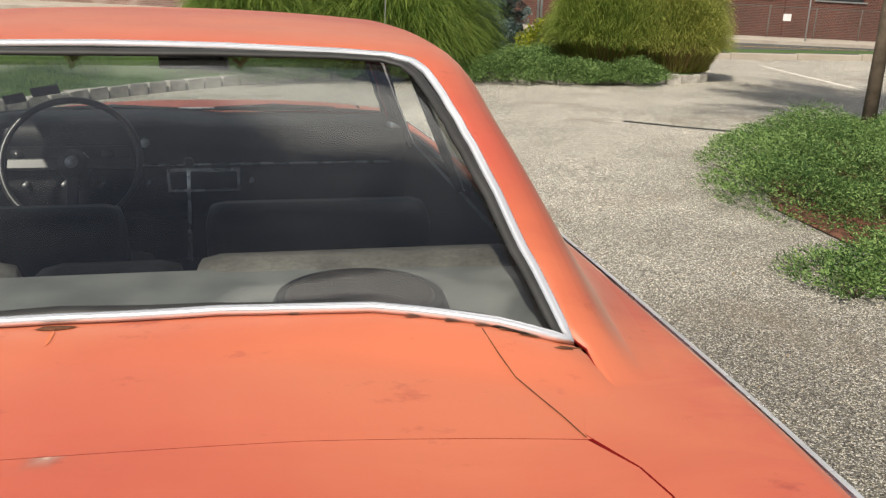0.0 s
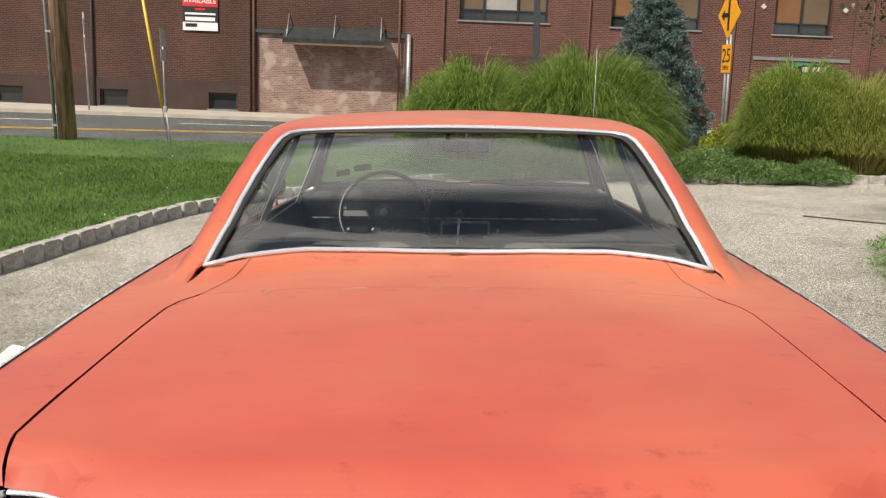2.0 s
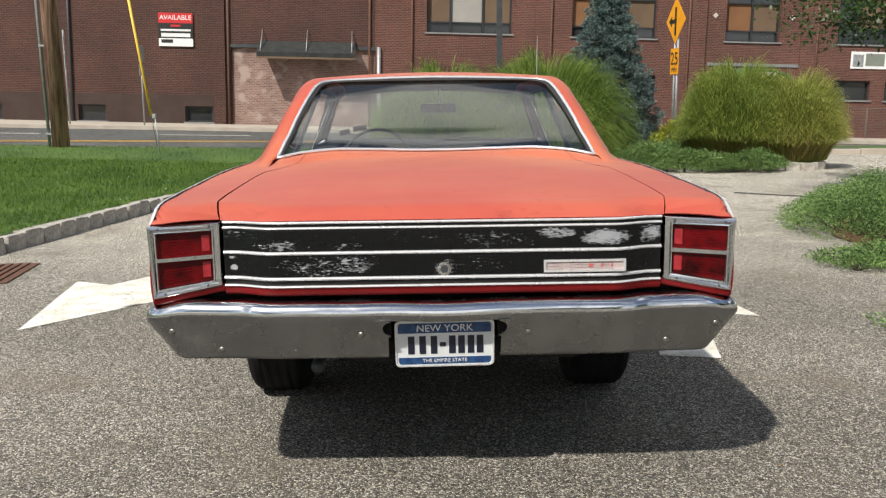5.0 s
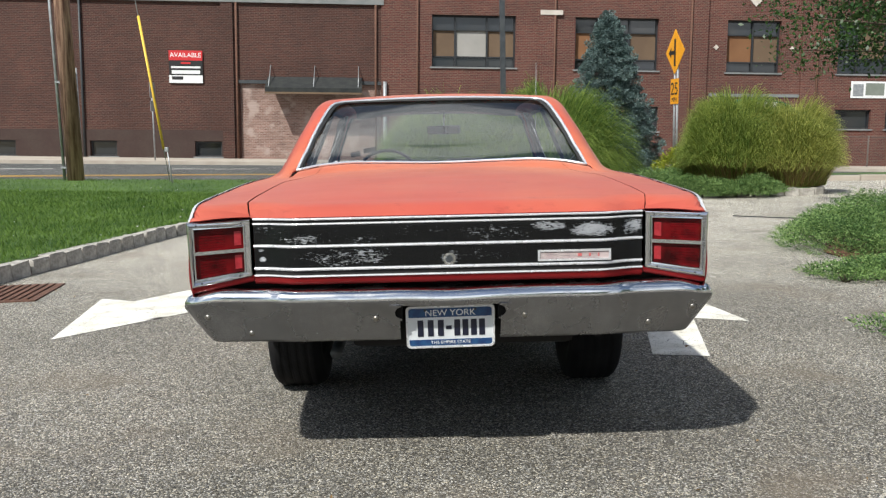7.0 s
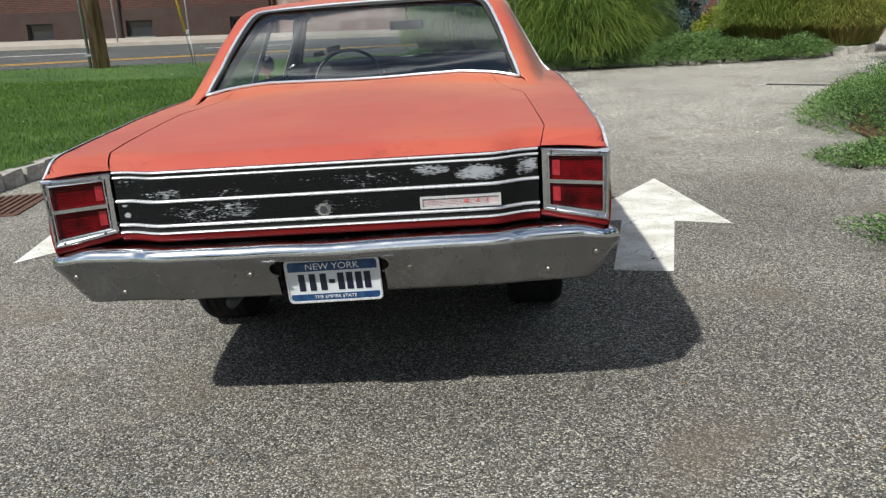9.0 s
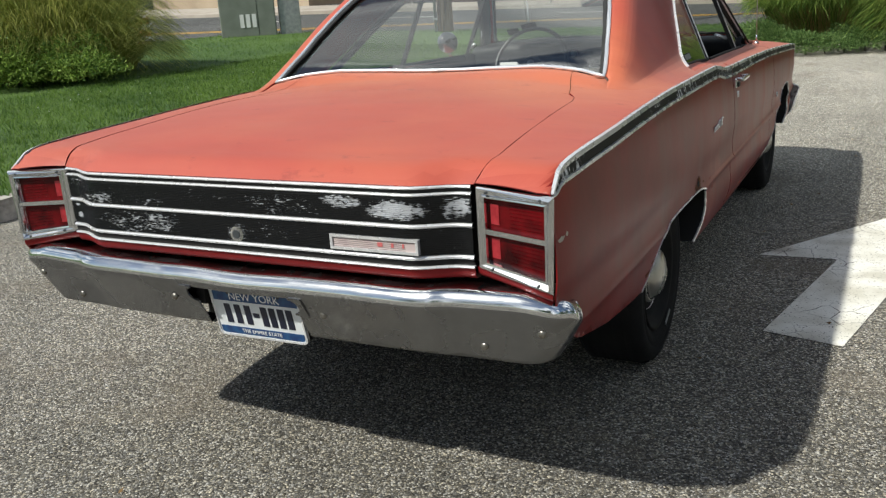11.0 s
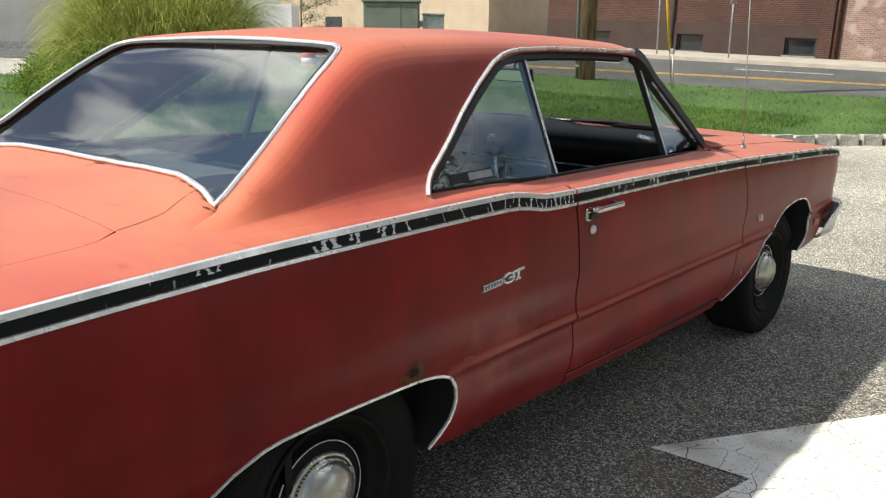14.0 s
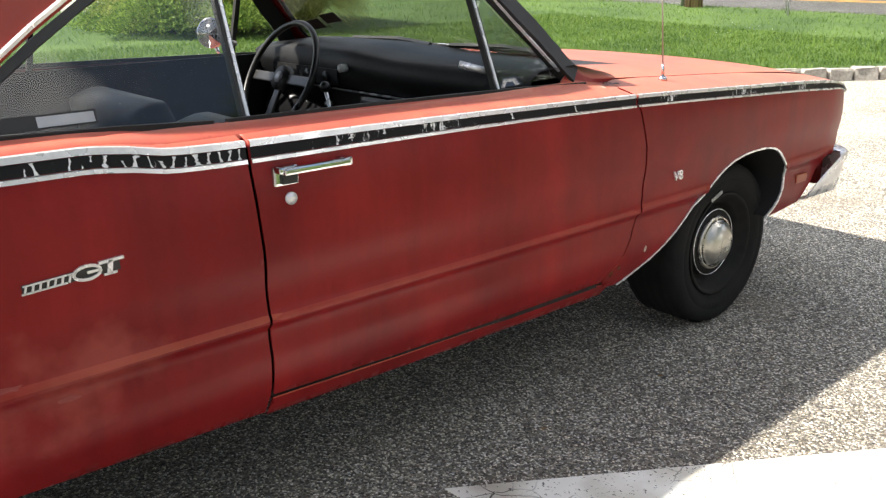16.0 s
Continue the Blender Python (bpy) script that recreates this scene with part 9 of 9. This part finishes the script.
v8 = text("engine_badge", "V8", 0.043, Matrix.Translation(on_side(3.59, 0.637, 0.004)) @ pose(0, 0, 0, 90, 0, 90), BRIGHT, car, 0.003)
v8["label"] = "bright metal V8 badge on fender"


def blotch(name, y, z, r, material, seed, fn, n=11, sx=1.0, sz=1.0):
    """A small irregular flake or rust patch lying on the skin."""
    q = random.Random(seed)
    pts = []
    for i in range(n):
        a = 2 * math.pi * i / n
        k = r * q.uniform(0.62, 1.12)
        pts.append((y + k * math.cos(a) * sx, z + k * math.sin(a) * sz))
    c = fn(y, z)
    V = [c] + [fn(*p) for p in pts]
    return meshob(name, V, [(0, i + 1, (i + 1) % n + 1) for i in range(n)], material, car)


side_f = lambda y, z: on_side(y, z, 0.0015)
top_f = lambda x, y: Vector(deck_pt(x, y)) + Vector((0, 0, 0.0014)) if y > 0.86 and abs(x) < 0.66 else Vector((x, y, top_z(x, y) + 0.0014))
blotch("rust_hole", 1.432, 0.597, 0.034, RUST, 3, side_f, 26, 1.0, 0.9)
blotch("rust_hole", 1.395, 0.588, 0.022, RUST, 15, side_f, 19, 1.5, 0.6)
blotch("rust_hole", 1.418, 0.596, 0.014, BLACKGAP, 5, lambda y, z: on_side(y, z, 0.0022), 15, 1.3, 0.8)
blotch("rust_spot", 1.505, 0.588, 0.010, RUST, 16, side_f, 13, 1.6, 0.5)
blotch("rust_spot", 0.735, 0.475, 0.016, RUST, 17, side_f, 15, 1.8, 0.45)
blotch("rust_spot", 0.79, 0.497, 0.009, RUST, 18, side_f, 13, 1.9, 0.5)
blotch("paint_chip", 0.034, 0.780, 0.013, CHIP, 8, side_f, 13, 1.6, 0.55)
blotch("paint_chip", 0.066, 0.784, 0.008, CHIP, 9, side_f, 11, 1.0, 0.8)
blotch("paint_chip", 3.455, 0.425, 0.010, CHIP, 12, side_f, 9, 0.8, 1.2)
blotch("paint_chip", 3.34, 0.385, 0.010, RUST, 13, side_f, 9)
blotch("paint_chip", 3.31, 0.372, 0.012, RUST, 14, side_f, 9)
blotch("rust_spot", 0.0, 1.150, 0.012, RUST, 20, top_f, 9, 2.2, 0.6)
for i, (x, y, r) in enumerate(((0.45, 1.108, 0.005), (0.50, 1.094, 0.006), (0.54, 1.083, 0.006), (0.57, 1.074, 0.006), (0.60, 1.062, 0.007), (0.645, 1.038, 0.010), (-0.62, 1.045, 0.010), (-0.30, 1.14, 0.006), (0.3, 1.14, 0.005))):
    blotch("rust_spot", x, y, r, RUST, 21 + i, top_f, 9, 2.6, 0.5)
# cracks in the body filler from boot corner to window
for sg in (1, -1):
    P = [Vector(deck_pt(sg * x, y)) + Vector((0, 0, 0.0012)) for x, y in ((0.600, 0.853), (0.588, 0.90), (0.572, 0.95), (0.558, 0.99), (0.546, 1.03), (0.536, 1.075))]
    sweep(P, [(0, 0, 1)] * 6, [(-0.0010, 0), (0.0010, 0), (0.0, 0.0005)], False, "filler_crack", RUST, car)
# scuffs, stains and scratches in the paint
for i, (y, z, r, sx, sz) in enumerate(((1.62, 0.575, 0.012, 2.2, 0.5), (1.72, 0.52, 0.010, 2.5, 0.6))):
    blotch("scuff_mark", y, z, r, SCUFF, 40 + i, side_f, 13, sx, sz)
for i, (x, y, r, sx, sz) in enumerate(((0.0, 1.125, 0.006, 0.6, 4.0),)):
    blotch("rust_stain", x, y, r, STAIN, 60 + i, lambda a, b: top_f(a, b) - Vector((0, 0, 0.0007)), 13, sx, sz)
